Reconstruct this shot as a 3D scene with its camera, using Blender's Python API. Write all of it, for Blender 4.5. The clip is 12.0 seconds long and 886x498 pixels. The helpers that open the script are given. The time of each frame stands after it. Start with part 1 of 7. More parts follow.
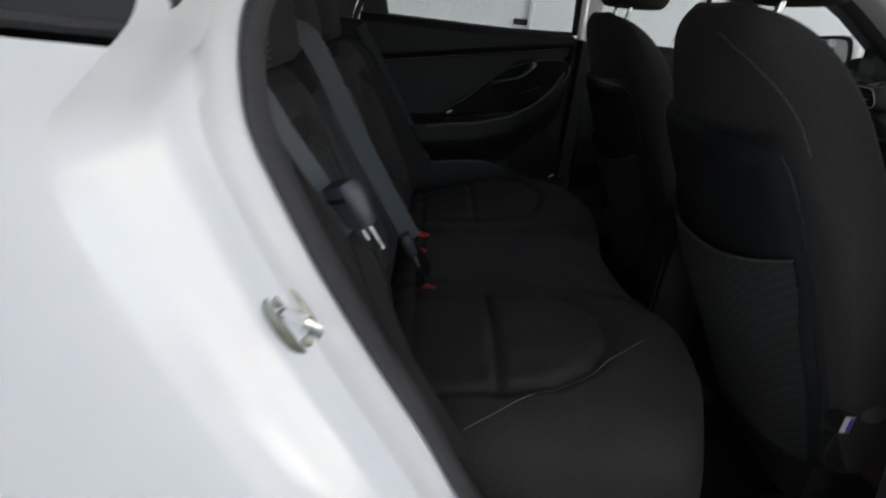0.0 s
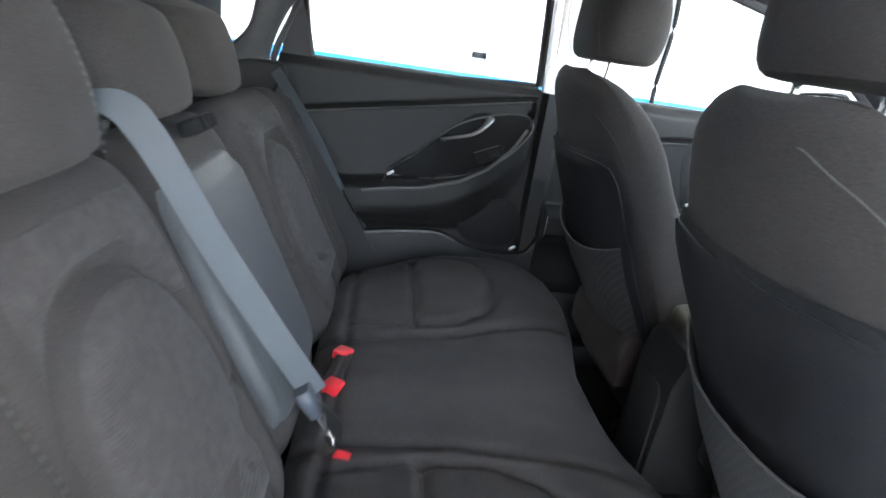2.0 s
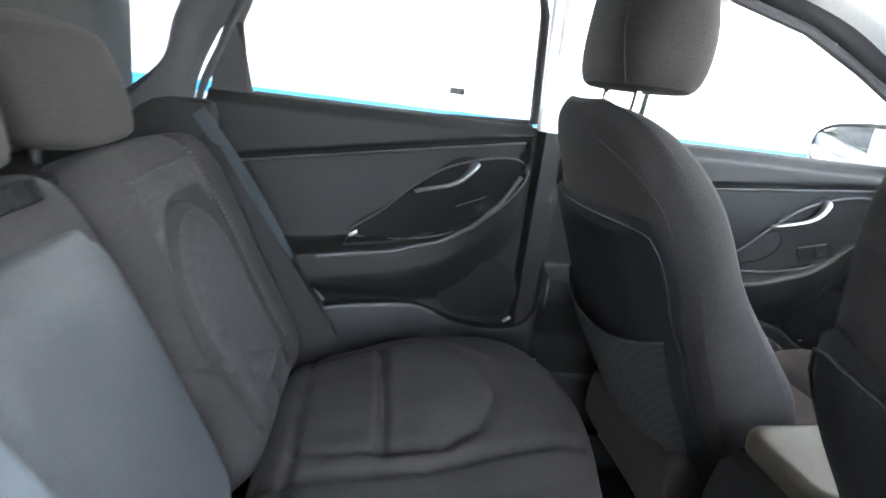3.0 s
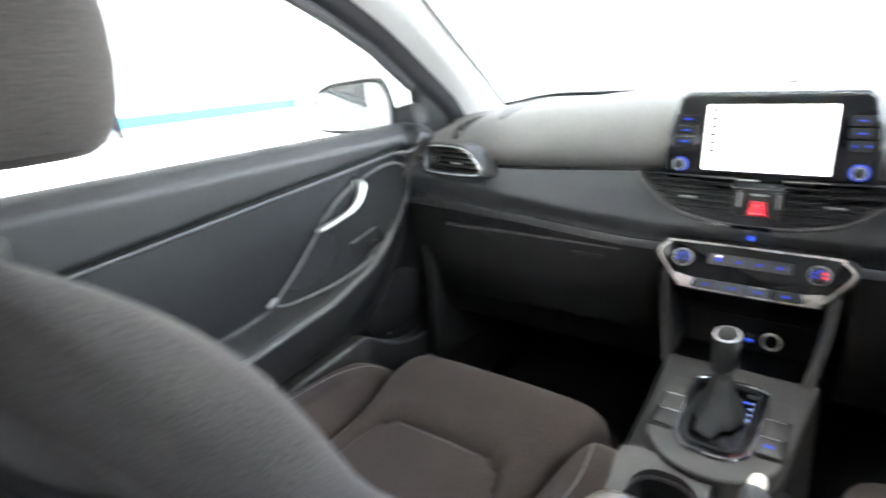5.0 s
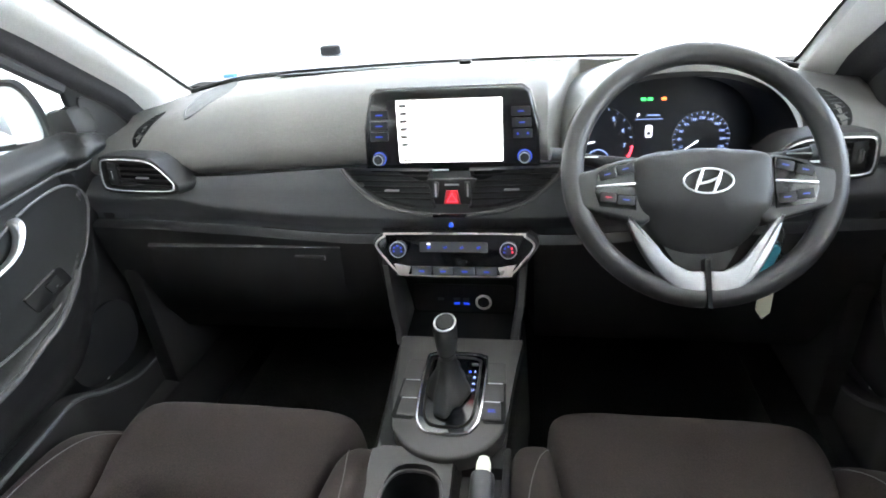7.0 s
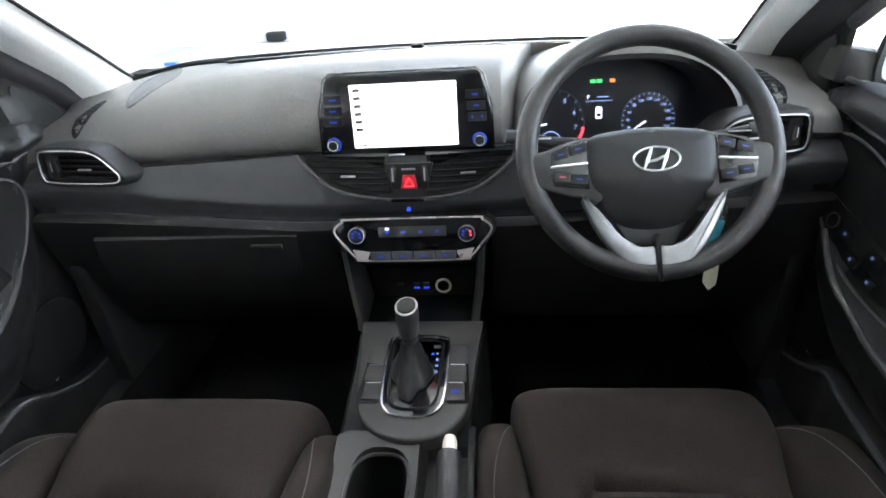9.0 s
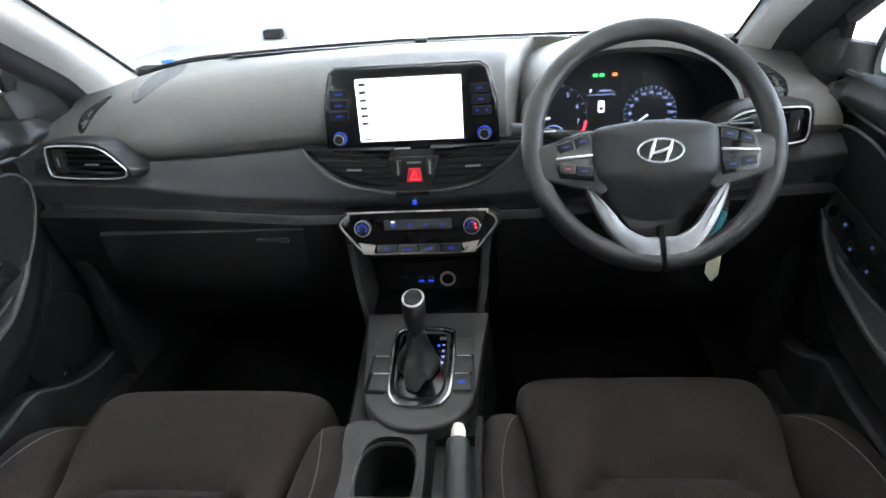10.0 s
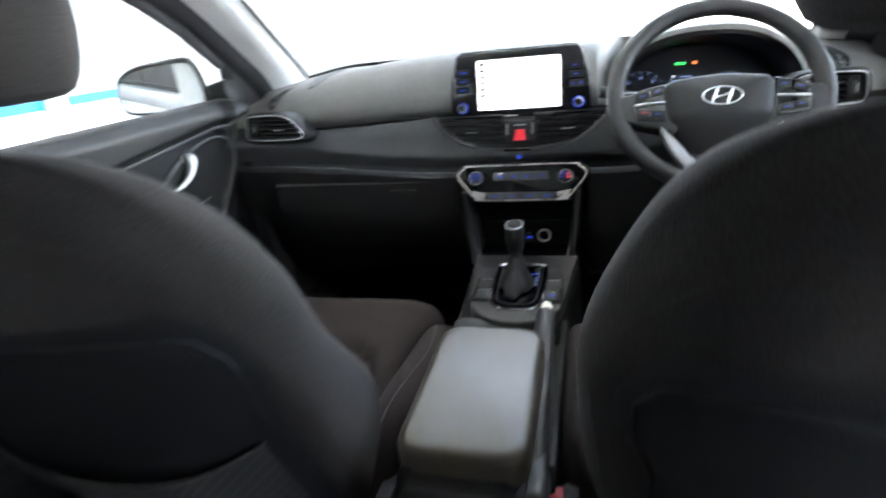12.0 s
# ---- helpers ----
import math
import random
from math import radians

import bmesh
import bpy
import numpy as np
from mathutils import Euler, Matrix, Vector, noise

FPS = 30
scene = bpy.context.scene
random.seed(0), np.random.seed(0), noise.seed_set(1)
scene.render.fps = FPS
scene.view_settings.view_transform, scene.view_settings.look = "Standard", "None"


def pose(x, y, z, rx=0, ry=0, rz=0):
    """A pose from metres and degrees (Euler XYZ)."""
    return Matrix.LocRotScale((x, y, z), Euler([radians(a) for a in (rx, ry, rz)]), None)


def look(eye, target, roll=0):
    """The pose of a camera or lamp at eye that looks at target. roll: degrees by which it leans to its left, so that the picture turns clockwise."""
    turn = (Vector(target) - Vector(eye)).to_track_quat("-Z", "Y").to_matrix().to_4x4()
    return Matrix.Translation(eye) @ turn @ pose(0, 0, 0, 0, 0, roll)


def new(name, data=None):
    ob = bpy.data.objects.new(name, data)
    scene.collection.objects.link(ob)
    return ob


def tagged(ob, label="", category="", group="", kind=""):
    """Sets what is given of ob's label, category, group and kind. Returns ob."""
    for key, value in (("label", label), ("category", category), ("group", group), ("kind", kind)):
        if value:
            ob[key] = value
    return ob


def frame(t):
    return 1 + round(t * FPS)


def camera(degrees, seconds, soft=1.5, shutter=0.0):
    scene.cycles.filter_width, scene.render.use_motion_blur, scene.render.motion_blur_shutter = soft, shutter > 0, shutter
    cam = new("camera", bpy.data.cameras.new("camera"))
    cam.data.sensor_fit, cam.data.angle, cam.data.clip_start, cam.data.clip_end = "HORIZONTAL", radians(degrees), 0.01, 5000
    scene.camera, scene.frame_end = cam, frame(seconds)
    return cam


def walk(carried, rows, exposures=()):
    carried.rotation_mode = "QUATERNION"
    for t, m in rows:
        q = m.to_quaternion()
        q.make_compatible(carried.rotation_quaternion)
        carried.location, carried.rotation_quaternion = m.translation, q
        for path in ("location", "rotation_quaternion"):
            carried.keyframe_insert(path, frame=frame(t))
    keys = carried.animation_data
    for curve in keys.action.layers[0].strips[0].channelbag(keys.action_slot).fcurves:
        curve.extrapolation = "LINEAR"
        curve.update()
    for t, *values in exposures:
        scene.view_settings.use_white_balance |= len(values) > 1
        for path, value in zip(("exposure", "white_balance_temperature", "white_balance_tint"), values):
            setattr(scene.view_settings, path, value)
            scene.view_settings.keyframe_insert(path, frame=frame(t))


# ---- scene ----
cam = camera(76.0, 12.0, 1.7, 0.5)
PATH = [
    (0, (1.258, -1.391, 1.023), (-0.586, -1.296, 0.255), 7.0),
    (0.5, (1.176, -1.343, 1.079), (-0.675, -1.187, 0.338), 7.6),
    (1, (1.112, -1.346, 1.106), (-0.746, -1.18, 0.387), 7.9),
    (1.5, (1.024, -1.354, 1.113), (-0.842, -1.156, 0.421), 8.5),
    (2, (0.874, -1.334, 1.076), (-0.994, -1.11, 0.398), 8.6),
    (2.5, (0.688, -1.306, 1.063), (-1.204, -1.094, 0.45), 8.0),
    (2.7, (0.632, -1.3, 1.057), (-1.27, -1.093, 0.477), 7.8),
    (4.5, (0.161, -1.148, 1.12), (-1.333, 0.049, 0.542), -1.6),
    (5, (0.125, -1.010, 1.130), (-1.025, 0.500, 0.495), -3.6),
    (5.5, (0.125, -0.932, 1.167), (-0.574, 0.759, 0.358), -3.1),
    (6, (0.139, -0.907, 1.217), (-0.337, 0.829, 0.344), -3.2),
    (6.5, (0.141, -0.917, 1.238), (-0.26, 0.824, 0.339), -4.6),
    (7, (0.151, -0.916, 1.242), (-0.188, 0.829, 0.324), -4.6),
    (9, (0.147, -0.924, 1.24), (-0.039, 0.817, 0.272), -4.2),
    (9.5, (0.141, -0.932, 1.241), (-0.042, 0.807, 0.27), -4.4),
    (10, (0.134, -0.938, 1.238), (-0.043, 0.799, 0.263), -4.3),
    (10.5, (0.129, -0.954, 1.249), (-0.046, 0.779, 0.265), -4.3),
    (11, (0.125, -0.99, 1.237), (-0.055, 0.765, 0.295), -4.5),
    (11.5, (0.128, -1.078, 1.181), (-0.089, 0.729, 0.351), -4.5),
    (12, (0.162, -1.247, 1.11), (-0.362, 0.541, 0.382), -5.9),
]
EXPOSURE = [(0, 2.1, 6900, 10), (0.3, 2.5, 6750, 10), (0.7, 3.45, 6450, 10), (1.2, 4.5, 6480, 10), (2.0, 5.15, 6500, 10), (2.5, 5.5, 6500, 10), (5, 5.8, 6750, 10), (6.5, 5.5, 6700, 10), (7.2, 5.5, 6700, 10), (9, 5.05, 6600, 10), (10.5, 4.95, 6550, 10), (12, 4.9, 6500, 10)]
walk(cam, [(t, look(eye, target, roll)) for t, eye, target, roll in PATH], EXPOSURE)


# ---- light ----
world = bpy.data.worlds.new("sky")
scene.world = world
world.use_nodes = True
wn = world.node_tree
sky = wn.nodes.new("ShaderNodeTexSky")
sky.sky_type = "NISHITA"
sky.sun_disc = False
sky.sun_elevation = radians(46)
sky.sun_rotation = radians(229)
sky.altitude = 0
sky.dust_density = 4.0
sky.air_density = 1.0
pale = wn.nodes.new("ShaderNodeHueSaturation")
pale.inputs["Saturation"].default_value = 0.55
wn.links.new(sky.outputs[0], pale.inputs["Color"])
wn.links.new(pale.outputs[0], wn.nodes["Background"].inputs[0])
wn.nodes["Background"].inputs[1].default_value = 0.15
sun = new("sun", bpy.data.lights.new("sun", "SUN"))
sun.data.energy = 5.0
sun.data.angle = radians(3)
sun.data.color = (1.0, 0.95, 0.88)
sun.matrix_world = look((-8.0, -7.0, 11.0), (0, 0, 0))

# ---- materials ----


def mat(name, color, rough=0.6, metal=0.0, grain=0.0, scale=300.0, vary=0.12, vscale=9.0, coat=0.0, spec=0.5, glow=0, glowcol=None, sheen=0.0, pattern="noise", stretch=(1, 1, 1)):
    m = bpy.data.materials.new(name)
    m.use_nodes = True
    nt = m.node_tree
    b = nt.nodes["Principled BSDF"]
    b.inputs["Roughness"].default_value = rough
    b.inputs["Metallic"].default_value = metal
    b.inputs["Coat Weight"].default_value = coat
    b.inputs["Coat Roughness"].default_value = 0.05
    b.inputs["Specular IOR Level"].default_value = spec
    b.inputs["Sheen Weight"].default_value = sheen
    b.inputs["Sheen Roughness"].default_value = 0.5
    c = (*color, 1)
    b.inputs["Base Color"].default_value = c
    if glow:
        b.inputs["Emission Color"].default_value = (*(glowcol or color), 1)
        b.inputs["Emission Strength"].default_value = glow
    tc = nt.nodes.new("ShaderNodeTexCoord")
    if vary:
        n = nt.nodes.new("ShaderNodeTexNoise")
        n.inputs["Scale"].default_value = vscale
        n.inputs["Detail"].default_value = 5
        nt.links.new(tc.outputs["Object"], n.inputs["Vector"])
        r = nt.nodes.new("ShaderNodeValToRGB")
        r.color_ramp.elements[0].position, r.color_ramp.elements[1].position = 0.3, 0.72
        r.color_ramp.elements[0].color = (*[x * (1 - vary) for x in color], 1)
        r.color_ramp.elements[1].color = (*[min(1, x * (1 + vary)) for x in color], 1)
        nt.links.new(n.outputs["Fac"], r.inputs[0])
        out = r.outputs[0]
        if grain:
            f = nt.nodes.new("ShaderNodeTexNoise")
            f.inputs["Scale"].default_value = scale
            f.inputs["Detail"].default_value = 2
            nt.links.new(tc.outputs["Object"], f.inputs["Vector"])
            mr = nt.nodes.new("ShaderNodeMapRange")
            mr.inputs[1].default_value, mr.inputs[2].default_value = 0.3, 0.7
            mr.inputs[3].default_value, mr.inputs[4].default_value = 1 - 2 * vary, 1 + 2 * vary
            nt.links.new(f.outputs["Fac"], mr.inputs[0])
            mx = nt.nodes.new("ShaderNodeVectorMath")
            mx.operation = "SCALE"
            nt.links.new(out, mx.inputs[0])
            nt.links.new(mr.outputs[0], mx.inputs["Scale"])
            out = mx.outputs[0]
        nt.links.new(out, b.inputs["Base Color"])
        rr = nt.nodes.new("ShaderNodeMapRange")
        rr.inputs[3].default_value, rr.inputs[4].default_value = max(0.02, rough * 0.88), min(1, rough * 1.12)
        nt.links.new(n.outputs["Fac"], rr.inputs[0])
        nt.links.new(rr.outputs[0], b.inputs["Roughness"])
    if grain:
        mp = nt.nodes.new("ShaderNodeMapping")
        mp.inputs["Scale"].default_value = stretch
        nt.links.new(tc.outputs["Object"], mp.inputs[0])
        if pattern == "noise":
            g = nt.nodes.new("ShaderNodeTexNoise")
            g.inputs["Detail"].default_value = 3
        elif pattern == "cells":
            g = nt.nodes.new("ShaderNodeTexVoronoi")
        else:
            g = nt.nodes.new("ShaderNodeTexWave")
            g.wave_type = "BANDS"
            g.bands_direction = "Z" if pattern == "ribs" else "DIAGONAL"
            g.inputs["Distortion"].default_value = 0.2 if pattern == "ribs" else 0.6
        g.inputs["Scale"].default_value = scale
        nt.links.new(mp.outputs[0], g.inputs["Vector"])
        bp = nt.nodes.new("ShaderNodeBump")
        bp.inputs["Strength"].default_value = grain
        bp.inputs["Distance"].default_value = 0.002
        nt.links.new(g.outputs[0], bp.inputs["Height"])
        nt.links.new(bp.outputs[0], b.inputs["Normal"])
    return m


def glass(name, tint):
    m = bpy.data.materials.new(name)
    m.use_nodes = True
    nt = m.node_tree
    nt.nodes.remove(nt.nodes["Principled BSDF"])
    t = nt.nodes.new("ShaderNodeBsdfTransparent")
    t.inputs[0].default_value = (*tint, 1)
    g = nt.nodes.new("ShaderNodeBsdfGlossy")
    g.inputs["Roughness"].default_value = 0.02
    lw = nt.nodes.new("ShaderNodeLayerWeight")
    lw.inputs[0].default_value = 0.5
    pw = nt.nodes.new("ShaderNodeMath")
    pw.operation = "POWER"
    pw.inputs[1].default_value = 5.0
    nt.links.new(lw.outputs["Facing"], pw.inputs[0])
    fr = nt.nodes.new("ShaderNodeMapRange")
    fr.inputs[3].default_value, fr.inputs[4].default_value = 0.04, 0.9
    nt.links.new(pw.outputs[0], fr.inputs[0])
    mx = nt.nodes.new("ShaderNodeMixShader")
    nt.links.new(fr.outputs[0], mx.inputs[0])
    nt.links.new(t.outputs[0], mx.inputs[1])
    nt.links.new(g.outputs[0], mx.inputs[2])
    nt.links.new(mx.outputs[0], nt.nodes["Material Output"].inputs[0])
    return m


# seat_fabric again, browned to stand for warm sunlight on the front cushions.
CUSHION = mat("warm_lit_fabric", (0.0295, 0.0221, 0.0193), 0.95, grain=0.25, scale=520, vary=0.16, sheen=0.03, spec=0.2)
FABRIC = mat("seat_fabric", (0.036, 0.0322, 0.0303), 0.95, grain=0.25, scale=520, vary=0.16, sheen=0.03, spec=0.2)
RIBBED = mat("ribbed_fabric", (0.043, 0.0392, 0.0378), 0.9, grain=0.22, scale=78, vary=0.1, sheen=0.05, pattern="ribs", spec=0.2)
CENTRE = mat("armrest_vinyl", (0.0546, 0.0567, 0.0588), 0.5, grain=0.2, scale=500, vary=0.08, pattern="cells")
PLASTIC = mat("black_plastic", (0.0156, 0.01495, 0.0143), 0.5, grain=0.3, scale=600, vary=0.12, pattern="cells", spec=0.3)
# Base raised on pad and hood to stand for light through the windscreen.
SOFT = mat("brightened_soft_dash", (0.118, 0.114, 0.106), 0.45, spec=0.6, grain=0.35, scale=650, vary=0.1, pattern="cells")
# Darker copy of dash_trim, shade of the down-turned face put into the base.
DASHTRIM = mat("shaded_dash_trim", (0.045, 0.04575, 0.04725), 0.42, grain=0.2, scale=700, vary=0.1, pattern="cells", spec=0.4)
TRIM = mat("dash_trim", (0.064, 0.0616, 0.0592), 0.4, grain=0.2, scale=700, vary=0.08, pattern="cells")
DOORCARD = mat("door_card", (0.0132, 0.0129, 0.0126), 0.40, spec=0.3, grain=0.3, scale=550, vary=0.1, pattern="cells")
SHELL = mat("seat_back_shell", (0.0139, 0.0144, 0.0158), 0.5, grain=0.25, scale=500, vary=0.1, pattern="cells", spec=0.35)
NET = mat("pocket_net", (0.034, 0.033, 0.032), 0.9, grain=1.0, scale=110, vary=0.2, pattern="wave")


def net_weave(m, scale):
    """Open diagonal mesh: pale threads over dark holes."""
    nt = m.node_tree
    b = nt.nodes["Principled BSDF"]
    tc = nt.nodes.new("ShaderNodeTexCoord")
    waves = []
    for sx in (1, -1):
        mp = nt.nodes.new("ShaderNodeMapping")
        mp.inputs["Scale"].default_value = (sx, 0.3, 1)
        nt.links.new(tc.outputs["Object"], mp.inputs[0])
        w = nt.nodes.new("ShaderNodeTexWave")
        w.bands_direction = "DIAGONAL"
        w.inputs["Scale"].default_value = scale
        w.inputs["Distortion"].default_value = 0.4
        nt.links.new(mp.outputs[0], w.inputs[0])
        waves.append(w)
    mx = nt.nodes.new("ShaderNodeMath")
    mx.operation = "MAXIMUM"
    nt.links.new(waves[0].outputs["Fac"], mx.inputs[0])
    nt.links.new(waves[1].outputs["Fac"], mx.inputs[1])
    r = nt.nodes.new("ShaderNodeValToRGB")
    r.color_ramp.elements[0].position, r.color_ramp.elements[1].position = 0.62, 0.9
    r.color_ramp.elements[0].color = (0.012, 0.012, 0.0125, 1)
    r.color_ramp.elements[1].color = (0.030, 0.029, 0.028, 1)
    nt.links.new(mx.outputs[0], r.inputs[0])
    nt.links.new(r.outputs[0], b.inputs["Base Color"])


net_weave(NET, 48)
GRILLE = mat("speaker_mesh", (0.05, 0.052, 0.058), 0.5, grain=0.6, scale=420, vary=0.15, pattern="cells", spec=0.5)
GLOSS = mat("gloss_black", (0.008, 0.008, 0.009), 0.12, vary=0.1, coat=0.3)
RUBBER = mat("seal_rubber", (0.0385, 0.0371, 0.0392), 0.7, grain=0.08, scale=260, vary=0.1)
CARPET = mat("carpet", (0.0096, 0.009, 0.0084), 0.98, grain=0.9, scale=260, vary=0.3, spec=0.2)
CHROME = mat("chrome", (0.75, 0.75, 0.76), 0.16, 1.0, vary=0.04)
SATIN = mat("satin_silver", (0.62, 0.62, 0.63), 0.33, 1.0, grain=0.08, scale=900, vary=0.06)
WSILVER = mat("wheel_silver", (0.34, 0.34, 0.35), 0.4, 1.0, grain=0.06, scale=900, vary=0.06)
EDGE = mat("bright_trim", (0.7, 0.7, 0.71), 0.22, 0.5, vary=0.04)
COPPER = mat("warm_satin_silver", (0.66, 0.6, 0.56), 0.28, 0.5, vary=0.06)
STEEL = mat("zinc_steel", (0.2, 0.195, 0.165), 0.32, 1.0, vary=0.15, vscale=60)
LEAFTRIM = mat("satin_black_trim", (0.0078, 0.0076, 0.0073), 0.62, grain=0.08, scale=700, vary=0.1, pattern="cells", spec=0.13)
CONSTRIM = mat("console_trim", (0.047, 0.044, 0.042), 0.42, grain=0.2, scale=700, vary=0.08, pattern="cells", spec=0.4)
LEATHER = mat("wheel_leather", (0.022, 0.0212, 0.0208), 0.45, grain=0.08, scale=900, vary=0.1, pattern="cells")
HUBCOVER = mat("airbag_cover", (0.017, 0.0164, 0.016), 0.5, grain=0.1, scale=900, vary=0.1, pattern="cells", spec=0.35)
LID = mat("lid_vinyl", (0.060, 0.050, 0.036), 0.30, grain=0.1, scale=900, vary=0.1, pattern="cells")
PAINT = mat("white_paint", (0.78, 0.785, 0.79), 0.25, vary=0.02, vscale=3, coat=0.8)
BELT = mat("belt_webbing", (0.062, 0.070, 0.076), 0.6, grain=0.1, scale=1200, vary=0.04, pattern="wave", stretch=(1, 1, 0.1))
BUCKLE = mat("buckle_plastic", (0.05, 0.056, 0.066), 0.45, vary=0.1)
RED = mat("red_button", (0.55, 0.02, 0.03), 0.4, vary=0.1)
PILLAR = mat("pillar_trim", (0.85, 0.84, 0.82), 0.8, grain=0.15, scale=500, vary=0.04)
LINER = mat("headliner", (0.65, 0.65, 0.63), 0.95, grain=0.3, scale=400, vary=0.05)
DARKTRIM = mat("dark_pillar_trim", (0.0525, 0.0539, 0.056), 0.7, grain=0.2, scale=500, vary=0.08)
STITCH = mat("stitch_thread", (0.13, 0.126, 0.122), 0.8, vary=0.15, vscale=200)
CREAM = mat("cream_button", (0.75, 0.68, 0.58), 0.45, vary=0.05)
MIRROR = mat("mirror_glass", (0.86, 0.88, 0.9), 0.01, 1.0, vary=0)
WINDOW = glass("window_glass", (0.93, 0.96, 0.95))
SCREEN = mat("lit_screen", (0.1, 0.1, 0.1), 0.2, vary=0, glow=0.105, glowcol=(0.96, 0.98, 1.0))
MARK = mat("screen_mark", (0.1, 0.1, 0.11), 0.4, vary=0)
BLUE = mat("blue_backlight", (0.02, 0.05, 0.3), 0.4, vary=0, glow=0.024, glowcol=(0.012, 0.07, 1.0))
BLUEPALE = mat("pale_backlight", (0.1, 0.15, 0.3), 0.4, vary=0, glow=0.05, glowcol=(0.35, 0.5, 1.0))
DIMLIGHT = mat("dim_backlight", (0.06, 0.07, 0.14), 0.4, vary=0, glow=0.008, glowcol=(0.2, 0.3, 1.0))
HAZARD = mat("hazard_red", (0.4, 0.02, 0.03), 0.4, vary=0, glow=0.099, glowcol=(1.0, 0.06, 0.10))
DIMRED = mat("dim_red_light", (0.2, 0.02, 0.03), 0.4, vary=0, glow=0.02, glowcol=(1.0, 0.06, 0.10))
WHEELBLUE = mat("dim_blue_light", (0.02, 0.04, 0.2), 0.4, vary=0, glow=0.010, glowcol=(0.012, 0.07, 1.0))
GREEN = mat("telltale_green", (0.02, 0.3, 0.05), 0.4, vary=0, glow=0.0805, glowcol=(0.05, 0.8, 0.15))
ORANGE = mat("telltale_orange", (0.4, 0.1, 0.02), 0.4, vary=0, glow=0.0865, glowcol=(1.0, 0.2, 0.05))
DIAL = mat("dial_face", (0.012, 0.014, 0.022), 0.35, vary=0.1)
WHITE = mat("white_marking", (0.7, 0.72, 0.75), 0.5, vary=0, glow=0.0898, glowcol=(0.8, 0.85, 1.0))
CARD = mat("key_card", (0.75, 0.7, 0.55), 0.6, vary=0.05)
TEAL = mat("teal_fob", (0.03, 0.25, 0.33), 0.45, vary=0.1)
LABELW = mat("label_white", (0.75, 0.75, 0.74), 0.5, vary=0.03)
LABELP = mat("label_purple", (0.12, 0.06, 0.35), 0.5, vary=0.05)
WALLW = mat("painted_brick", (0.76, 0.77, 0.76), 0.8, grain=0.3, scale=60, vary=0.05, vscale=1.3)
# Darker copy of painted_brick; base lowered so daylight doesn't blow the bricks out.
WALLF = mat("dimmed_painted_brick", (0.5, 0.5, 0.485), 0.8, grain=0.3, scale=60, vary=0.12, vscale=1.3)
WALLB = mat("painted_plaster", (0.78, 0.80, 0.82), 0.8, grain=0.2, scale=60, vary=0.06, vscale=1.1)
STRIPE = mat("blue_wall_stripe", (0.02, 0.33, 0.72), 0.6, grain=0.2, scale=60, vary=0.05)
CONCRETE = mat("concrete", (0.38, 0.385, 0.39), 0.6, grain=0.4, scale=40, vary=0.2, vscale=0.8)
DARKBLK = mat("black_rubber", (0.009, 0.009, 0.009), 0.7, vary=0.1, spec=0.2)
BLUEP = mat("blue_plastic", (0.03, 0.15, 0.5), 0.5, vary=0.1)

# ---- helpers ----


def thing(name, label, category, at=(0, 0, 0), group="", kind=""):
    e = new(name)
    e.location = at
    e.empty_display_size = 0.1
    return tagged(e, label, category, group, kind)


def mesh(name, bm, material, smooth=True):
    bmesh.ops.recalc_face_normals(bm, faces=bm.faces)
    me = bpy.data.meshes.new(name)
    bm.to_mesh(me)
    bm.free()
    if smooth:
        for p in me.polygons:
            p.use_smooth = True
        me.set_sharp_from_angle(angle=radians(42))
    me.materials.append(material)
    return me


def part(name, bm, material, parent, label="", smooth=True, subsurf=0):
    ob = new(name, mesh(name, bm, material, smooth))
    if parent:
        ob.parent = parent
        if not parent.parent:
            ob.matrix_parent_inverse = parent.matrix_basis.inverted()
    if label:
        tagged(ob, label)
    if subsurf:
        mod = ob.modifiers.new("smooth", "SUBSURF")
        mod.levels = mod.render_levels = subsurf
    return ob


def lone(name, bm, material, label, category, group="", kind="", smooth=True):
    return tagged(part(name, bm, material, None, "", smooth), label, category, group, kind)


def box(x0, x1, y0, y1, z0, z1, bevel=0.0, seg=2, m=None):
    bm = bmesh.new()
    bmesh.ops.create_cube(bm, size=1)
    for v in bm.verts:
        v.co = Vector(((x0 + x1) / 2 + v.co.x * (x1 - x0), (y0 + y1) / 2 + v.co.y * (y1 - y0), (z0 + z1) / 2 + v.co.z * (z1 - z0)))
    if bevel:
        bmesh.ops.bevel(bm, geom=list(bm.edges), offset=bevel, segments=seg, profile=0.5, affect="EDGES")
    if m:
        bm.transform(m)
    return bm


def join(*bms):
    out = bms[0]
    for b in bms[1:]:
        me = bpy.data.meshes.new("t")
        b.to_mesh(me)
        b.free()
        out.from_mesh(me)
        bpy.data.meshes.remove(me)
    return out


def loft(rings, closed=True, caps=True):
    bm = bmesh.new()
    vs = [[bm.verts.new(p) for p in r] for r in rings]
    n = len(vs[0])
    for a, b in zip(vs, vs[1:]):
        for i in range(n if closed else n - 1):
            j = (i + 1) % n
            bm.faces.new((a[i], a[j], b[j], b[i]))
    if caps and closed:
        bm.faces.new(vs[0])
        bm.faces.new(vs[-1])
    return bm


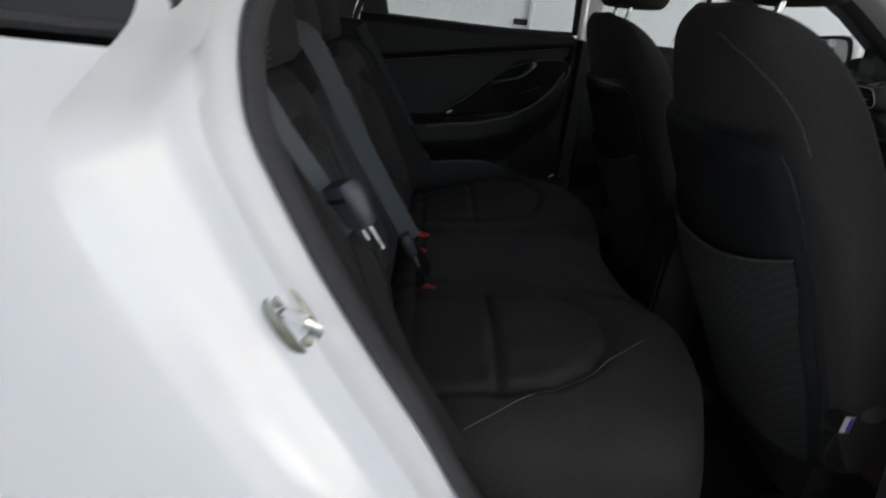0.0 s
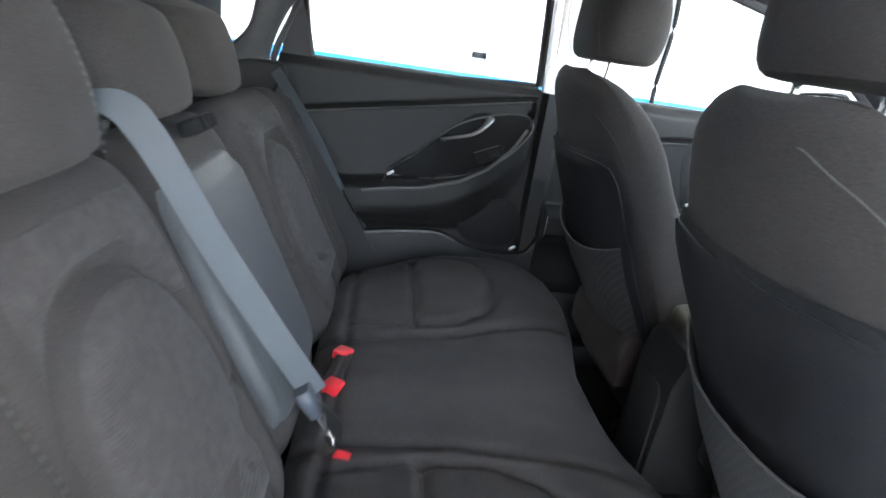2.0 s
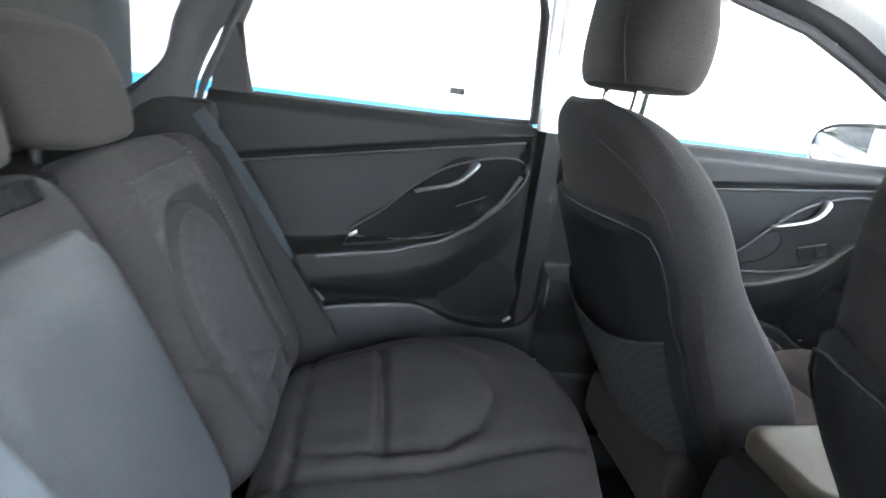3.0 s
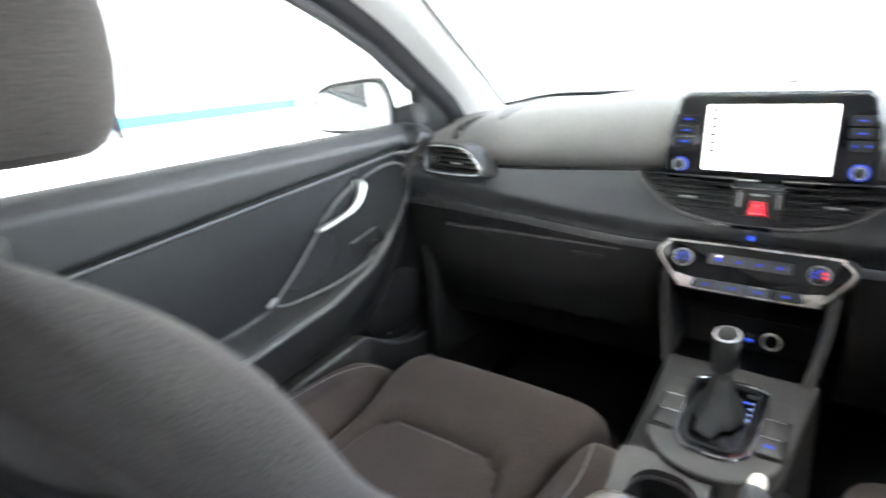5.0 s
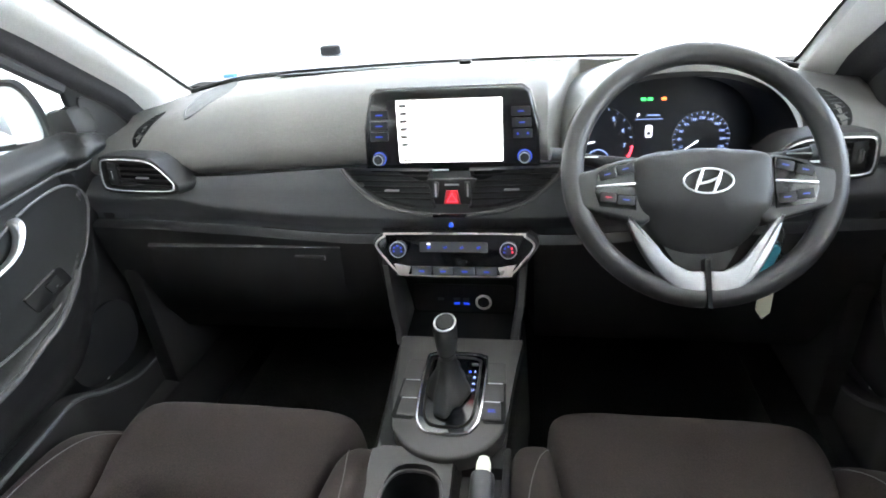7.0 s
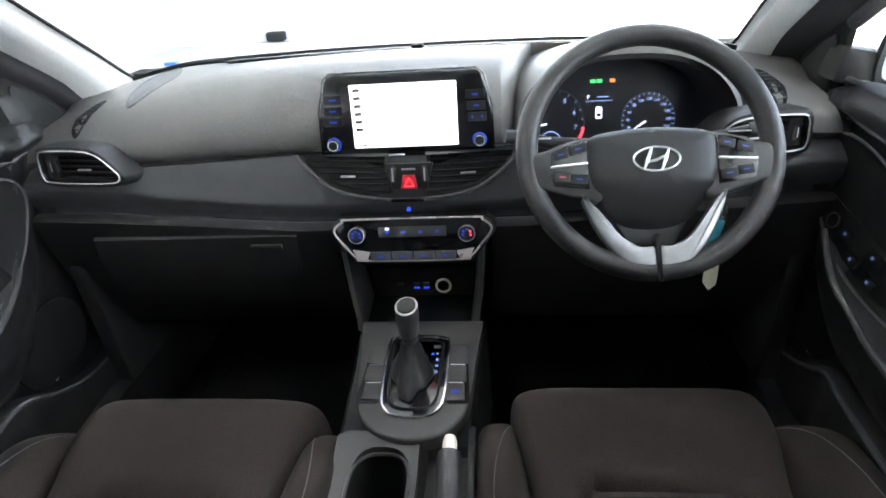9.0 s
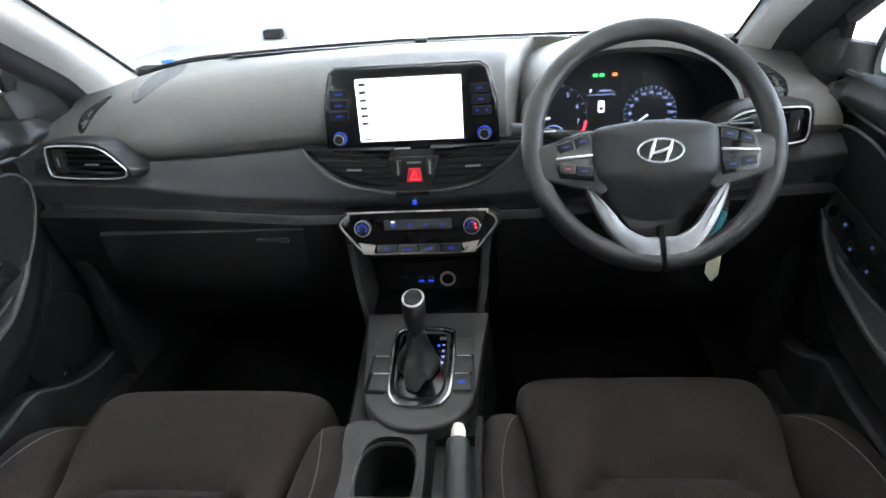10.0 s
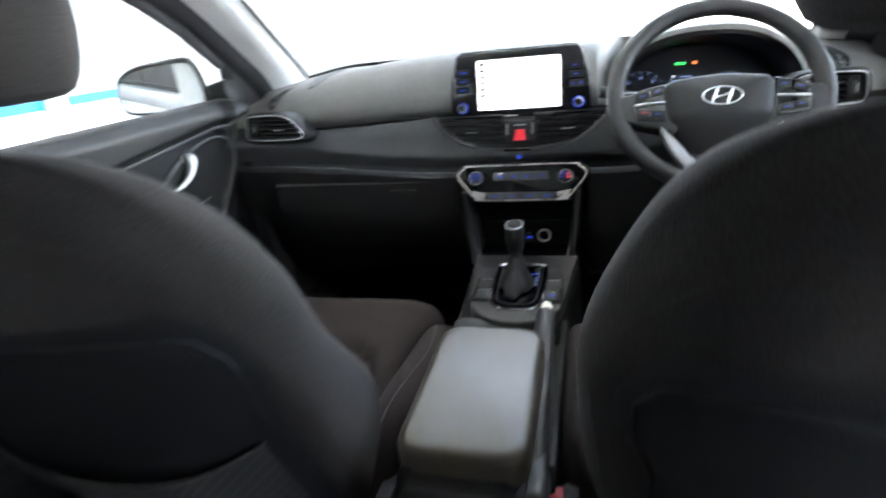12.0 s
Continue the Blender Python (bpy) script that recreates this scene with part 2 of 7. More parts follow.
def frames(path, closed=False, up=(0, 0, 1)):
    out = []
    n = len(path)
    for i, p in enumerate(path):
        a = path[(i - 1) % n] if closed or i else p
        b = path[(i + 1) % n] if closed or i < n - 1 else p
        t = (Vector(b) - Vector(a)).normalized()
        s = t.cross(Vector(up))
        if s.length < 1e-4:
            s = t.cross(Vector((0, 1, 0.01)))
        s.normalize()
        out.append((Vector(p), t, s, s.cross(t)))
    return out


def tube(path, r, closed=False, n=8, up=(0, 0, 1), flat=1.0):
    rings = []
    for i, (p, t, s, u) in enumerate(frames(path, closed, up)):
        rr = r[i] if isinstance(r, (list, tuple)) else r
        rings.append([p + s * rr * math.cos(k * math.tau / n) + u * rr * flat * math.sin(k * math.tau / n) for k in range(n)])
    if closed:
        rings.append(rings[0])
        bm = loft(rings, True, False)
        bmesh.ops.remove_doubles(bm, verts=bm.verts, dist=1e-6)
        return bm
    return loft(rings)


def spline(points, n=10, closed=False):
    """Catmull-Rom through the points."""
    p = [Vector(q) for q in points]
    m = len(p)
    out = []
    for i in range(m if closed else m - 1):
        a, b = p[(i - 1) % m] if closed or i else p[0], p[i]
        c = p[(i + 1) % m]
        d = p[(i + 2) % m] if closed or i < m - 2 else p[-1]
        for k in range(n):
            t = k / n
            out.append(0.5 * (2 * b + (c - a) * t + (2 * a - 5 * b + 4 * c - d) * t * t + (3 * b - a - 3 * c + d) * t ** 3))
    if not closed:
        out.append(p[-1])
    return out


def plate(outline, depth, frame_m, bevel=0.0, seg=2):
    """A slab with the 2D outline (x, y in frame_m's plane), from its z = 0 to z = depth."""
    bm = bmesh.new()
    f = bm.faces.new([bm.verts.new((p[0], p[1], 0)) for p in outline])
    r = bmesh.ops.extrude_face_region(bm, geom=[f])
    for g in r["geom"]:
        if isinstance(g, bmesh.types.BMVert):
            g.co.z += depth
    if bevel:
        es = [e for e in bm.edges if e.verts[0].co.z > depth * 0.5 and e.verts[1].co.z > depth * 0.5]
        bmesh.ops.bevel(bm, geom=es, offset=bevel, segments=seg, profile=0.5, affect="EDGES")
    bm.transform(frame_m)
    return bm


def rounded(w, h, r, n=5, cx=0.0, cy=0.0):
    out = []
    for qx, qy, a0 in ((1, 1, 0), (-1, 1, 90), (-1, -1, 180), (1, -1, 270)):
        for k in range(n + 1):
            a = radians(a0 + 90 * k / n)
            out.append((cx + qx * (w / 2 - r) + r * math.cos(a), cy + qy * (h / 2 - r) + r * math.sin(a)))
    return out


def smooth2d(points, n=6):
    return [(p.x, p.y) for p in spline([(a, b, 0) for a, b in points], n, True)]


def facing(x, y, z, tilt=0.0, yaw=0.0):
    """A frame on a panel that looks rearwards: its x to the car's right, its y up, its z towards the rear seats; tilt leans its top forward."""
    return pose(x, y, z, 90 - tilt, 0, yaw)


def lettering(text, size, m, material, parent, name="lettering", lift=0.0006):
    cu = bpy.data.curves.new("t", "FONT")
    cu.body, cu.size, cu.align_x, cu.align_y, cu.extrude = text, size, "CENTER", "CENTER", 0.0002
    cu.resolution_u = 2
    ob = bpy.data.objects.new("t", cu)
    me = bpy.data.meshes.new_from_object(ob)
    bm = bmesh.new()
    bm.from_mesh(me)
    bpy.data.objects.remove(ob)
    bpy.data.meshes.remove(me)
    bm.transform(m @ Matrix.Translation((0, 0, lift)))
    return part(name, bm, material, parent, smooth=False)


def pad(w, l, t, m, sculpt=None, p=5.0, corner=0.06, nu=40, nv=40, warp=None):
    """A stuffed cushion over a w x l rectangle in m's plane, t thick, with seams and bulges from sculpt(x, y)."""
    rows = []
    for j in range(nv + 1):
        v = math.sin((j / nv - 0.5) * math.pi)
        row = []
        for i in range(nu + 1):
            u = math.sin((i / nu - 0.5) * math.pi)
            x = u * w / 2 * (1 - corner * v ** 4)
            y = v * l / 2 * (1 - corner * u ** 4)
            e = max(0.0, (1 - abs(u) ** p) * (1 - abs(v) ** p)) ** (1.0 / p * 1.6)
            h = t * e
            if sculpt:
                h += sculpt(x, y) * min(1, e * 1.6)
            if warp:
                x, y = warp(x, y)
            row.append(m @ Vector((x, y, h)))
        rows.append(row)
    bm = loft(rows, False, False)
    rim = [e for e in bm.edges if e.is_boundary]
    bmesh.ops.contextual_create(bm, geom=rim)
    return bm


def groove(d, width):
    return math.exp(-(d / width) ** 2)


def segdist(x, y, pts):
    best = 9.0
    for (ax, ay), (bx, by) in zip(pts, pts[1:]):
        dx, dy = bx - ax, by - ay
        t = max(0, min(1, ((x - ax) * dx + (y - ay) * dy) / (dx * dx + dy * dy)))
        best = min(best, math.hypot(x - ax - t * dx, y - ay - t * dy))
    return best


def sm(a, b, v):
    t = max(0.0, min(1.0, (v - a) / (b - a)))
    return t * t * (3 - 2 * t)


def lerp(table, v):
    if v <= table[0][0]:
        return table[0][1]
    for (a, fa), (b, fb) in zip(table, table[1:]):
        if v <= b:
            k = (v - a) / (b - a)
            k = k * k * (3 - 2 * k) * 0.35 + k * 0.65
            return fa + (fb - fa) * k
    return table[-1][1]


def ribbon(path, widths, thick=0.0012):
    """A belt along path; widths: the half-width vector of each point."""
    rings = []
    for (p, t, s, u), w in zip(frames(path), widths):
        w = Vector(w)
        nrm = t.cross(w).normalized() * thick
        rings.append([p - w - nrm, p + w - nrm, p + w + nrm, p - w + nrm])
    return loft(rings)

# ---- the yard round the car ----
lone("ground", box(-40, 40, -40, 40, -0.2, 0.0), CONCRETE, "smooth pale grey concrete ground under the car", "ground", kind="structure", smooth=False)


def brick_wall(name, x0, x1, y0, y1, h, label, coat=None):
    w = lone(name, box(x0, x1, y0, y1, 0, h), coat or WALLW, label, "wall", kind="structure", smooth=False)
    return w


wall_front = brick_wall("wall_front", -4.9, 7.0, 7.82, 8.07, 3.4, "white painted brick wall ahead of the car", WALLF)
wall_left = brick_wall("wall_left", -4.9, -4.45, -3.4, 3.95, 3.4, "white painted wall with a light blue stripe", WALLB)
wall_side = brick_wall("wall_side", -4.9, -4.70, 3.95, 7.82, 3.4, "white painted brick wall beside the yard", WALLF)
# Unseen wall, added close behind so no rear sky reaches the seat backs.
wall_back = brick_wall("wall_back", -4.65, 5.4, -3.65, -3.4, 3.4, "unseen plain white wall added to block the rear sky")
# Unseen roof pieces, laid out only to hold the sky off car and walls.
ceiling = lone("ceiling", join(box(-4.9, 4.6, -3.65, 2.2, 3.4, 3.5), box(-4.9, -1.4, 2.2, 4.8, 3.4, 3.5), box(-4.9, -2.6, 4.8, 7.82, 3.4, 3.5)), WALLW, "unseen white roof slab added to shade the car and walls", "ceiling", kind="structure", smooth=False)

# Unseen low wall, added and sized for the light it lets in from the right.
wall_right = brick_wall("wall_right", 5.2, 5.4, -3.4, 7.82, 0.7, "unseen low white wall added to shape light from the right")
# blue stripe in two lengths, parted by a white downpipe box
for a, b in ((-3.38, 2.75), (2.92, 3.93)):
    part("stripe", box(-4.452, -4.446, a, b, 0.765, 0.85), STRIPE, wall_left, "flat light blue painted stripe", smooth=False)
lone("downpipe_box", box(-4.445, -4.36, 2.75, 2.92, 0, 3.3, 0.01), WALLW, "square white boxed downpipe on the wall", "pipe")
lone("wall_switch", box(-4.445, -4.41, -0.70, -0.52, 0.99, 1.04, 0.006), DARKBLK, "small dark grey switch box on the white wall", "switch box")
cable = lone("wall_cable", tube(spline([(-2.70, 7.79, 3.3), (-2.66, 7.79, 2.0), (-2.76, 7.79, 0.6), (-2.84, 7.78, 0.2), (-2.80, 7.78, 0.02)], 8), 0.012), LABELW, "thin white cable hanging down the brick wall", "cable")
lone("rubber_block", box(-3.16, -2.88, 7.66, 7.808, 0.02, 0.15, 0.03), DARKBLK, "black rubber bumper block fixed low on the wall", "bumper block")
tray = lone("blue_crate", box(-4.03, -3.87, 6.28, 6.36, 0.0, 0.04, 0.008), BLUEP, "small blue plastic tray on the ground", "tray")
lone("wall_pipe", tube([(-4.42, -0.55, 0.86), (-4.42, -0.55, 3.3)], 0.03), WALLW, "thin white pipe running up the wall", "pipe")
lone("wall_hose", tube(spline([(-4.42, 1.05, 3.2), (-4.4, 1.0, 2.2), (-4.42, 1.06, 1.5), (-4.4, 1.02, 1.0), (-4.41, 1.04, 0.7)], 8), 0.022), DARKBLK, "thin black hose hanging down the white wall", "hose")

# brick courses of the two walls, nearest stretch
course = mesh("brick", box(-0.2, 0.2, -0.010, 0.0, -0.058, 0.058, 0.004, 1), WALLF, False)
for k in range(12):
    for i in range(13):
        b = new("brick", course)
        b.parent = wall_front
        b.matrix_basis = Matrix.Translation((-4.48 + i * 0.405 + (0.2 if k % 2 else 0), 7.82, 0.06 + k * 0.121))
    for i in range(9):
        b = new("brick", course)
        b.parent = wall_side
        b.matrix_basis = Matrix.Translation((-4.70, 4.2 + i * 0.405 + (0.2 if k % 2 else 0), 0.06 + k * 0.121)) @ pose(0, 0, 0, 0, 0, 90)

# ---- the car's shell ----
car = thing("cabin_shell", "white hatchback shell with dark floor and pale pillars", "car shell", kind="structure")

APERTURE = spline([(-1.20, 1.38, 0), (-1.33, 1.30, 0), (-1.43, 1.20, 0), (-1.485, 1.12, 0), (-1.516, 1.055, 0), (-1.534, 1.0, 0), (-1.537, 0.95, 0), (-1.526, 0.90, 0), (-1.476, 0.80, 0), (-1.416, 0.70, 0), (-1.35, 0.60, 0), (-1.27, 0.47, 0), (-1.18, 0.40, 0), (-0.9, 0.378, 0), (-0.55, 0.375, 0)], 8)


def offset_ring(o, x, side=1, grow=0.0):
    ring = []
    n = len(APERTURE)
    for i, p in enumerate(APERTURE):
        t = (APERTURE[min(i + 1, n - 1)] - APERTURE[max(i - 1, 0)]).normalized()
        nrm = Vector((t.y, -t.x, 0))
        lean = max(0.0, p.y - 1.0) * 0.45
        k = 1 - 0.62 * sm(0.915, 1.0, p.y) * sm(0.03, 0.06, o)
        ring.append(Vector((side * (x - lean), p.x + nrm.x * k * (o + grow * i / n), p.y + nrm.y * k * (o + grow * i / n))))
    return ring


def layers(rows):
    return loft([offset_ring(o, x, 1, g) for o, x, g in rows], False, False)


part("door_opening_trim", layers([(0.010, 0.722, 0), (0.014, 0.70, 0), (0.05, 0.67, 0), (0.10, 0.62, 0)]), PLASTIC, car, "dark plastic trim inside the door opening")
part("door_seal", layers([(0.012, 0.72, 0), (0.003, 0.728, 0), (0.0, 0.74, 0), (0.003, 0.752, 0), (0.009, 0.762, 0), (0.015, 0.762, 0), (0.019, 0.752, 0)]), RUBBER, car, "dark grey rubber door seal")
part("door_frame_flange", layers([(0.015, 0.75, 0), (0.018, 0.760, 0), (0.028, 0.772, 0), (0.034, 0.786, 0), (0.039, 0.800, 0), (0.048, 0.804, 0.003), (0.060, 0.806, 0.008), (0.066, 0.812, 0.012), (0.073, 0.828, 0.018), (0.083, 0.848, 0.024), (0.091, 0.856, 0.03), (0.099, 0.868, 0.035), (0.104, 0.874, 0.04)]), PAINT, car, "glossy white painted door frame")

# quarter panel behind the opening
edge = [p for p in offset_ring(0.104, 0.874, 1, 0.04) if p.z < 0.985]
rows = []
for k, (dy, dx, dz) in enumerate(((0, 0, 0), (0.012, 0.004, 0), (0.04, 0.007, 0), (0.12, 0.014, 0), (0.3, 0.02, 0), (0.6, 0.01, 0), (0.9, -0.04, 0))):
    rows.append([Vector((p.x + dx + 0.01 * math.sin((p.z - 0.4) * 4) * min(1, dy / 0.12), p.y - dy, p.z)) for p in edge])
part("quarter_panel", loft(rows, False, False), PAINT, car, "white painted rear quarter panel")
ql = [(-1.588, 0.986), (-1.552, 1.032), (-1.526, 1.066), (-1.45, 1.17), (-1.38, 1.27), (-1.9, 1.27), (-2.15, 1.1), (-2.2, 0.975)]
part("quarter_window", plate([(-a, b) for a, b in ql], 0.006, Matrix(((0, 0, 1, 0.838), (-1, 0, 0, 0), (0, 1, 0, 0), (0, 0, 0, 1)))), GLOSS, car, "dark tinted quarter window")
part("window_trim", tube([(0.845, -2.2, 0.977), (0.845, -1.588, 0.987), (0.845, -1.552, 1.032), (0.845, -1.45, 1.17), (0.845, -1.38, 1.27)], 0.006, n=6), RUBBER, car, "black window edge trim")

stk = thing("door_striker", "zinc-plated steel door striker bolted to the white frame", "latch", (0.785, -1.499, 0.728))
sz = Vector((0.80, 0.50, 0.33)).normalized()
sy = Vector((0.0, -0.55, 0.80))
sy = (sy - sz * sy.dot(sz)).normalized()
SM = Matrix.Translation(Vector((0.792, -1.502, 0.742)) + sz * 0.006) @ Matrix((sy.cross(sz), sy, sz)).transposed().to_4x4()
part("base_plate", plate(smooth2d([(0.0, 0.036), (0.017, 0.022), (0.016, -0.022), (0.0, -0.036), (-0.017, -0.022), (-0.016, 0.022)], 4), 0.004, SM, 0.001), STEEL, stk)
part("loop", tube([SM @ Vector(p) for p in ((-0.004, 0.012, 0.002), (-0.002, 0.014, 0.03), (0.004, 0.006, 0.042), (0.006, -0.01, 0.04), (0.004, -0.014, 0.002))], 0.0055), CHROME, stk, "bright chrome loop")
for s in (-1, 1):
    part("bolt", plate(rounded(0.012, 0.012, 0.0055), 0.003, SM @ Matrix.Translation((0, s * 0.024, 0.004)), 0.001), STEEL, stk)

# roof, headliner, floor, left side
roof = []
for y, z, w in ((-0.62, 1.375, 0.56), (-0.9, 1.41, 0.57), (-1.3, 1.42, 0.58), (-1.7, 1.405, 0.57), (-2.0, 1.36, 0.55)):
    roof.append([Vector((w * u * (1 + 0.08 * abs(u)), y, z - 0.05 * abs(u) ** 3)) for u in (-1.12, -1, -0.8, -0.5, 0, 0.5, 0.8, 1, 1.12)])
part("roof", loft(roof, False, False), PAINT, car, "white painted steel roof")
part("headliner", loft([[p - Vector((0, 0, 0.035)) for p in r] for r in roof], False, False), LINER, car, "pale grey woven headliner")
part("floor_pan", join(box(-0.78, 0.78, -2.1, 0.6, 0.20, 0.27), box(-0.13, 0.13, -1.4, 0.5, 0.27, 0.36, 0.04)), CARPET, car, "black carpeted floor with a centre tunnel")
# Added shelf, stops daylight leaking through between the rear headrests.
part("leak_shelf", box(-0.60, 0.60, -2.05, -1.675, 0.875, 0.895, 0.008), CARPET, car, "added black shelf blocking daylight behind the backrests")
part("bulkhead", box(-0.78, 0.78, 0.5, 0.56, 0.25, 0.98), CARPET, car, "black carpeted bulkhead")
part("left_side", join(box(-0.82, -0.79, -2.1, 0.56, 0.2, 0.95), box(-0.79, -0.70, -2.1, 0.56, 0.2, 0.42, 0.02)), PAINT, car, "white body side")
part("right_side", join(box(0.79, 0.82, -0.80, 0.56, 0.2, 0.95), box(0.70, 0.79, -0.80, 0.56, 0.2, 0.40, 0.02)), PAINT, car, "white body side")
for sg in (-1, 1):
    part("kick_panel", join(box(*sorted((sg * 0.66, sg * 0.70)), -0.02, 0.5, 0.25, 0.86, 0.01), box(*sorted((sg * 0.655, sg * 0.79)), -0.85 if sg < 0 else -0.75, 0.5, 0.26, 0.425, 0.02)), PLASTIC, car, "black plastic kick panel and sill cover")
part("sill_cover", box(-0.79, -0.60, -1.4, -0.85, 0.26, 0.425, 0.03), PLASTIC, car, "black plastic sill cover")
part("sill_plate", box(-0.72, -0.59, -1.25, -0.95, 0.27, 0.415, 0.03), PLASTIC, car, "black plastic sill plate")
part("load_wall", join(box(-0.72, 0.72, -2.14, -2.1, 0.2, 1.02), box(-0.66, 0.66, -2.1, -1.78, 0.9, 0.93)), DARKTRIM, car, "dark tailgate trim and parcel shelf")
part("rear_window", loft([[Vector((u * 0.62, -2.12 + 0.01, 1.0)) for u in (-1, 0, 1)], [Vector((u * 0.56, -1.98, 1.34)) for u in (-1, 0, 1)]], False, False), GLOSS, car, "dark rear window")
for s in (-1, 1):
    part("tailgate_pillar", loft([[Vector((s * a, y, z)) for a, y in ((0.74, -1.80), (0.66, -1.86), (0.55, -2.02), (0.74, -2.1))] for z in (0.9, 1.05, 1.2, 1.37)]), DARKTRIM, car, "dark grey trim beside the tailgate")
part("rear_quarter_trim", box(0.60, 0.66, -1.95, -1.61, 0.3, 1.0, 0.02), PLASTIC, car, "dark plastic trim over the wheel arch")
part("rear_quarter_trim", box(-0.76, -0.66, -1.95, -1.62, 0.3, 0.97, 0.02), PLASTIC, car, "dark plastic trim over the wheel arch")
part("wheel_arch", loft([[Vector((-0.62, y, z)) for y, z in ((-1.9, 0.3), (-1.62, 0.93), (-1.46, 0.68), (-1.34, 0.50), (-1.30, 0.3))], [Vector((-0.735, y, z)) for y, z in ((-1.9, 0.3), (-1.66, 0.95), (-1.50, 0.70), (-1.38, 0.52), (-1.32, 0.3))]]), PLASTIC, car, "dark trim of the wheel arch beside the bench")
part("wheel_arch", loft([[Vector((0.615, y, z)) for y, z in ((-1.9, 0.3), (-1.64, 0.92), (-1.48, 0.66), (-1.34, 0.46), (-1.26, 0.3))], [Vector((0.70, y, z)) for y, z in ((-1.9, 0.3), (-1.64, 0.95), (-1.52, 0.75), (-1.38, 0.53), (-1.26, 0.3))]]), PLASTIC, car, "dark trim of the wheel arch beside the bench")


def strip(name, a, b, bulge, material, label, side=1, n=6, inward=(1, 0, 0)):
    """A padded strip of trim between two edges."""
    pa, pb = spline(a, 6), spline(b, 6)
    rings = []
    for p, q in zip(pa, pb):
        row = []
        for k in range(n + 1):
            f = k / n
            v = p.lerp(q, f) + Vector(inward) * bulge * math.sin(math.pi * f ** 1.8) ** 0.8
            row.append(Vector((v.x * side, v.y, v.z)))
        rings.append(row)
    return part(name, loft(rings, False, False), material, car, label)


W_EDGE = [(-0.66, 0.36, 0.975), (-0.638, 0.30, 1.008), (-0.63, 0.262, 1.026), (-0.621, 0.21, 1.056), (-0.609, 0.135, 1.10), (-0.585, -0.037, 1.20), (-0.56, -0.208, 1.30), (-0.548, -0.34, 1.36), (-0.54, -0.66, 1.395)]
D_EDGE = [(-0.705, 0.25, 0.93), (-0.69, 0.19, 0.987), (-0.685, 0.155, 1.022), (-0.683, 0.125, 1.047), (-0.68, 0.04, 1.104), (-0.672, -0.075, 1.176), (-0.662, -0.18, 1.228), (-0.65, -0.35, 1.298), (-0.63, -0.66, 1.365)]
D2 = [(-0.728, 0.24, 0.92), (-0.724, 0.17, 0.975), (-0.722, 0.135, 1.010), (-0.72, 0.10, 1.034), (-0.72, 0.012, 1.092), (-0.716, -0.095, 1.162), (-0.708, -0.20, 1.212), (-0.695, -0.37, 1.28), (-0.675, -0.68, 1.345)]


def ahead(points, dy):
    return [(x, y + dy, z) for x, y, z in points]


for s in (1, -1):
    # the trim is mirrored; the driver's side stands a little further forward
    we, de, d2 = (W_EDGE, D_EDGE, D2) if s > 0 else (ahead(W_EDGE, 0.03), ahead(D_EDGE, 0.085), ahead(D2, 0.07))
    strip("windscreen_pillar_trim", we, de, 0.030, PILLAR, "pale grey windscreen pillar trim", s)
    strip("door_frame_seal", de, d2, 0.012, RUBBER, "black rubber seal along the pillar", s)
    part("windscreen_edge", tube([Vector((p.x * s, p.y, p.z)) for p in spline(we, 5)], 0.0035, n=6), DARKBLK, car, "black edge of the windscreen")
    part("pillar_shell", loft([[Vector((s * (a[0] - 0.03), a[1] + 0.02, a[2])), Vector((s * (b[0] - 0.05), b[1], b[2]))] for a, b in zip(we, de)], False, False), PAINT, car, "white outer pillar")
    # door pillar between the doors
    bp = [Vector((s * x, y, z)) for x, y, z in ()]
    prof = [(-0.755, -0.93), (-0.73, -0.925), (-0.715, -0.915), (-0.715, -0.875), (-0.73, -0.86), (-0.755, -0.85)]
    if s > 0:
        part("centre_pillar_trim", loft([[Vector((x + (z - 0.98) * 0.12, y - (z - 0.98) * 0.03, z)) for x, y in prof] for z in (0.985, 1.1, 1.25, 1.36)]), PILLAR, car, "pale pillar trim between the doors")
        part("lower_pillar_trim", join(loft([[Vector((x, y, z)) for x, y in prof] for z in (0.3, 0.5, 0.985)]), box(-0.788, -0.742, -0.965, -0.84, 0.3, 0.99)), PLASTIC, car, "black lower pillar trim")
    else:
        prof2 = [(0.745, -0.84), (0.70, -0.83), (0.675, -0.81), (0.675, -0.73), (0.70, -0.71), (0.745, -0.70)]
        part("centre_pillar_trim", loft([[Vector((x - (z - 0.98) * 0.12 * (z > 0.98), y + 0.16 * (0.98 - z) * (z < 0.98), z)) for x, y in prof2] for z in (0.3, 0.5, 0.98, 1.1, 1.25, 1.36)]), DARKTRIM, car, "dark lower pillar trim between the doors")
    part("roof_rail_trim", tube([(s * -0.66, -0.62, 1.335), (s * -0.655, -0.9, 1.34), (s * -0.65, -1.3, 1.335), (s * -0.62, -1.75, 1.29), (s * -0.58, -2.0, 1.25)], 0.04, n=8), LINER, car, "pale grey trim along the roof edge")
S_EDGE = [(-0.715, -1.68, 0.90), (-0.715, -1.672, 0.96), (-0.712, -1.655, 1.03), (-0.702, -1.61, 1.12), (-0.682, -1.53, 1.24), (-0.655, -1.45, 1.33)]
Q_EDGE = [(-0.675, -1.85, 0.93), (-0.67, -1.775, 0.985), (-0.665, -1.715, 1.045), (-0.655, -1.69, 1.125), (-0.635, -1.63, 1.23), (-0.61, -1.53, 1.33)]
strip("rear_pillar_trim", S_EDGE, Q_EDGE, 0.03, DARKTRIM, "grey padded rear pillar trim", 1)
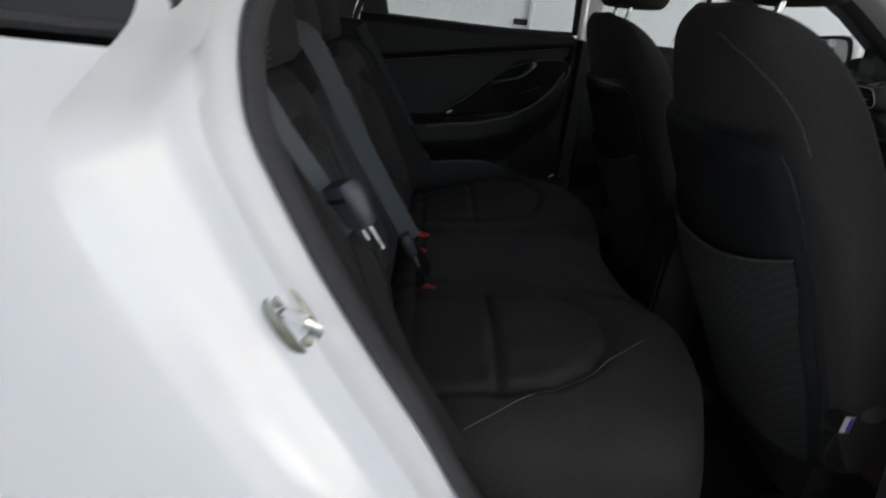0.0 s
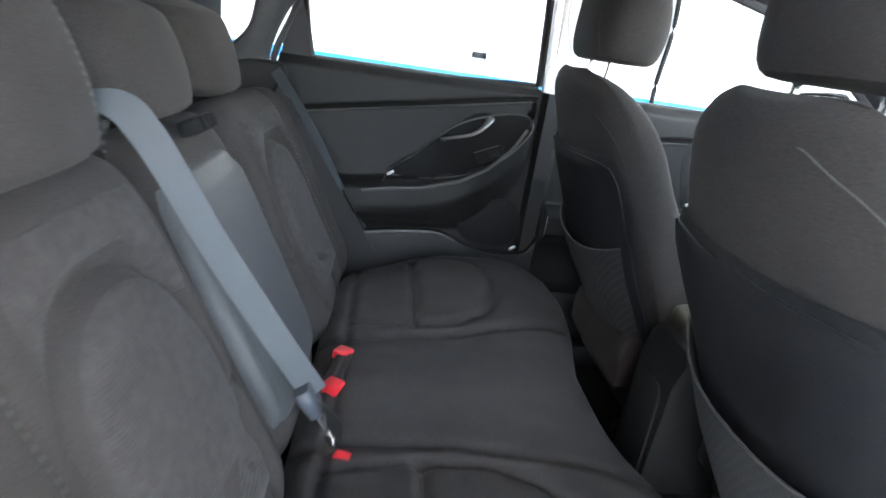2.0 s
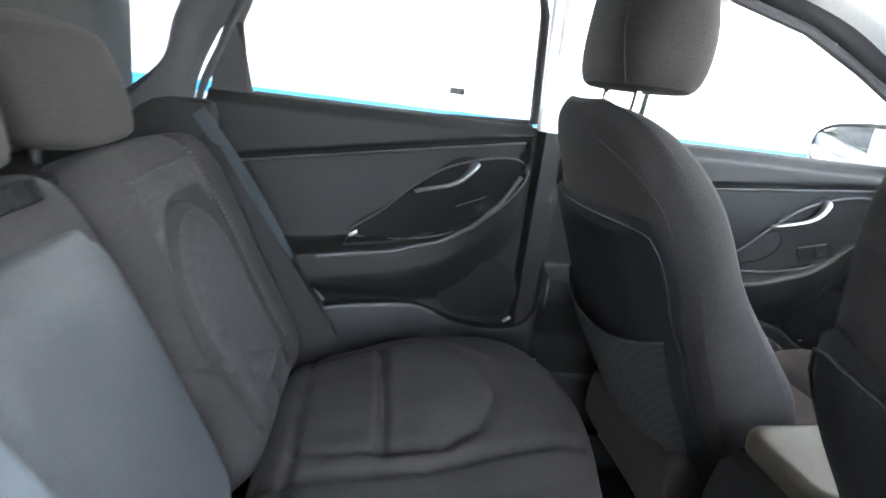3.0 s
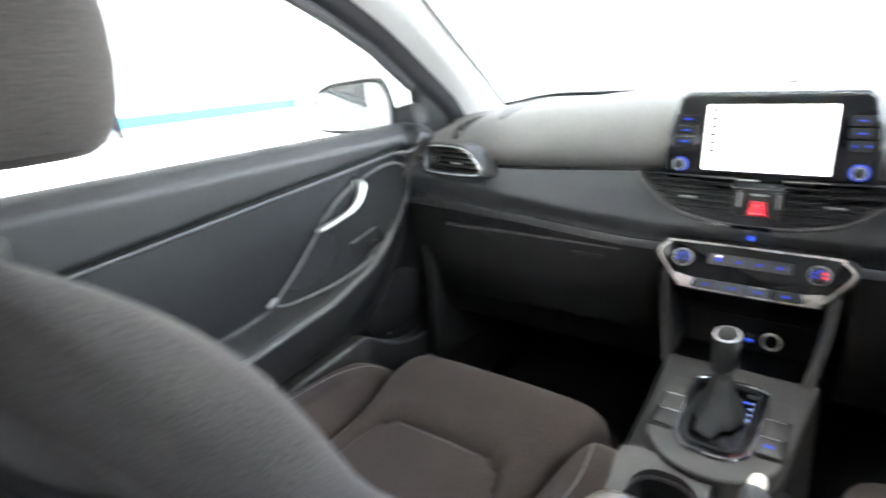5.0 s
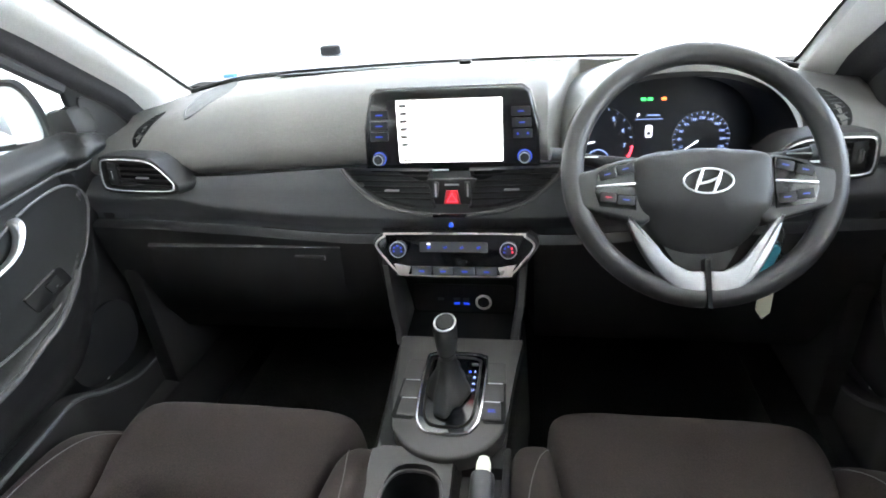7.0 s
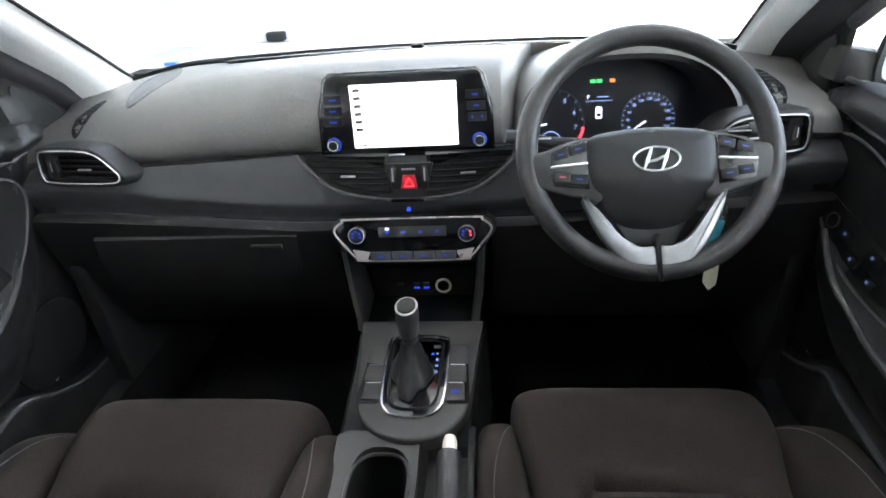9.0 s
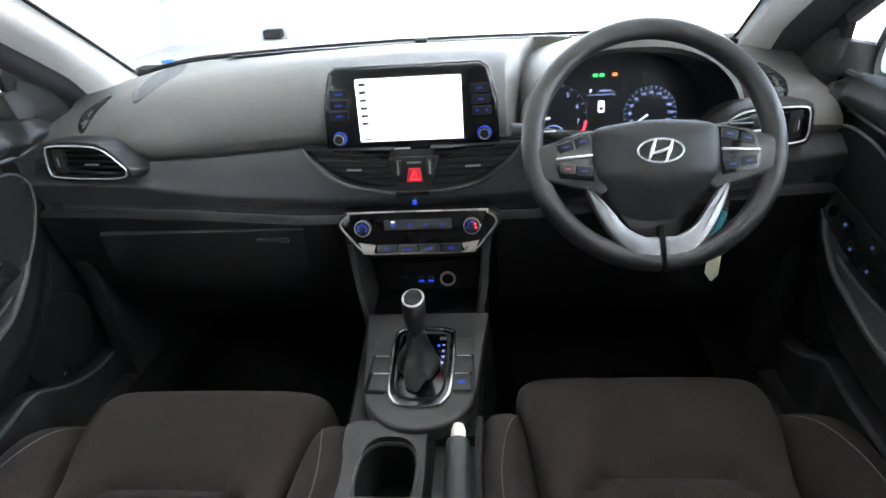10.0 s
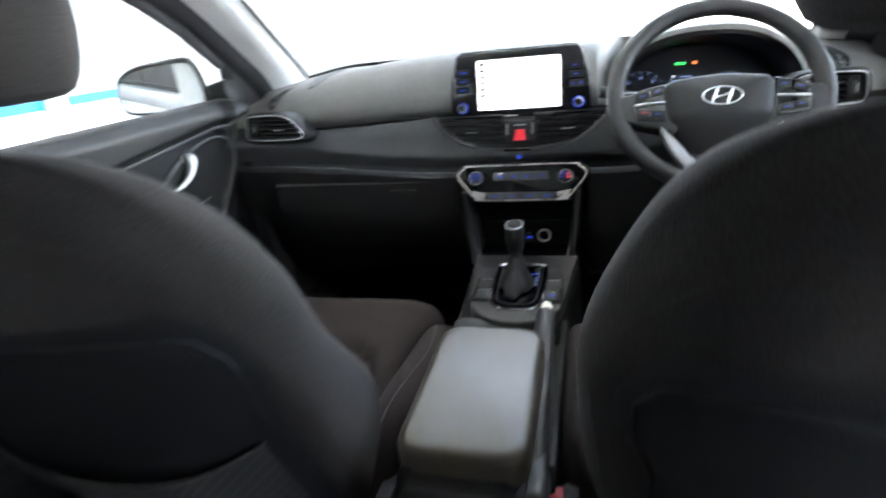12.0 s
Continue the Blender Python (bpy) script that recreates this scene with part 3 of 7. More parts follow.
part("rear_door_seal", tube(spline([(-0.70, -1.30, 0.42), (-0.70, -1.39, 0.54), (-0.705, -1.50, 0.69), (-0.708, -1.625, 0.86), (-0.715, -1.658, 0.95), (-0.715, -1.653, 1.0), (-0.71, -1.62, 1.076), (-0.70, -1.586, 1.15), (-0.68, -1.52, 1.25), (-0.655, -1.435, 1.33)], 6), 0.009, n=8), RUBBER, car, "grey rubber door seal")

# panes of glass
pane_front = part("windscreen", loft([[Vector((u * 0.635, 0.40 - 0.13 * u * u, 1.02)) for u in (-1, -0.5, 0, 0.5, 1)], [Vector((u * 0.59, 0.08 - 0.12 * u * u, 1.21)) for u in (-1, -0.5, 0, 0.5, 1)], [Vector((u * 0.555, -0.22 - 0.12 * u * u, 1.365 - 0.015 * u * u)) for u in (-1, -0.5, 0, 0.5, 1)], [Vector((u * 0.55, -0.62 - 0.04 * u * u, 1.41 - 0.02 * u * u)) for u in (-1, -0.5, 0, 0.5, 1)]], False, False), WINDOW, car, "clear curved windscreen")
panes = [pane_front]
for s in (-1, 1):
    f = 0.065 if s > 0 else 0.0
    panes.append(part("front_side_window", loft([[Vector((s * 0.745, y, 0.95)) for y in (-0.92, -0.4, 0.06 + f)], [Vector((s * 0.738, y, 1.08)) for y in (-0.92, -0.4, 0.05 + f)], [Vector((s * 0.69, y, 1.33)) for y in (-0.92, -0.6, -0.42 + f)]], False, False), WINDOW, car, "clear side window"))
panes.append(part("rear_side_window", loft([[Vector((-0.742, y, 0.95)) for y in (-1.64, -0.94)], [Vector((-0.735, y, 1.1)) for y in (-1.60, -0.95)], [Vector((-0.69, y, 1.31)) for y in (-1.47, -0.96)]], False, False), WINDOW, car, "clear side window"))
panes.append(part("rear_quarter_window", loft([[Vector((-0.70, y, 0.96)) for y in (-1.88, -1.70)], [Vector((-0.67, y, 1.15)) for y in (-1.88, -1.60)], [Vector((-0.63, y, 1.32)) for y in (-1.8, -1.48)]], False, False), WINDOW, car, "clear rear quarter window"))
for p in panes:
    p.visible_shadow = False


# ---- doors ----
RIDGE = [(-1.9, 0.645), (-1.6, 0.652), (-1.44, 0.664), (-1.25, 0.69), (-1.14, 0.722), (-1.06, 0.765), (-1.0, 0.82), (-0.965, 0.87), (-0.945, 0.94), (-0.90, 1.02)]
LEAF = [(-1.335, 0.712), (-1.27, 0.765), (-1.20, 0.83), (-1.14, 0.875), (-1.06, 0.905), (-0.985, 0.918), (-0.95, 0.905), (-0.952, 0.872), (-1.0, 0.81), (-1.07, 0.758), (-1.16, 0.725), (-1.25, 0.708)]


def car_door(name, shift, y0, y1, accent, side, label, rear_cut, glossy_switch):
    d = thing(name, label, "car door", (side * 0.74, shift - 1.2, 0.35), "doors of the car", "structure")

    def inner(y, z):
        yl = y - shift
        za = accent[0] + (accent[1] - accent[0]) * (yl + 1.585) / 0.656
        zr = lerp(RIDGE, yl)
        amp = 0.058 * (1 - sm(-1.12, -0.94, yl) * 0.55)
        base = 0.012
        base += 0.026 * sm(za - 0.006, za + 0.018, z) - 0.02 * sm(0.965, 1.0, z)
        low = 1 - sm(zr - 0.004, zr + 0.028, z)
        under = sm(zr - 0.17, zr - 0.05, z)
        base += amp * low * (0.30 + 0.70 * under)
        base -= 0.012 * sm(0.60, 0.56, z)
        return base * (1 - 0.75 * sm(0.0, 0.14, y) * sm(0.86, 0.93, z))

    def px(y, z, lift=0.0):
        return Vector((side * (0.742 - inner(y, z) - lift), y, z))

    ny, nz = int((y1 - y0) / 0.009), 120
    rows = []
    for k in range(nz + 1):
        z = 0.40 + (0.992 - 0.40) * k / nz
        drop = [0.035 * sm(0.0, 0.15, y0 + (y1 - y0) * i / ny) * sm(0.8, 0.99, z) for i in range(ny + 1)] if not rear_cut else [0.0] * (ny + 1)
        yb = max(y0, lerp(rear_cut, z)) if rear_cut else y0
        rows.append([px(yb + (y1 - yb) * i / ny, z) - Vector((0, 0, drop[i])) for i in range(ny + 1)])
    rows.append([Vector((side * 0.742, v.y, v.z + 0.006)) for v in rows[-1]])
    part("door_card", loft(rows, False, False), DOORCARD, d, "moulded dark grey door card")
    part("door_core", join(box(*sorted((side * 0.765, side * 0.744)), max(y0, -1.30) if rear_cut else y0, y1, 0.40, 0.985)), PAINT, d, "white door skin")
    # accent line, armrest edge line
    acc = []
    for i in range(31):
        y = max(y0, lerp(rear_cut, 0.86)) + 0.01 + (y1 - 0.02 - max(y0, lerp(rear_cut, 0.86))) * i / 30 if rear_cut else y0 + 0.01 + (y1 - y0 - 0.02) * i / 30
        za = accent[0] + (accent[1] - accent[0]) * (y - shift + 1.585) / 0.656
        acc.append(px(y, za - 0.003, 0.001))
    part("accent_strip", tube(acc, 0.0035, n=6), TRIM, d, "thin grey accent strip")
    # highlight of the armrest edge as a paler tube, sweeping up to the front
    ys = [max(y0 + 0.02 - shift, -1.5 if not rear_cut else -1.40) + k * 0.02 for k in range(24)]
    edge = [px(y + shift, lerp(RIDGE, y) - 0.004, 0.002) for y in ys if y < min(-0.955, y1 - shift - 0.01)]
    part("armrest_highlight", tube(edge, 0.0055, n=8), TRIM, d, "grey tube for the highlight along the armrest edge")
    # handle surround
    leaf = [px(p.x + shift, p.y, 0.0035) for p in spline([(a, b, 0) for a, b in LEAF], 4, True)]
    n = len(leaf)
    leaf = [Vector((sum(leaf[(i + k) % n].x for k in range(-5, 6)) / 11 - side * 0.003, p.y, p.z)) for i, p in enumerate(leaf)]
    cx = sum((p for p in leaf), Vector()) / len(leaf)
    fit = np.linalg.lstsq(np.array([(1, p.y, p.z) for p in leaf]), np.array([abs(p.x) for p in leaf]), rcond=None)[0]
    out = Vector((-side, fit[1], fit[2])).normalized()

    def flat(y, z, lift=0.0):
        return Vector((side * (fit[0] + fit[1] * y + fit[2] * z), y, z)) + out * lift

    bm = bmesh.new()
    outer = [bm.verts.new(p) for p in leaf]
    mid = []
    for p in leaf:
        q = p.lerp(cx, 0.08)
        mid.append(bm.verts.new(flat(q.y, q.z, -0.004)))
    for i in range(len(leaf)):
        j = (i + 1) % len(leaf)
        bm.faces.new((outer[i], outer[j], mid[j], mid[i]))
    bm.faces.new(mid)
    part("handle_surround", bm, LEAFTRIM, d, "satin black handle surround")
    # paler tube that draws the highlight on the rim of the surround
    part("surround_highlight", tube(leaf, 0.0026, True, 6), TRIM, d, "fine grey tube for the highlight round the surround")

    def seat_at(y, z, lift, slope):
        """A frame on the surround: x along it, rising by slope degrees, z out of it."""
        a = radians(slope)
        ax = (flat(y + math.cos(a), z + math.sin(a)) - flat(y, z)).normalized()
        return Matrix.Translation(flat(y, z, lift)) @ Matrix((ax, out.cross(ax), out)).transposed().to_4x4()

    # grip recess, a flat black patch in place of its shade, and handle
    hy, hz = shift - (1.085 if rear_cut else 1.105 if side < 0 else 1.132), 0.868
    path = [(-0.104, -0.046, 0.002), (-0.094, -0.043, 0.010), (-0.06, -0.034, 0.014), (-0.028, -0.024, 0.015), (-0.006, -0.010, 0.015), (0.010, 0.008, 0.013), (0.018, 0.022, 0.008), (0.020, 0.028, 0.0)]
    cup = [(0.020, 0.040), (-0.02, 0.036), (-0.058, 0.010), (-0.088, -0.030), (-0.045, -0.020), (-0.005, -0.002)]
    M = Matrix.Translation(flat(hy, hz, -0.003)) @ Matrix((Vector((side * fit[1], 1, 0)), Vector((side * fit[2], 0, 1)), out)).transposed().to_4x4()
    cup = smooth2d(cup, 5)
    part("recess_shade", plate(cup if side < 0 else cup[::-1], 0.004, M), DARKBLK, d, "flat black patch for the shade behind the handle")
    grip = spline([flat(hy + a, hz + b, c) for a, b, c in path], 5)
    part("door_handle", tube(grip, [0.0085 + 0.0035 * sm(0.3, 1, i / (len(grip) - 1)) for i in range(len(grip))], n=12, flat=0.55), SATIN, d, "satin chrome inner door handle")
    if rear_cut:
        # pull cup between the surround and the armrest, its shade as a black skin
        rows = []
        for f in (0.0, 0.35, 0.7, 1.0):
            rows.append([px(y + shift, lerp(RIDGE, y) + 0.012 + f * (0.075 * math.sin(math.pi * k / 16) ** 0.6), 0.0055) for k, y in enumerate([-1.345 + 0.0125 * q for q in range(17)])])
        part("pull_cup_shade", loft(rows, False, False), DARKBLK, d, "flat black patch for the shade of the pull cup")
        part("cup_lip", tube(rows[0], 0.003, n=6), DOORCARD, d)
    else:
        # pull cup in the surround: a black patch, not sunk, for its shade
        pull = smooth2d([(-1.302, 0.738), (-1.245, 0.785), (-1.195, 0.815), (-1.182, 0.785), (-1.215, 0.748), (-1.27, 0.728)], 5)
        rows = [[flat(-1.24 + shift + (a + 1.24) * k, 0.766 + (b - 0.766) * k, lift) for a, b in pull] for k, lift in ((1.04, -0.003), (1.0, -0.001), (0.95, -0.003), (0.6, -0.0035), (0.05, -0.0035))]
        part("pull_cup_shade", loft(rows), DARKBLK, d, "flat black patch for the shade of the pull cup")
    # switches in the lower part of the surround
    if glossy_switch > 1:
        part("switch_panel", plate(rounded(0.235, 0.058, 0.016), 0.003, seat_at(shift - 1.095, 0.782, -0.004, 14), 0.001), LEAFTRIM, d, "satin black switch panel")
        ring = seat_at(shift - 1.044, 0.797, 0.002, 14)
        part("mirror_switch", tube([ring @ Vector((0.012 * math.cos(a), 0.012 * math.sin(a), 0.0)) for a in [q * math.tau / 16 for q in range(16)]], 0.0016, True, 6), PLASTIC, d, "round mirror adjuster")
        for yy, zz, w in ((-1.016, 0.806, 0.010), (-1.081, 0.790, 0.012), (-1.112, 0.763, 0.015), (-1.143, 0.782, 0.015), (-1.157, 0.749, 0.015), (-1.187, 0.769, 0.015)):
            m = seat_at(yy + shift, zz, -0.001, 14)
            sw = part("window_switch", box(-w, w, -0.009, 0.009, 0, 0.006, 0.003, 2, m), DARKBLK, d, "black window switch")
            part("switch_mark", box(-0.0022, 0.0022, -0.0022, 0.0022, 0.006, 0.0066, 0, 1, m), DIMLIGHT, sw, smooth=False)
    else:
        yy, zz = (-1.100, 0.774) if not rear_cut else (-1.055, 0.802)
        m = seat_at(yy + shift, zz, -0.003, 15 if not rear_cut else 24)
        part("switch_panel", plate(rounded(0.085, 0.034, 0.007), 0.003, m, 0.001), LEAFTRIM, d, "small satin black switch panel")
        part("panel_edge", box(-0.042, 0.030, 0.0160, 0.0182, 0.000, 0.0042, 0.0006, 1, m), TRIM, d)
        sw = part("window_switch", box(-0.004, 0.026, -0.010, 0.010, 0.002, 0.008, 0.003, 2, m), DARKBLK, d, "black window switch")
        part("switch_mark", box(0.009, 0.013, -0.005, -0.003, 0.008, 0.0086, 0, 1, m), DARKTRIM, sw, smooth=False)
    # pocket with its lip, speaker and clips
    if rear_cut:
        lip = [(-1.40, 0.53), (-1.365, 0.539), (-1.28, 0.552), (-1.19, 0.557), (-1.132, 0.544), (-1.073, 0.522), (-1.01, 0.508), (-0.953, 0.507), (-0.897, 0.526), (-0.873, 0.575)]
    else:
        lip = [(-1.50, 0.535), (-1.40, 0.556), (-1.304, 0.570), (-1.20, 0.578), (-1.14, 0.562), (-1.081, 0.526), (-1.02, 0.498), (-0.966, 0.486), (-0.90, 0.488), (-0.85, 0.505)]
    lipv = [px(p.x + shift, p.y, 0.035) for p in spline([(a, b, 0) for a, b in lip], 4)]
    rows = [[Vector((side * 0.73, v.y, v.z)) for v in lipv], lipv, [v + Vector((side * -0.004, 0, -0.012)) for v in lipv], [v + Vector((side * -0.002, 0, -0.13)) for v in lipv], [Vector((side * 0.735, v.y, v.z - 0.14)) for v in lipv]]
    part("door_pocket", loft(rows, False, False), PLASTIC, d, "black moulded door pocket")
    part("pocket_rim", tube(lipv[:18] if rear_cut else lipv, [0.006 - 0.003 * i / 40 for i in range(len(lipv[:18] if rear_cut else lipv))], n=6), TRIM if rear_cut else DARKTRIM, d, "grey rim of the pocket")
    g = plate(rounded(0.19, 0.14, 0.065, 6), 0.006, Matrix(((0, 0, -side, px(shift - 1.02, 0.60).x - side * 0.001), (1, 0, 0, shift - 1.02), (0, 1, 0, 0.60), (0, 0, 0, 1))), 0.002)
    part("speaker_grille", g, DARKBLK, d, "round black speaker grille")
    for yy, zz in (((-0.935, 0.525), (-1.325, 0.711)) if rear_cut else ((-0.952, 0.553), (-1.04, 0.535), (-1.345, 0.722))):
        part("trim_clip", box(-0.003, 0.003, -0.011, 0.011, -0.004, 0.004, 0.002, 2, Matrix.Translation(px(yy + shift, zz, 0.014)) @ pose(0, 0, 0, 35, 0, 0)), SATIN, d, "small shiny trim clip")
    # sill seal under the glass
    part("waist_seal", tube([(side * 0.735, y0 + 0.02 if not rear_cut else -1.63, 0.972), (side * 0.735, y1 - 0.01, 1.002 if rear_cut else 0.99)], 0.006, n=6), RUBBER, d, "black waist seal under the glass")
    return d


REAR_CUT = [(0.40, -1.26), (0.54, -1.375), (0.69, -1.49), (0.86, -1.615), (0.95, -1.648), (1.0, -1.645)]
door_rl = car_door("door_1", 0.0, -1.65, -0.945, (0.852, 0.963), -1, "dark grey rear door card with chrome handle, closed", REAR_CUT, 1)
door_fl = car_door("door_2", 0.91, -0.86, 0.15, (0.885, 0.942), -1, "dark grey front door card with chrome handle, closed", None, 1)
door_fr = car_door("door_3", 0.985, -0.72, 0.22, (0.885, 0.942), 1, "dark grey driver's door card with switch panel, closed", None, 5)
# black corner panel of the rear door glass, and its frame
part("glass_corner_panel", plate([(-1.645, 0.955), (-1.560, 0.97), (-1.574, 1.05), (-1.588, 1.13), (-1.545, 1.235), (-1.50, 1.28), (-1.53, 1.28), (-1.575, 1.21), (-1.61, 1.14), (-1.635, 1.06)], 0.012, Matrix(((0, 0, 1, -0.735), (1, 0, 0, 0), (0, 1, 0, 0), (0, 0, 0, 1)))), RUBBER, door_rl, "black corner panel beside the glass")
part("window_frame", tube([(-0.735, -1.560, 0.97), (-0.73, -1.588, 1.13), (-0.705, -1.54, 1.235), (-0.685, -1.42, 1.31), (-0.68, -1.0, 1.325), (-0.70, -0.965, 1.22), (-0.728, -0.945, 1.0)], 0.011, n=8), RUBBER, door_rl, "black window frame")
# highlight on the edge of the door frame, modelled as a silver tube
part("frame_highlight", tube([(-0.70, -0.93, 0.99), (-0.685, -0.945, 1.22), (-0.66, -0.955, 1.33)], 0.012, n=8), SATIN, door_rl, "silver tube for the highlight on the door frame")
for s, d in ((-1, door_fl), (1, door_fr)):
    f = 0.065 if s > 0 else 0.0
    part("window_frame", tube([(s * 0.728, -0.90, 0.99), (s * 0.70, -0.91, 1.24), (s * 0.685, -0.86, 1.315), (s * 0.69, -0.66, 1.335), (s * 0.70, -0.37 + f, 1.272), (s * 0.714, -0.20 + f, 1.205), (s * 0.722, -0.095 + f, 1.155), (s * 0.73, 0.03 + f, 1.075)], 0.013, n=8), RUBBER, d, "black window frame")
    M = Matrix(((0, 0, -s, s * 0.738), (1, 0, 0, f), (0, 1, 0, 0), (0, 0, 0, 1)))
    part("corner_panel", plate([(0.02, 0.955), (0.035, 1.02), (0.03, 1.088), (0.05, 1.10), (0.07, 1.092), (0.12, 1.062), (0.17, 1.022), (0.21, 0.985), (0.27, 0.93), (0.27, 0.86), (0.0, 0.88)], 0.012, M, 0.004), DARKBLK, d, "black corner panel behind the mirror")
    part("corner_cover", plate(smooth2d([(0.05, 0.955), (0.052, 1.045), (0.085, 1.04), (0.13, 1.005), (0.165, 0.962), (0.11, 0.95)], 4), 0.005, M @ Matrix.Translation((0, 0, 0.012)), 0.003), PLASTIC, d, "raised black corner cover")

# ---- door mirrors ----


def door_mirror(s):
    d = thing("door_mirror", "white door mirror with a black rim", "door mirror", (s * 0.80, 0.04, 0.98), "door mirrors")
    shape = [(-0.112, -0.012), (-0.100, 0.030), (-0.06, 0.054), (0.0, 0.063), (0.06, 0.067), (0.088, 0.058), (0.104, 0.015), (0.106, -0.045), (0.085, -0.062), (0.0, -0.064), (-0.08, -0.058), (-0.108, -0.042)]
    if s > 0:
        shape = [(-a, b) for a, b in shape][::-1]
    out = smooth2d(shape, 5)
    f = 0.065 if s > 0 else 0.0
    M = facing(s * 0.868, -0.022 + f, 1.034, -3, -s * 22)
    rings = []
    for sc, dz in ((1.0, 0.0), (1.03, -0.02), (1.0, -0.05), (0.88, -0.09), (0.6, -0.12), (0.2, -0.13)):
        rings.append([M @ Vector((x * sc, y * sc, dz)) for x, y in out])
    part("housing", loft(rings), PAINT, d, "white painted mirror housing")
    bm = bmesh.new()
    a = [bm.verts.new(M @ Vector((x * 1.0, y * 1.0, 0.001))) for x, y in out]
    b = [bm.verts.new(M @ Vector((x * 0.95, y * 0.93, 0.010))) for x, y in out]
    c = [bm.verts.new(M @ Vector((x * 0.87, y * 0.82, 0.006))) for x, y in out]
    for r, q in ((a, b), (b, c)):
        for i in range(len(out)):
            j = (i + 1) % len(out)
            bm.faces.new((r[i], r[j], q[j], q[i]))
    part("rim", bm, PLASTIC, d, "black plastic rim")
    part("glass", plate([(x * 0.885, y * 0.84) for x, y in out], 0.002, M @ Matrix.Translation((0, 0, 0.0045)) @ pose(0, 0, 0, 0, -s * 10, 0)), MIRROR, d, "silvered mirror glass")
    part("foot", box(-0.06, 0.06, -0.03, 0.03, -0.03, 0.03, 0.012, 2, pose(s * 0.775, 0.045 + f, 1.0, 0, s * 12, 0)), PLASTIC, d, "black mirror foot")


door_mirror(-1)
door_mirror(1)

# ---- front seats ----
SB, ST = Vector((0, -0.665, 0.53)), Vector((0, -0.925, 1.06))
UPV = (ST - SB).normalized()
FWD = Vector((0, UPV.z, -UPV.y))
HW = [(-0.13, 0.21), (0.0, 0.224), (0.1, 0.241), (0.2, 0.255), (0.28, 0.255), (0.34, 0.246), (0.40, 0.224), (0.46, 0.203), (0.51, 0.187), (0.545, 0.172), (0.575, 0.145), (0.59, 0.115), (0.605, 0.075)]
BOL = [(-0.13, 0.0), (0.0, 0.07), (0.1, 0.075), (0.2, 0.045), (0.34, 0.014), (0.40, 0.024), (0.46, 0.036), (0.51, 0.036), (0.545, 0.028), (0.575, 0.018), (0.605, 0.0)]
REARD = [(0.0, 0.075), (0.2, 0.085), (0.4, 0.07), (0.5, 0.055), (0.56, 0.05), (0.59, 0.042), (0.605, 0.03)]
FRONTD = [(0.0, 0.045), (0.15, 0.05), (0.3, 0.042), (0.42, 0.032), (0.5, 0.018), (0.56, 0.004), (0.59, -0.006), (0.605, -0.012)]


def sback0(cx, w, s, d):
    return Vector((cx, 0, 0)) + SB + UPV * s + FWD * d + Vector((w, 0, 0))


def rear_d(w, s):
    hw = lerp(HW, s)
    k = sm(0.22, 0.5, s)
    return -lerp(REARD, s) * (1 - (1.0 - 0.28 * k) * (abs(w) / hw) ** (3.0 - 0.4 * k))


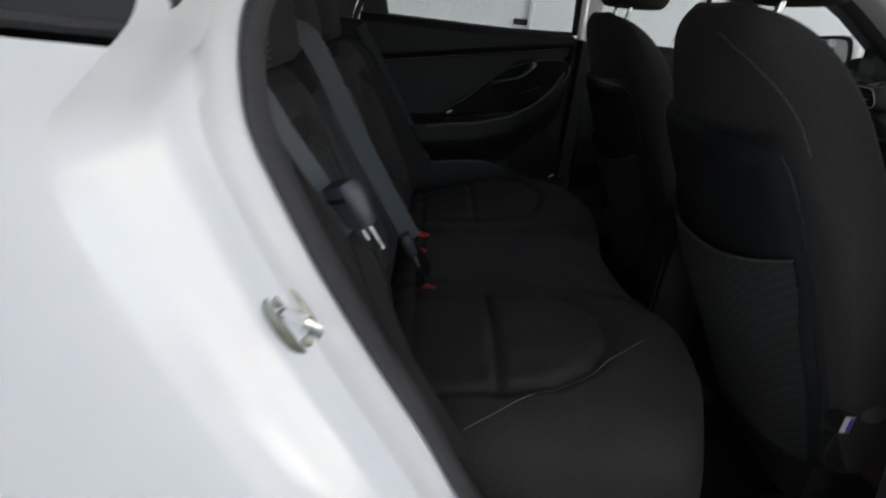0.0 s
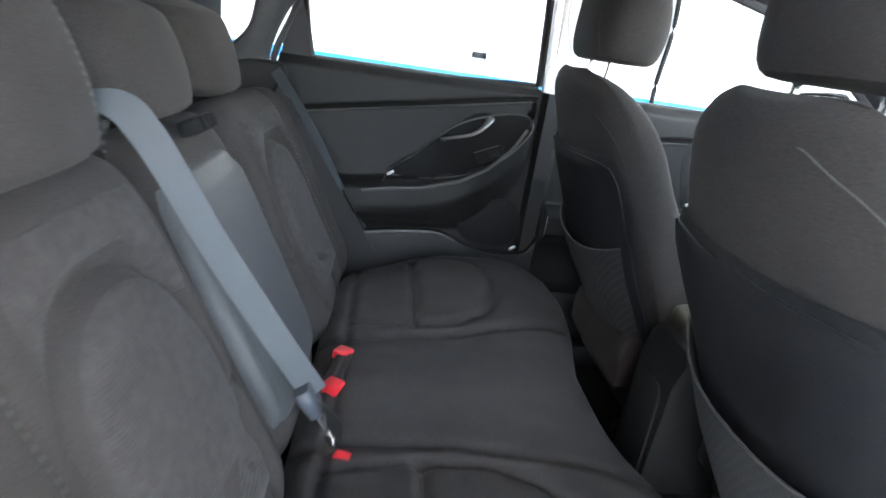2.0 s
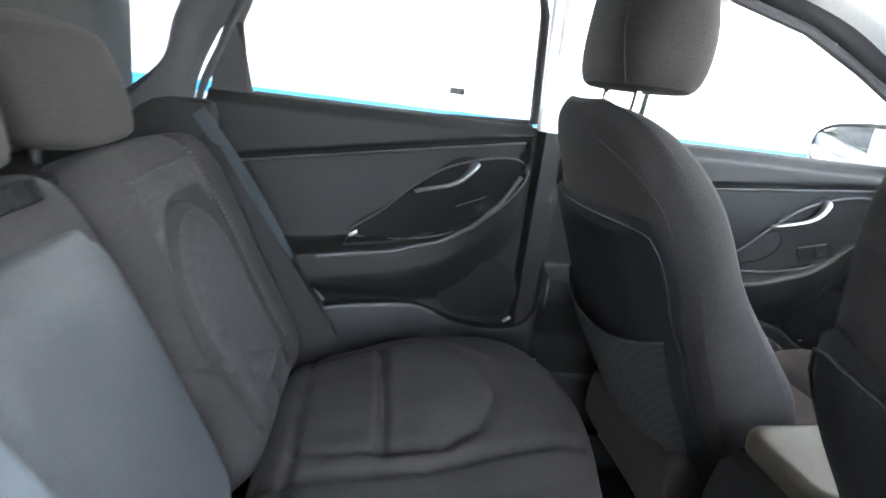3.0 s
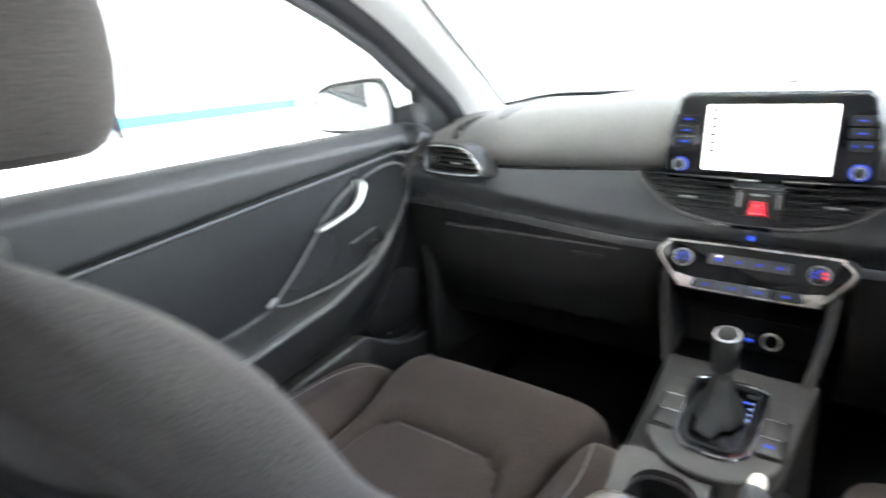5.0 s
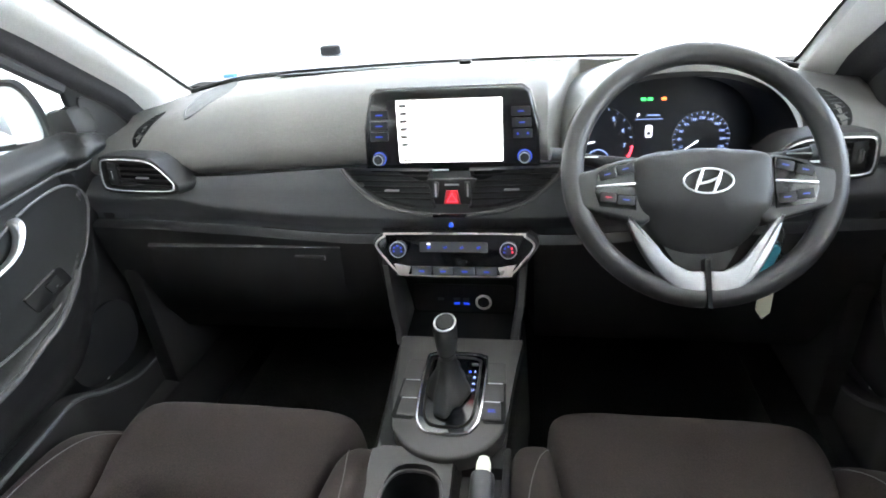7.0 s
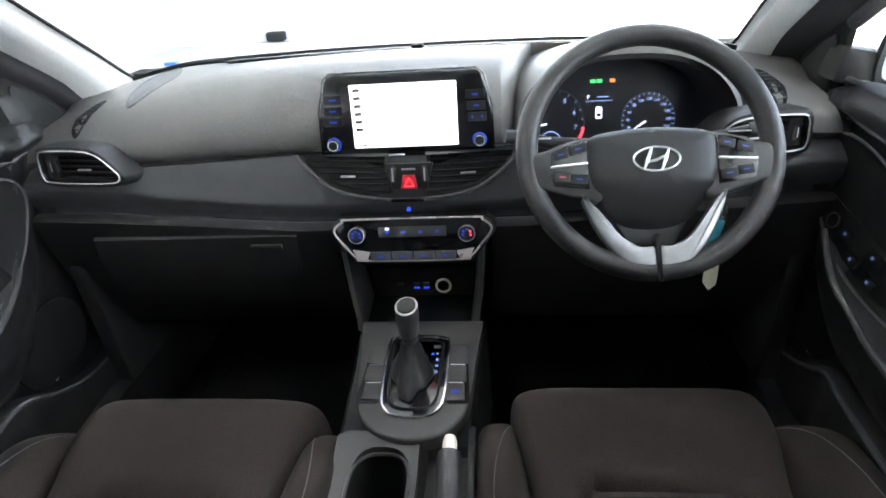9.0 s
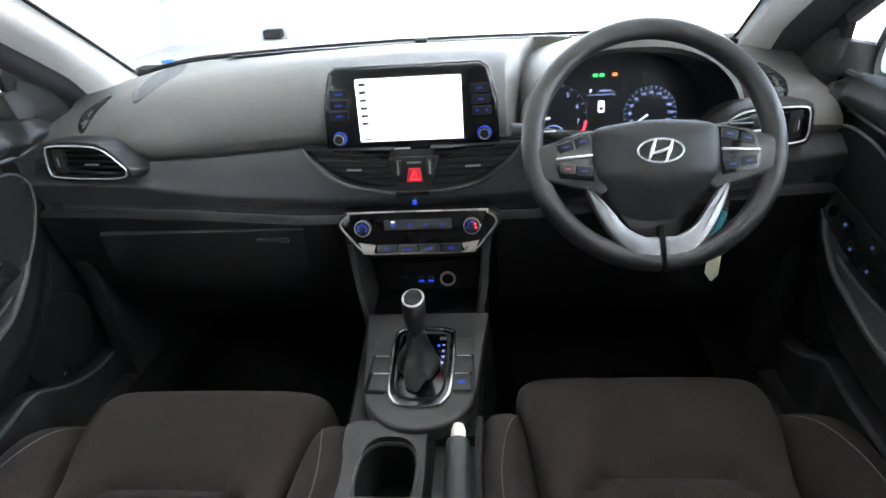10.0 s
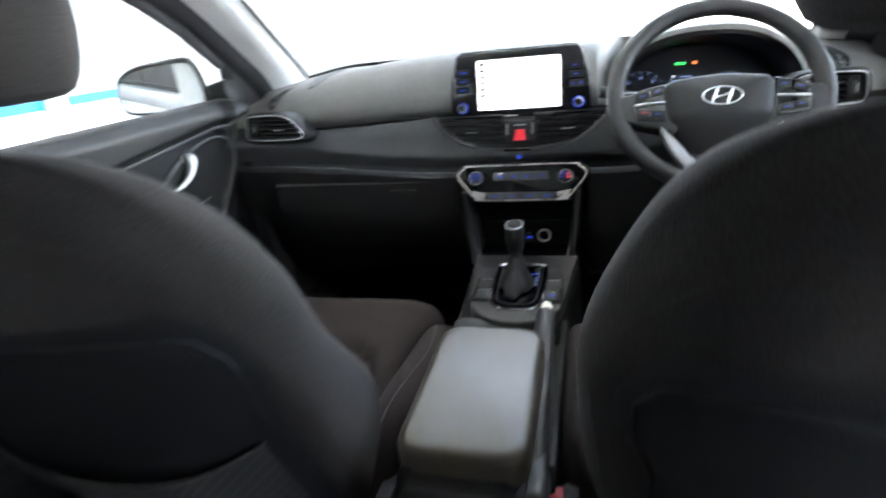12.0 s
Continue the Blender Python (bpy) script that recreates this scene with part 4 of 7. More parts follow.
def front_seat(cx, inner, label, dz, back, wide, tuck, hemline, pan, head):
    up = Vector((0, 0, dz))

    def sback(cx, w, s, d):
        if w * inner > 0:
            w += inner * sm(0.06, 0.20, abs(w)) * (wide * sm(0.28, 0.42, s) - tuck * sm(0.0, -0.03, d) * sm(0.40, 0.25, s))
        return sback0(cx, w, s, d) + up * sm(-0.1, 0.3, s) - Vector((0, back, 0))

    seat = thing("front_seat", label, "car seat", (cx, -0.6, 0.27), "front seats")
    rings = []
    for k in range(17):
        s = -0.13 + 0.735 * math.sin(k / 16 * math.pi / 2) ** 0.9
        hw, bo, rd, fd = lerp(HW, s), lerp(BOL, s), lerp(REARD, s), lerp(FRONTD, s)
        ring = []
        for w in (-0.86, -0.6, -0.3, 0, 0.3, 0.6, 0.86):
            ring.append((w * hw, rear_d(w * hw, s)))
        kk = sm(0.22, 0.5, s)
        ring += [(hw * (0.985 - 0.02 * kk), -rd * 0.28 * (1 - kk) + fd * 0.2 * kk), (hw, fd * (0.5 + 0.3 * kk)), (hw * 0.975, fd + bo * 0.75), (hw * 0.90, fd + bo), (hw * 0.77, fd + bo * 0.72), (hw * 0.66, fd * 0.8), (hw * 0.4, fd * 0.9), (0, fd * 0.95), (-hw * 0.4, fd * 0.9), (-hw * 0.66, fd * 0.8), (-hw * 0.77, fd + bo * 0.72), (-hw * 0.90, fd + bo), (-hw * 0.975, fd + bo * 0.75), (-hw, fd * (0.5 + 0.3 * kk)), (-hw * (0.985 - 0.02 * kk), -rd * 0.28 * (1 - kk) + fd * 0.2 * kk)]
        rings.append([sback(cx, w, s, d) for w, d in ring])
    part("backrest", loft(rings), FABRIC, seat, "dark grey fabric backrest", subsurf=2)
    # seams along the shoulders, in pale thread
    for sg in (-1, 1):
        line = []
        for k in range(26):
            s = 0.578 - 0.15 * (k / 25) ** 1.6
            hw = lerp(HW, s)
            w = sg * hw * (0.40 + 0.57 * sm(-0.2, 0.9, k / 25))
            line.append(sback(cx, w, s, rear_d(w, s) - 0.0035))
        part("shoulder_seam", tube(line, 0.0004, n=5), FABRIC if sg == inner else STITCH, seat, "stitched shoulder seam")
    # moulded shell on the back, with a net pocket
    SW = [(-0.11, 0.185), (0.0, 0.198), (0.1, 0.214), (0.25, 0.226), (0.34, 0.218), (0.40, 0.203), (0.435, 0.186), (0.455, 0.165)]
    rows = []
    for k in range(29):
        s = -0.11 + 0.565 * (1 - (1 - k / 28) ** 1.5)
        row = []
        for i in range(17):
            u = i / 16 * 2 - 1
            w = u * lerp(SW, s)
            top = sm(0.455, 0.43, s)
            ed = sm(1.0, 0.88, abs(u)) * top
            dish = 0.006 * groove(u, 0.8) * sm(0.0, 0.3, s) * sm(0.46, 0.3, s)
            row.append(sback(cx, w, s, rear_d(w, s) - 0.010 * ed - 0.001 + dish))
        rows.append(row)
    part("back_shell", loft(rows, False, False), SHELL, seat, "smooth dark plastic shell on the seat back")
    rimpts = [sback(cx, -lerp(SW, s) * 0.95, s, rear_d(lerp(SW, s), s) - 0.013) for s in [-0.1 + 0.53 * k / 20 for k in range(21)]]
    rimpts += [sback(cx, w, 0.449 - 0.014 * (abs(w) / 0.17) ** 4, rear_d(w, 0.45) - 0.011) for w in [-0.165 + 0.33 * k / 16 for k in range(17)]]
    rimpts += [sback(cx, lerp(SW, s) * 0.95, s, rear_d(lerp(SW, s), s) - 0.013) for s in [0.43 - 0.53 * k / 20 for k in range(21)]]
    part("shell_rim", tube(rimpts, 0.0018, n=6), SHELL, seat, "raised rim of the shell")
    rows, hem = [], []
    for i in range(19):
        u = i / 18 * 2 - 1
        top = hemline[0] + hemline[1] * u - 0.028 * (1 - u * u)
        col = []
        for k in range(9):
            s = -0.08 + (top + 0.08) * k / 8
            w = u * lerp(SW, s) * 0.90
            col.append(sback(cx, w, s, rear_d(w, s) - 0.014 - 0.010 * (1 - u * u) * k / 8))
        rows.append(col)
        hem.append(col[-1])
    part("net_pocket", loft(rows, False, False), NET, seat, "black net map pocket")
    part("pocket_hem", tube(hem, 0.0018, n=6), TRIM, seat, "elastic hem of the pocket")
    # cushion: a flat centre panel that overhangs two rounded bolsters
    cx, cy = pan

    def sculpt(x, y):
        h = -0.018 * groove(segdist(x, y, [(-0.150, -0.26), (-0.146, 0.015), (-0.128, 0.064), (-0.085, 0.088), (0.085, 0.088), (0.128, 0.064), (0.146, 0.015), (0.150, -0.26)]), 0.010)
        return h + 0.012 * sm(0.0, 0.2, y) + 0.0012 * noise.noise(Vector((x * 18, y * 18, cx)))

    def taper(x, y):
        return x * (1 - 0.13 * sm(0.23, 0.06, y)), y
    part("seat_cushion", pad(0.40, 0.57, 0.138, pose(cx, cy, 0.4376, 4, 0, 0), sculpt, 9.0, 0.02, 56, 52, taper), CUSHION, seat, "dark grey fabric seat cushion, browned for warm light")
    for sg in (-1, 1):
        bw, bx = (0.092, 0.206) if sg == inner else (0.135, 0.236)
        BMX = pose(cx + sg * bx, cy + 0.028, 0.450, -1, sg * 4, sg * -2)

        def lobe(x, y):
            return 0.016 * sm(0.05, -0.2, y) - 0.018 * sm(0.12, 0.24, y)
        part("side_bolster", pad(bw, 0.475, 0.148, BMX, lobe, 3.4, 0.10, 24, 44), CUSHION, seat, "rounded fabric side bolster")
        pts = []
        for k in range(30):
            y = 0.196 - 0.41 * k / 29
            x = sg * bw * (-0.34 + 0.42 * math.sin(min(1, k / 13) * math.pi / 2) - 0.14 * sm(0.4, 1, k / 29))
            e = max(0.0, (1 - abs(x / (bw / 2)) ** 3.4) * (1 - abs(y / 0.2375) ** 3.4)) ** (1.6 / 3.4)
            pts.append(BMX @ Vector((x, y, 0.148 * e + lobe(x, y) * min(1, 1.6 * e) + 0.0008)))
        part("bolster_seam", tube(pts, 0.0008, n=5), STITCH, seat, "pale stitched bolster seam")
    part("seat_base", join(box(cx - 0.215, cx + 0.215, -0.74, -0.28, 0.33, 0.46, 0.03), box(cx - 0.2, cx - 0.16, -0.76, -0.25, 0.265, 0.33, 0.008), box(cx + 0.16, cx + 0.2, -0.76, -0.25, 0.265, 0.33, 0.008)), PLASTIC, seat, "black seat base on floor rails")
    for sg in (-1, 1):
        part("recliner_cover", plate(rounded(0.12, 0.085, 0.035), 0.02, Matrix(((0, 0, sg, cx + sg * 0.222), (1, 0, 0, -0.70), (0, 1, 0, 0.50), (0, 0, 0, 1))), 0.005), PLASTIC, seat, "black recliner cover")
    part("buckle", join(box(cx + inner * 0.248 - 0.012, cx + inner * 0.248 + 0.012, -0.70, -0.66, 0.40, 0.530, 0.006)), PLASTIC, seat, "black belt buckle stalk")
    part("buckle_button", box(cx + inner * 0.248 - 0.010, cx + inner * 0.248 + 0.010, -0.695, -0.665, 0.530, 0.540, 0.004), RED, seat, "red buckle button")
    # headrest
    cx = head[0]
    hr = thing("headrest", "dark grey fabric front headrest on chrome posts", "headrest", (cx, -0.93, 1.06), "front headrests")
    rings = []
    HZ = [(1.080, 0.096, 0.050, 0.0), (1.086, 0.113, 0.062, 0.0), (1.11, 0.122, 0.071, 0.004), (1.16, 0.125, 0.072, 0.012), (1.21, 0.123, 0.066, 0.014), (1.25, 0.113, 0.054, 0.01), (1.272, 0.096, 0.036, 0.006), (1.282, 0.06, 0.018, 0.003)]
    for z, a, b, f in HZ:
        z = z + head[2]
        ring = []
        for k in range(24):
            t = k / 24 * math.tau
            c, sn = math.cos(t), math.sin(t)
            ring.append(Vector((cx + 0.94 * a * math.copysign(abs(c) ** 0.62, c), head[1] - (z - 1.09) * 0.10 + f + 1.12 * b * math.copysign(abs(sn) ** 0.75, sn), z)))
        rings.append(ring)
    part("head_cushion", loft(rings), FABRIC, hr, "stuffed fabric head cushion", subsurf=1)
    for sg in (-1, 1):
        yo, zo = head[1] + 0.915, head[2]
        part("seam", tube([v + Vector((0, yo, zo)) for v in spline([(cx + sg * 0.098, -0.975, 1.092), (cx + sg * 0.106, -0.992, 1.15), (cx + sg * 0.102, -0.993, 1.21), (cx + sg * 0.085, -0.979, 1.262)], 5)], 0.0006, n=5), FABRIC, hr)
        part("post", tube([(cx + sg * 0.06, -0.944 + yo, 1.0 + zo), (cx + sg * 0.06, -0.932 + yo, 1.115 + zo)], 0.006, n=10), CHROME, hr, "chrome headrest post")
        part("post_guide", box(cx + sg * 0.062 - 0.016, cx + sg * 0.062 + 0.016, -0.962 + yo, -0.928 + yo, 1.03 + dz, 1.050 + dz, 0.005), PLASTIC, hr, "black post guide")
    return seat


driver = front_seat(0.397, -1, "dark grey fabric driver's seat with net pocket", 0.010, 0.066, 0.022, 0.02, (0.295, 0.0), (0.362, -0.478), (0.368, -0.915, 0.006))
passenger = front_seat(-0.358, 1, "dark grey fabric passenger seat with net pocket", 0.0, 0.03, 0.036, 0.0, (0.265, 0.0), (-0.341, -0.506), (-0.341, -0.899, 0.004))
part("airbag_label", box(0.585, 0.588, -0.862, -0.857, 0.985, 1.008), STITCH, driver, "small grey fabric label", smooth=False)
lab = part("sticker", box(0.626, 0.628, -0.776, -0.763, 0.545, 0.572), LABELW, driver, "white and purple sticker", smooth=False)
part("sticker_band", box(0.628, 0.6288, -0.769, -0.763, 0.546, 0.571), LABELP, lab, smooth=False)

part("recliner_cap", loft([[Vector((x, -0.738 + r * math.cos(a), 0.583 + r * math.sin(a))) for a in [q * math.tau / 20 for q in range(20)]] for x, r in ((0.600, 0.020), (0.624, 0.020), (0.628, 0.017), (0.630, 0.010))]), DARKTRIM, driver, "round grey recliner cap")
part("label_tab", box(0.598, 0.627, -0.778, -0.760, 0.543, 0.574, 0.003), PLASTIC, driver)

# ---- rear bench ----
bench = thing("rear_bench_seat", "dark grey fabric rear bench seat with stitched seams", "car seat", (0, -1.17, 0.3))


def bench_sculpt(x, y):
    # y runs forward from the backrest (-0.26) to the front edge (0.26)
    h = 0.0
    for cx in (-0.375, 0.375):
        h += 0.006 * groove(x - cx, 0.2)
        ins = abs(x - cx)
        h -= 0.014 * groove(segdist(x, y, [(cx - 0.15, -0.062), (cx + 0.15, -0.062)]), 0.009)
        arc = [(cx - 0.165, -0.062), (cx - 0.158, 0.03), (cx - 0.12, 0.085), (cx - 0.06, 0.112), (cx, 0.12), (cx + 0.06, 0.112), (cx + 0.12, 0.085), (cx + 0.158, 0.03), (cx + 0.165, -0.062)]
        h -= 0.015 * groove(segdist(x, y, arc), 0.011)
        h -= 0.008 * groove(segdist(x, y, [(cx - 0.155, -0.2), (cx - 0.165, -0.062)]), 0.008)
        h -= 0.008 * groove(segdist(x, y, [(cx + 0.155, -0.2), (cx + 0.165, -0.062)]), 0.008)
        h += 0.004 * sm(0.12, 0.08, ins) * sm(0.09, 0.0, y)
    h -= 0.012 * groove(segdist(x, y, [(-0.16, -0.25), (-0.17, 0.0), (-0.235, 0.235)]), 0.012)
    h -= 0.012 * groove(segdist(x, y, [(0.16, -0.25), (0.17, 0.0), (0.235, 0.235)]), 0.012)
    h -= 0.008 * groove(segdist(x, y, [(-0.6, -0.205), (0.6, -0.205)]), 0.01)
    h += 0.010 * sm(0.14, 0.0, abs(x))
    h += 0.046 * sm(-0.22, 0.04, y) * sm(0.12, 0.42, abs(x)) * (1.0 if x < 0 else 0.5)
    h -= 0.014 * sm(0.12, 0.26, y) * sm(0.62, 0.3, abs(x))
    h += 0.0012 * noise.noise(Vector((x * 22, y * 22, 0))) * 2
    return h


def bench_front(x, y):
    """The front edge stands out before the two outer places."""
    k = sm(-0.05, 0.27, y)
    return x, y + k * (0.035 * groove(abs(x) - 0.3, 0.16) + 0.012 * sm(0.0, 0.3, x) - 0.03 * sm(0.45, 0.63, abs(x)))


def dashes(path, r):
    """Short stitches along a seam."""
    fine = spline(path, 9)
    return join(*[tube(fine[k:k + 3], r, n=4) for k in range(0, len(fine) - 3, 5)])


BM = pose(0.0, -1.165, 0.345, 4.5, 0, 0)
part("cushion", pad(1.27, 0.55, 0.16, BM, bench_sculpt, 7.0, 0.045, 300, 130, bench_front), FABRIC, bench, "dark grey fabric bench cushion")


def bench_top(x, y, lift):
    """A point on the bench cushion's skin."""
    e = max(0.0, (1 - abs(x / 0.635) ** 7) * (1 - abs(y / 0.275) ** 7)) ** (1.6 / 7)
    wx, wy = bench_front(x, y)
    return BM @ Vector((wx, wy, 0.16 * e + bench_sculpt(x, y) * min(1, e * 1.6) + lift))


part("front_seam", tube([bench_top(p.x, p.y, 0.0004) for p in spline([(0.600, -0.12, 0), (0.570, -0.05, 0), (0.515, 0.06, 0), (0.462, 0.13, 0), (0.42, 0.17, 0)], 8)], 0.0009, n=5), STITCH, bench, "pale stitched seam")
part("bench_base", box(-0.6, 0.6, -1.45, -0.98, 0.27, 0.40, 0.03), CARPET, bench, "black carpeted bench base")

backs = bench
TILT = radians(25)


def back_plane(x, lift, out):
    """A frame on the backrest: x across, y up the back, z forward."""
    c, s = math.cos(TILT), math.sin(TILT)
    o = Vector((x, -1.405, 0.455)) + Vector((0, -s, c)) * lift + Vector((0, c, s)) * out
    return Matrix(((1, 0, 0, o.x), (0, -s, c, o.y), (0, c, s, o.z), (0, 0, 0, 1)))



def back_m(cx):
    return back_plane(cx, 0.26, -0.105)


ARCH = [(0.105, -0.20), (0.100, 0.03), (0.082, 0.10), (0.035, 0.150), (-0.035, 0.164), (-0.10, 0.143), (-0.142, 0.085), (-0.158, 0.0), (-0.152, -0.08), (-0.125, -0.20)]


def back_side(cx, sg):
    arch = [(p.x, p.y) for p in spline([(a * sg, b, 0) for a, b in ARCH], 3)]

    def f(x, y):
        # sg: the door's side
        h = 0.022 * sm(0.11, 0.2, x * sg) - 0.010 * groove(x * sg - 0.13 + 0.03 * y, 0.010)
        h -= 0.022 * groove(segdist(x, y, arch), 0.015)
        h -= 0.010 * groove(segdist(x * sg, y, [(-0.22, -0.04), (-0.16, -0.075), (-0.09, -0.115), (-0.02, -0.165), (0.0, -0.24)]), 0.009)
        h += 0.006 * groove(y + 0.2, 0.08)
        return h + 0.002 * noise.noise(Vector((x * 15, y * 15, cx)))
    return f


for cx, sg, w in ((0.40, 1, 0.44), (-0.40, -1, 0.44)):
    f = back_side(cx, sg)

    def skin(x, y, lift):
        e = max(0.0, (1 - abs(x / (w / 2)) ** 6) * (1 - abs(y / 0.275) ** 6)) ** (1.6 / 6)
        return back_m(cx) @ Vector((x, y, 0.105 * e + f(x, y) * min(1, 1.6 * e) + lift))

    part("back_cushion", pad(w, 0.55, 0.105, back_m(cx), f, 6.0, 0.05, 150, 150), FABRIC, backs, "dark grey fabric back cushion")
    # ribbed panels: the arch and the yoke above it
    ring = [(p.x, p.y) for p in spline([(a * sg, b, 0) for a, b in ARCH], 4)]
    if sg < 0:
        ring = ring[::-1]
    rows = [[skin(-0.025 * sg + (x + 0.025 * sg) * k, -0.03 + (y + 0.03) * k, lift) for x, y in ring] for k, lift in ((0.90, -0.004), (0.885, 0.001), (0.85, 0.003), (0.75, 0.004), (0.55, 0.004), (0.35, 0.004), (0.15, 0.004), (0.02, 0.004))]
    part("arch_insert", loft(rows), RIBBED, backs, "finely ribbed fabric insert")
    rows = []
    for i in range(25):
        x = sg * (0.098 - 0.27 * i / 24)
        low = 0.172 - 0.10 * sm(-0.08, -0.16, x * sg) - 0.05 * sm(0.04, 0.10, x * sg)
        rows.append([skin(x, low + (0.225 - low) * j / 10, 0.0025 if 0 < i < 24 and 0 < j < 10 else -0.004) for j in range(11)])
    part("ribbed_yoke", loft(rows if sg < 0 else rows[::-1], False, False), RIBBED, backs, "finely ribbed fabric yoke")
    part("stitch_row", dashes([skin(sg * (0.135 - 0.03 * y), y, 0.0005) for y in [0.235 - 0.42 * k / 23 for k in range(24)]], 0.0007), STITCH, backs, "row of pale thread")


def centre_sculpt(x, y):
    return 0.006 * groove(x, 0.1) - 0.006 * groove(abs(x) - 0.125, 0.008) - 0.004 * groove(y - 0.18, 0.01)


part("centre_back", pad(0.345, 0.55, 0.09, back_m(0.0), None, 6.0, 0.04, 30, 40), FABRIC, backs, "dark grey fabric centre back")
part("fold_down_armrest", pad(0.30, 0.42, 0.108, back_m(0.012) @ Matrix.Translation((0, -0.005, 0)), centre_sculpt, 8.0, 0.03, 44, 44), CENTRE, backs, "smooth blue-grey vinyl armrest, folded up")
slot = back_plane(0.025, 0.505, -0.002)
part("belt_guide", join(box(-0.05, 0.03, -0.012, 0.012, -0.01, 0.02, 0.006, 2, slot), box(-0.035, -0.028, -0.01, 0.01, 0.012, 0.028, 0.003, 2, slot), box(0.005, 0.012, -0.01, 0.01, 0.012, 0.028, 0.003, 2, slot)), DARKBLK, backs, "black plastic belt guide")


def rear_headrest(cx, w, h, y, label):
    hr = thing("headrest", label, "headrest", (cx, y, 0.95), "rear headrests")
    rings = []
    for k in range(12):
        t = k / 11
        z = 0.915 + h * t
        a = w * (1 - 0.10 * (2 * t - 1) ** 2) * min(1, (1 - abs(2 * t - 1) ** 5) ** 0.4 + 0.35)
        b = 0.062 * min(1, (1 - abs(2 * t - 1) ** 4) ** 0.5 + 0.25)
        yo = y - 0.055 * t * t - 0.0
        ring = []
        for i in range(24):
            an = i / 24 * math.tau
            c, sn = math.cos(an), math.sin(an)
            ring.append(Vector((cx + a * math.copysign(abs(c) ** 0.6, c), yo + b * math.copysign(abs(sn) ** 0.7, sn) - 0.012 * (c * c) * (sn > 0), z)))
        rings.append(ring)
    part("head_cushion", loft(rings), FABRIC, hr, "stuffed fabric head cushion", subsurf=1)
    for sg in (-1, 1):
        pts = []
        for k in range(10):
            t = 0.1 + 0.78 * k / 9
            pts.append(Vector((cx + sg * w * 0.62, y - 0.055 * t * t + 0.0585 - 0.004, 0.915 + h * t)))
        if w > 0.13:
            part("seam", dashes(pts, 0.0007), STITCH, hr, "dotted pale seam")
        part("post", tube([(cx + sg * 0.05, y - 0.02, 0.90), (cx + sg * 0.05, y - 0.02, 0.97)], 0.006, n=8), CHROME, hr)
    return hr


rear_headrest(0.405, 0.142, 0.18, -1.655, "large dark grey rear headrest with dotted seam")
rear_headrest(0.035, 0.122, 0.165, -1.69, "dark grey centre rear headrest")
rear_headrest(-0.28, 0.122, 0.17, -1.70, "dark grey rear headrest beside the window")

# ---- rear belts and buckles ----


def tongue(m, parent):
    grip = loft([[m @ Vector((x * k, y, z * k)) for x, z in rounded(0.066, 0.024, 0.010, 4)] for y, k in ((-0.026, 0.62), (-0.022, 0.78), (-0.006, 0.88), (0.008, 1.0), (0.020, 1.0), (0.026, 0.86))])
    g = part("tongue_grip", grip, BUCKLE, parent, "dark blue-grey plastic tongue grip")
    part("belt_slot", box(-0.026, 0.026, 0.009, 0.014, 0.0115, 0.0128, 0, 1, m), DARKBLK, g, smooth=False)
    part("tongue_plate", join(box(-0.0165, -0.006, -0.052, -0.02, -0.0015, 0.0015, 0.001, 1, m), box(0.006, 0.0165, -0.052, -0.02, -0.0015, 0.0015, 0.001, 1, m), box(-0.0165, 0.0165, -0.056, -0.044, -0.0015, 0.0015, 0.001, 1, m)), SATIN, parent, "chromed steel tongue")


belt_r = thing("seat_belt", "grey-blue rear seat belt hanging beside the backrest", "seat belt", (0.63, -1.5, 0.6), "rear seat belts")
pr = spline([(0.692, -1.615, 1.0), (0.69, -1.562, 0.937), (0.688, -1.53, 0.89), (0.684, -1.482, 0.824), (0.68, -1.46, 0.795)], 6)
part("webbing", ribbon(pr, [(-0.010, 0.005, 0.004)] * len(pr)), BELT, belt_r, "grey-blue woven webbing")
pr2 = spline([(0.68, -1.46, 0.795), (0.66, -1.43, 0.71), (0.642, -1.385, 0.60), (0.635, -1.33, 0.51), (0.625, -1.29, 0.45)], 6)
part("lap_webbing", ribbon(pr2, [(-0.010, 0.005, 0.006)] * len(pr2)), PLASTIC, belt_r, "dark lower webbing")
tongue(Matrix.Translation((0.698, -1.464, 0.828)) @ pose(0, 0, 0, 125, 0, 0) @ pose(0, 0, 0, 0, 40, 0), belt_r)

belt_c = thing("seat_belt", "grey-blue centre seat belt hanging over the backrest", "seat belt", (0.18, -1.5, 0.6), "rear seat belts")
pc = spline([(0.245, -1.69, 0.955), (0.242, -1.638, 0.962), (0.238, -1.60, 0.925), (0.222, -1.535, 0.80), (0.203, -1.458, 0.665), (0.19, -1.41, 0.585)], 7)
pc = [p + Vector((0, 0.010, 0.008)) for p in pc]
part("webbing", ribbon(pc, [(-0.005, 0.0138, 0.0112)] * len(pc)), BELT, belt_c, "grey-blue woven webbing")
pc2 = spline([(0.19, -1.41, 0.585), (0.172, -1.375, 0.54), (0.165, -1.37, 0.50)], 6)
part("lap_webbing", ribbon(pc2, [(0.012, 0.014, 0.006)] * len(pc2)), PLASTIC, belt_c, "dark lower webbing")
CT = Matrix.Translation((0.188, -1.408, 0.585)) @ pose(0, 0, 0, 118, 0, 8)
tongue(CT, belt_c)
part("second_tongue", tube([CT @ Vector(p) for p in ((-0.012, -0.062, 0.004), (-0.012, -0.092, 0.004), (0.012, -0.092, 0.004), (0.012, -0.062, 0.004))], 0.003, n=6), CHROME, belt_c, "chromed steel hook")

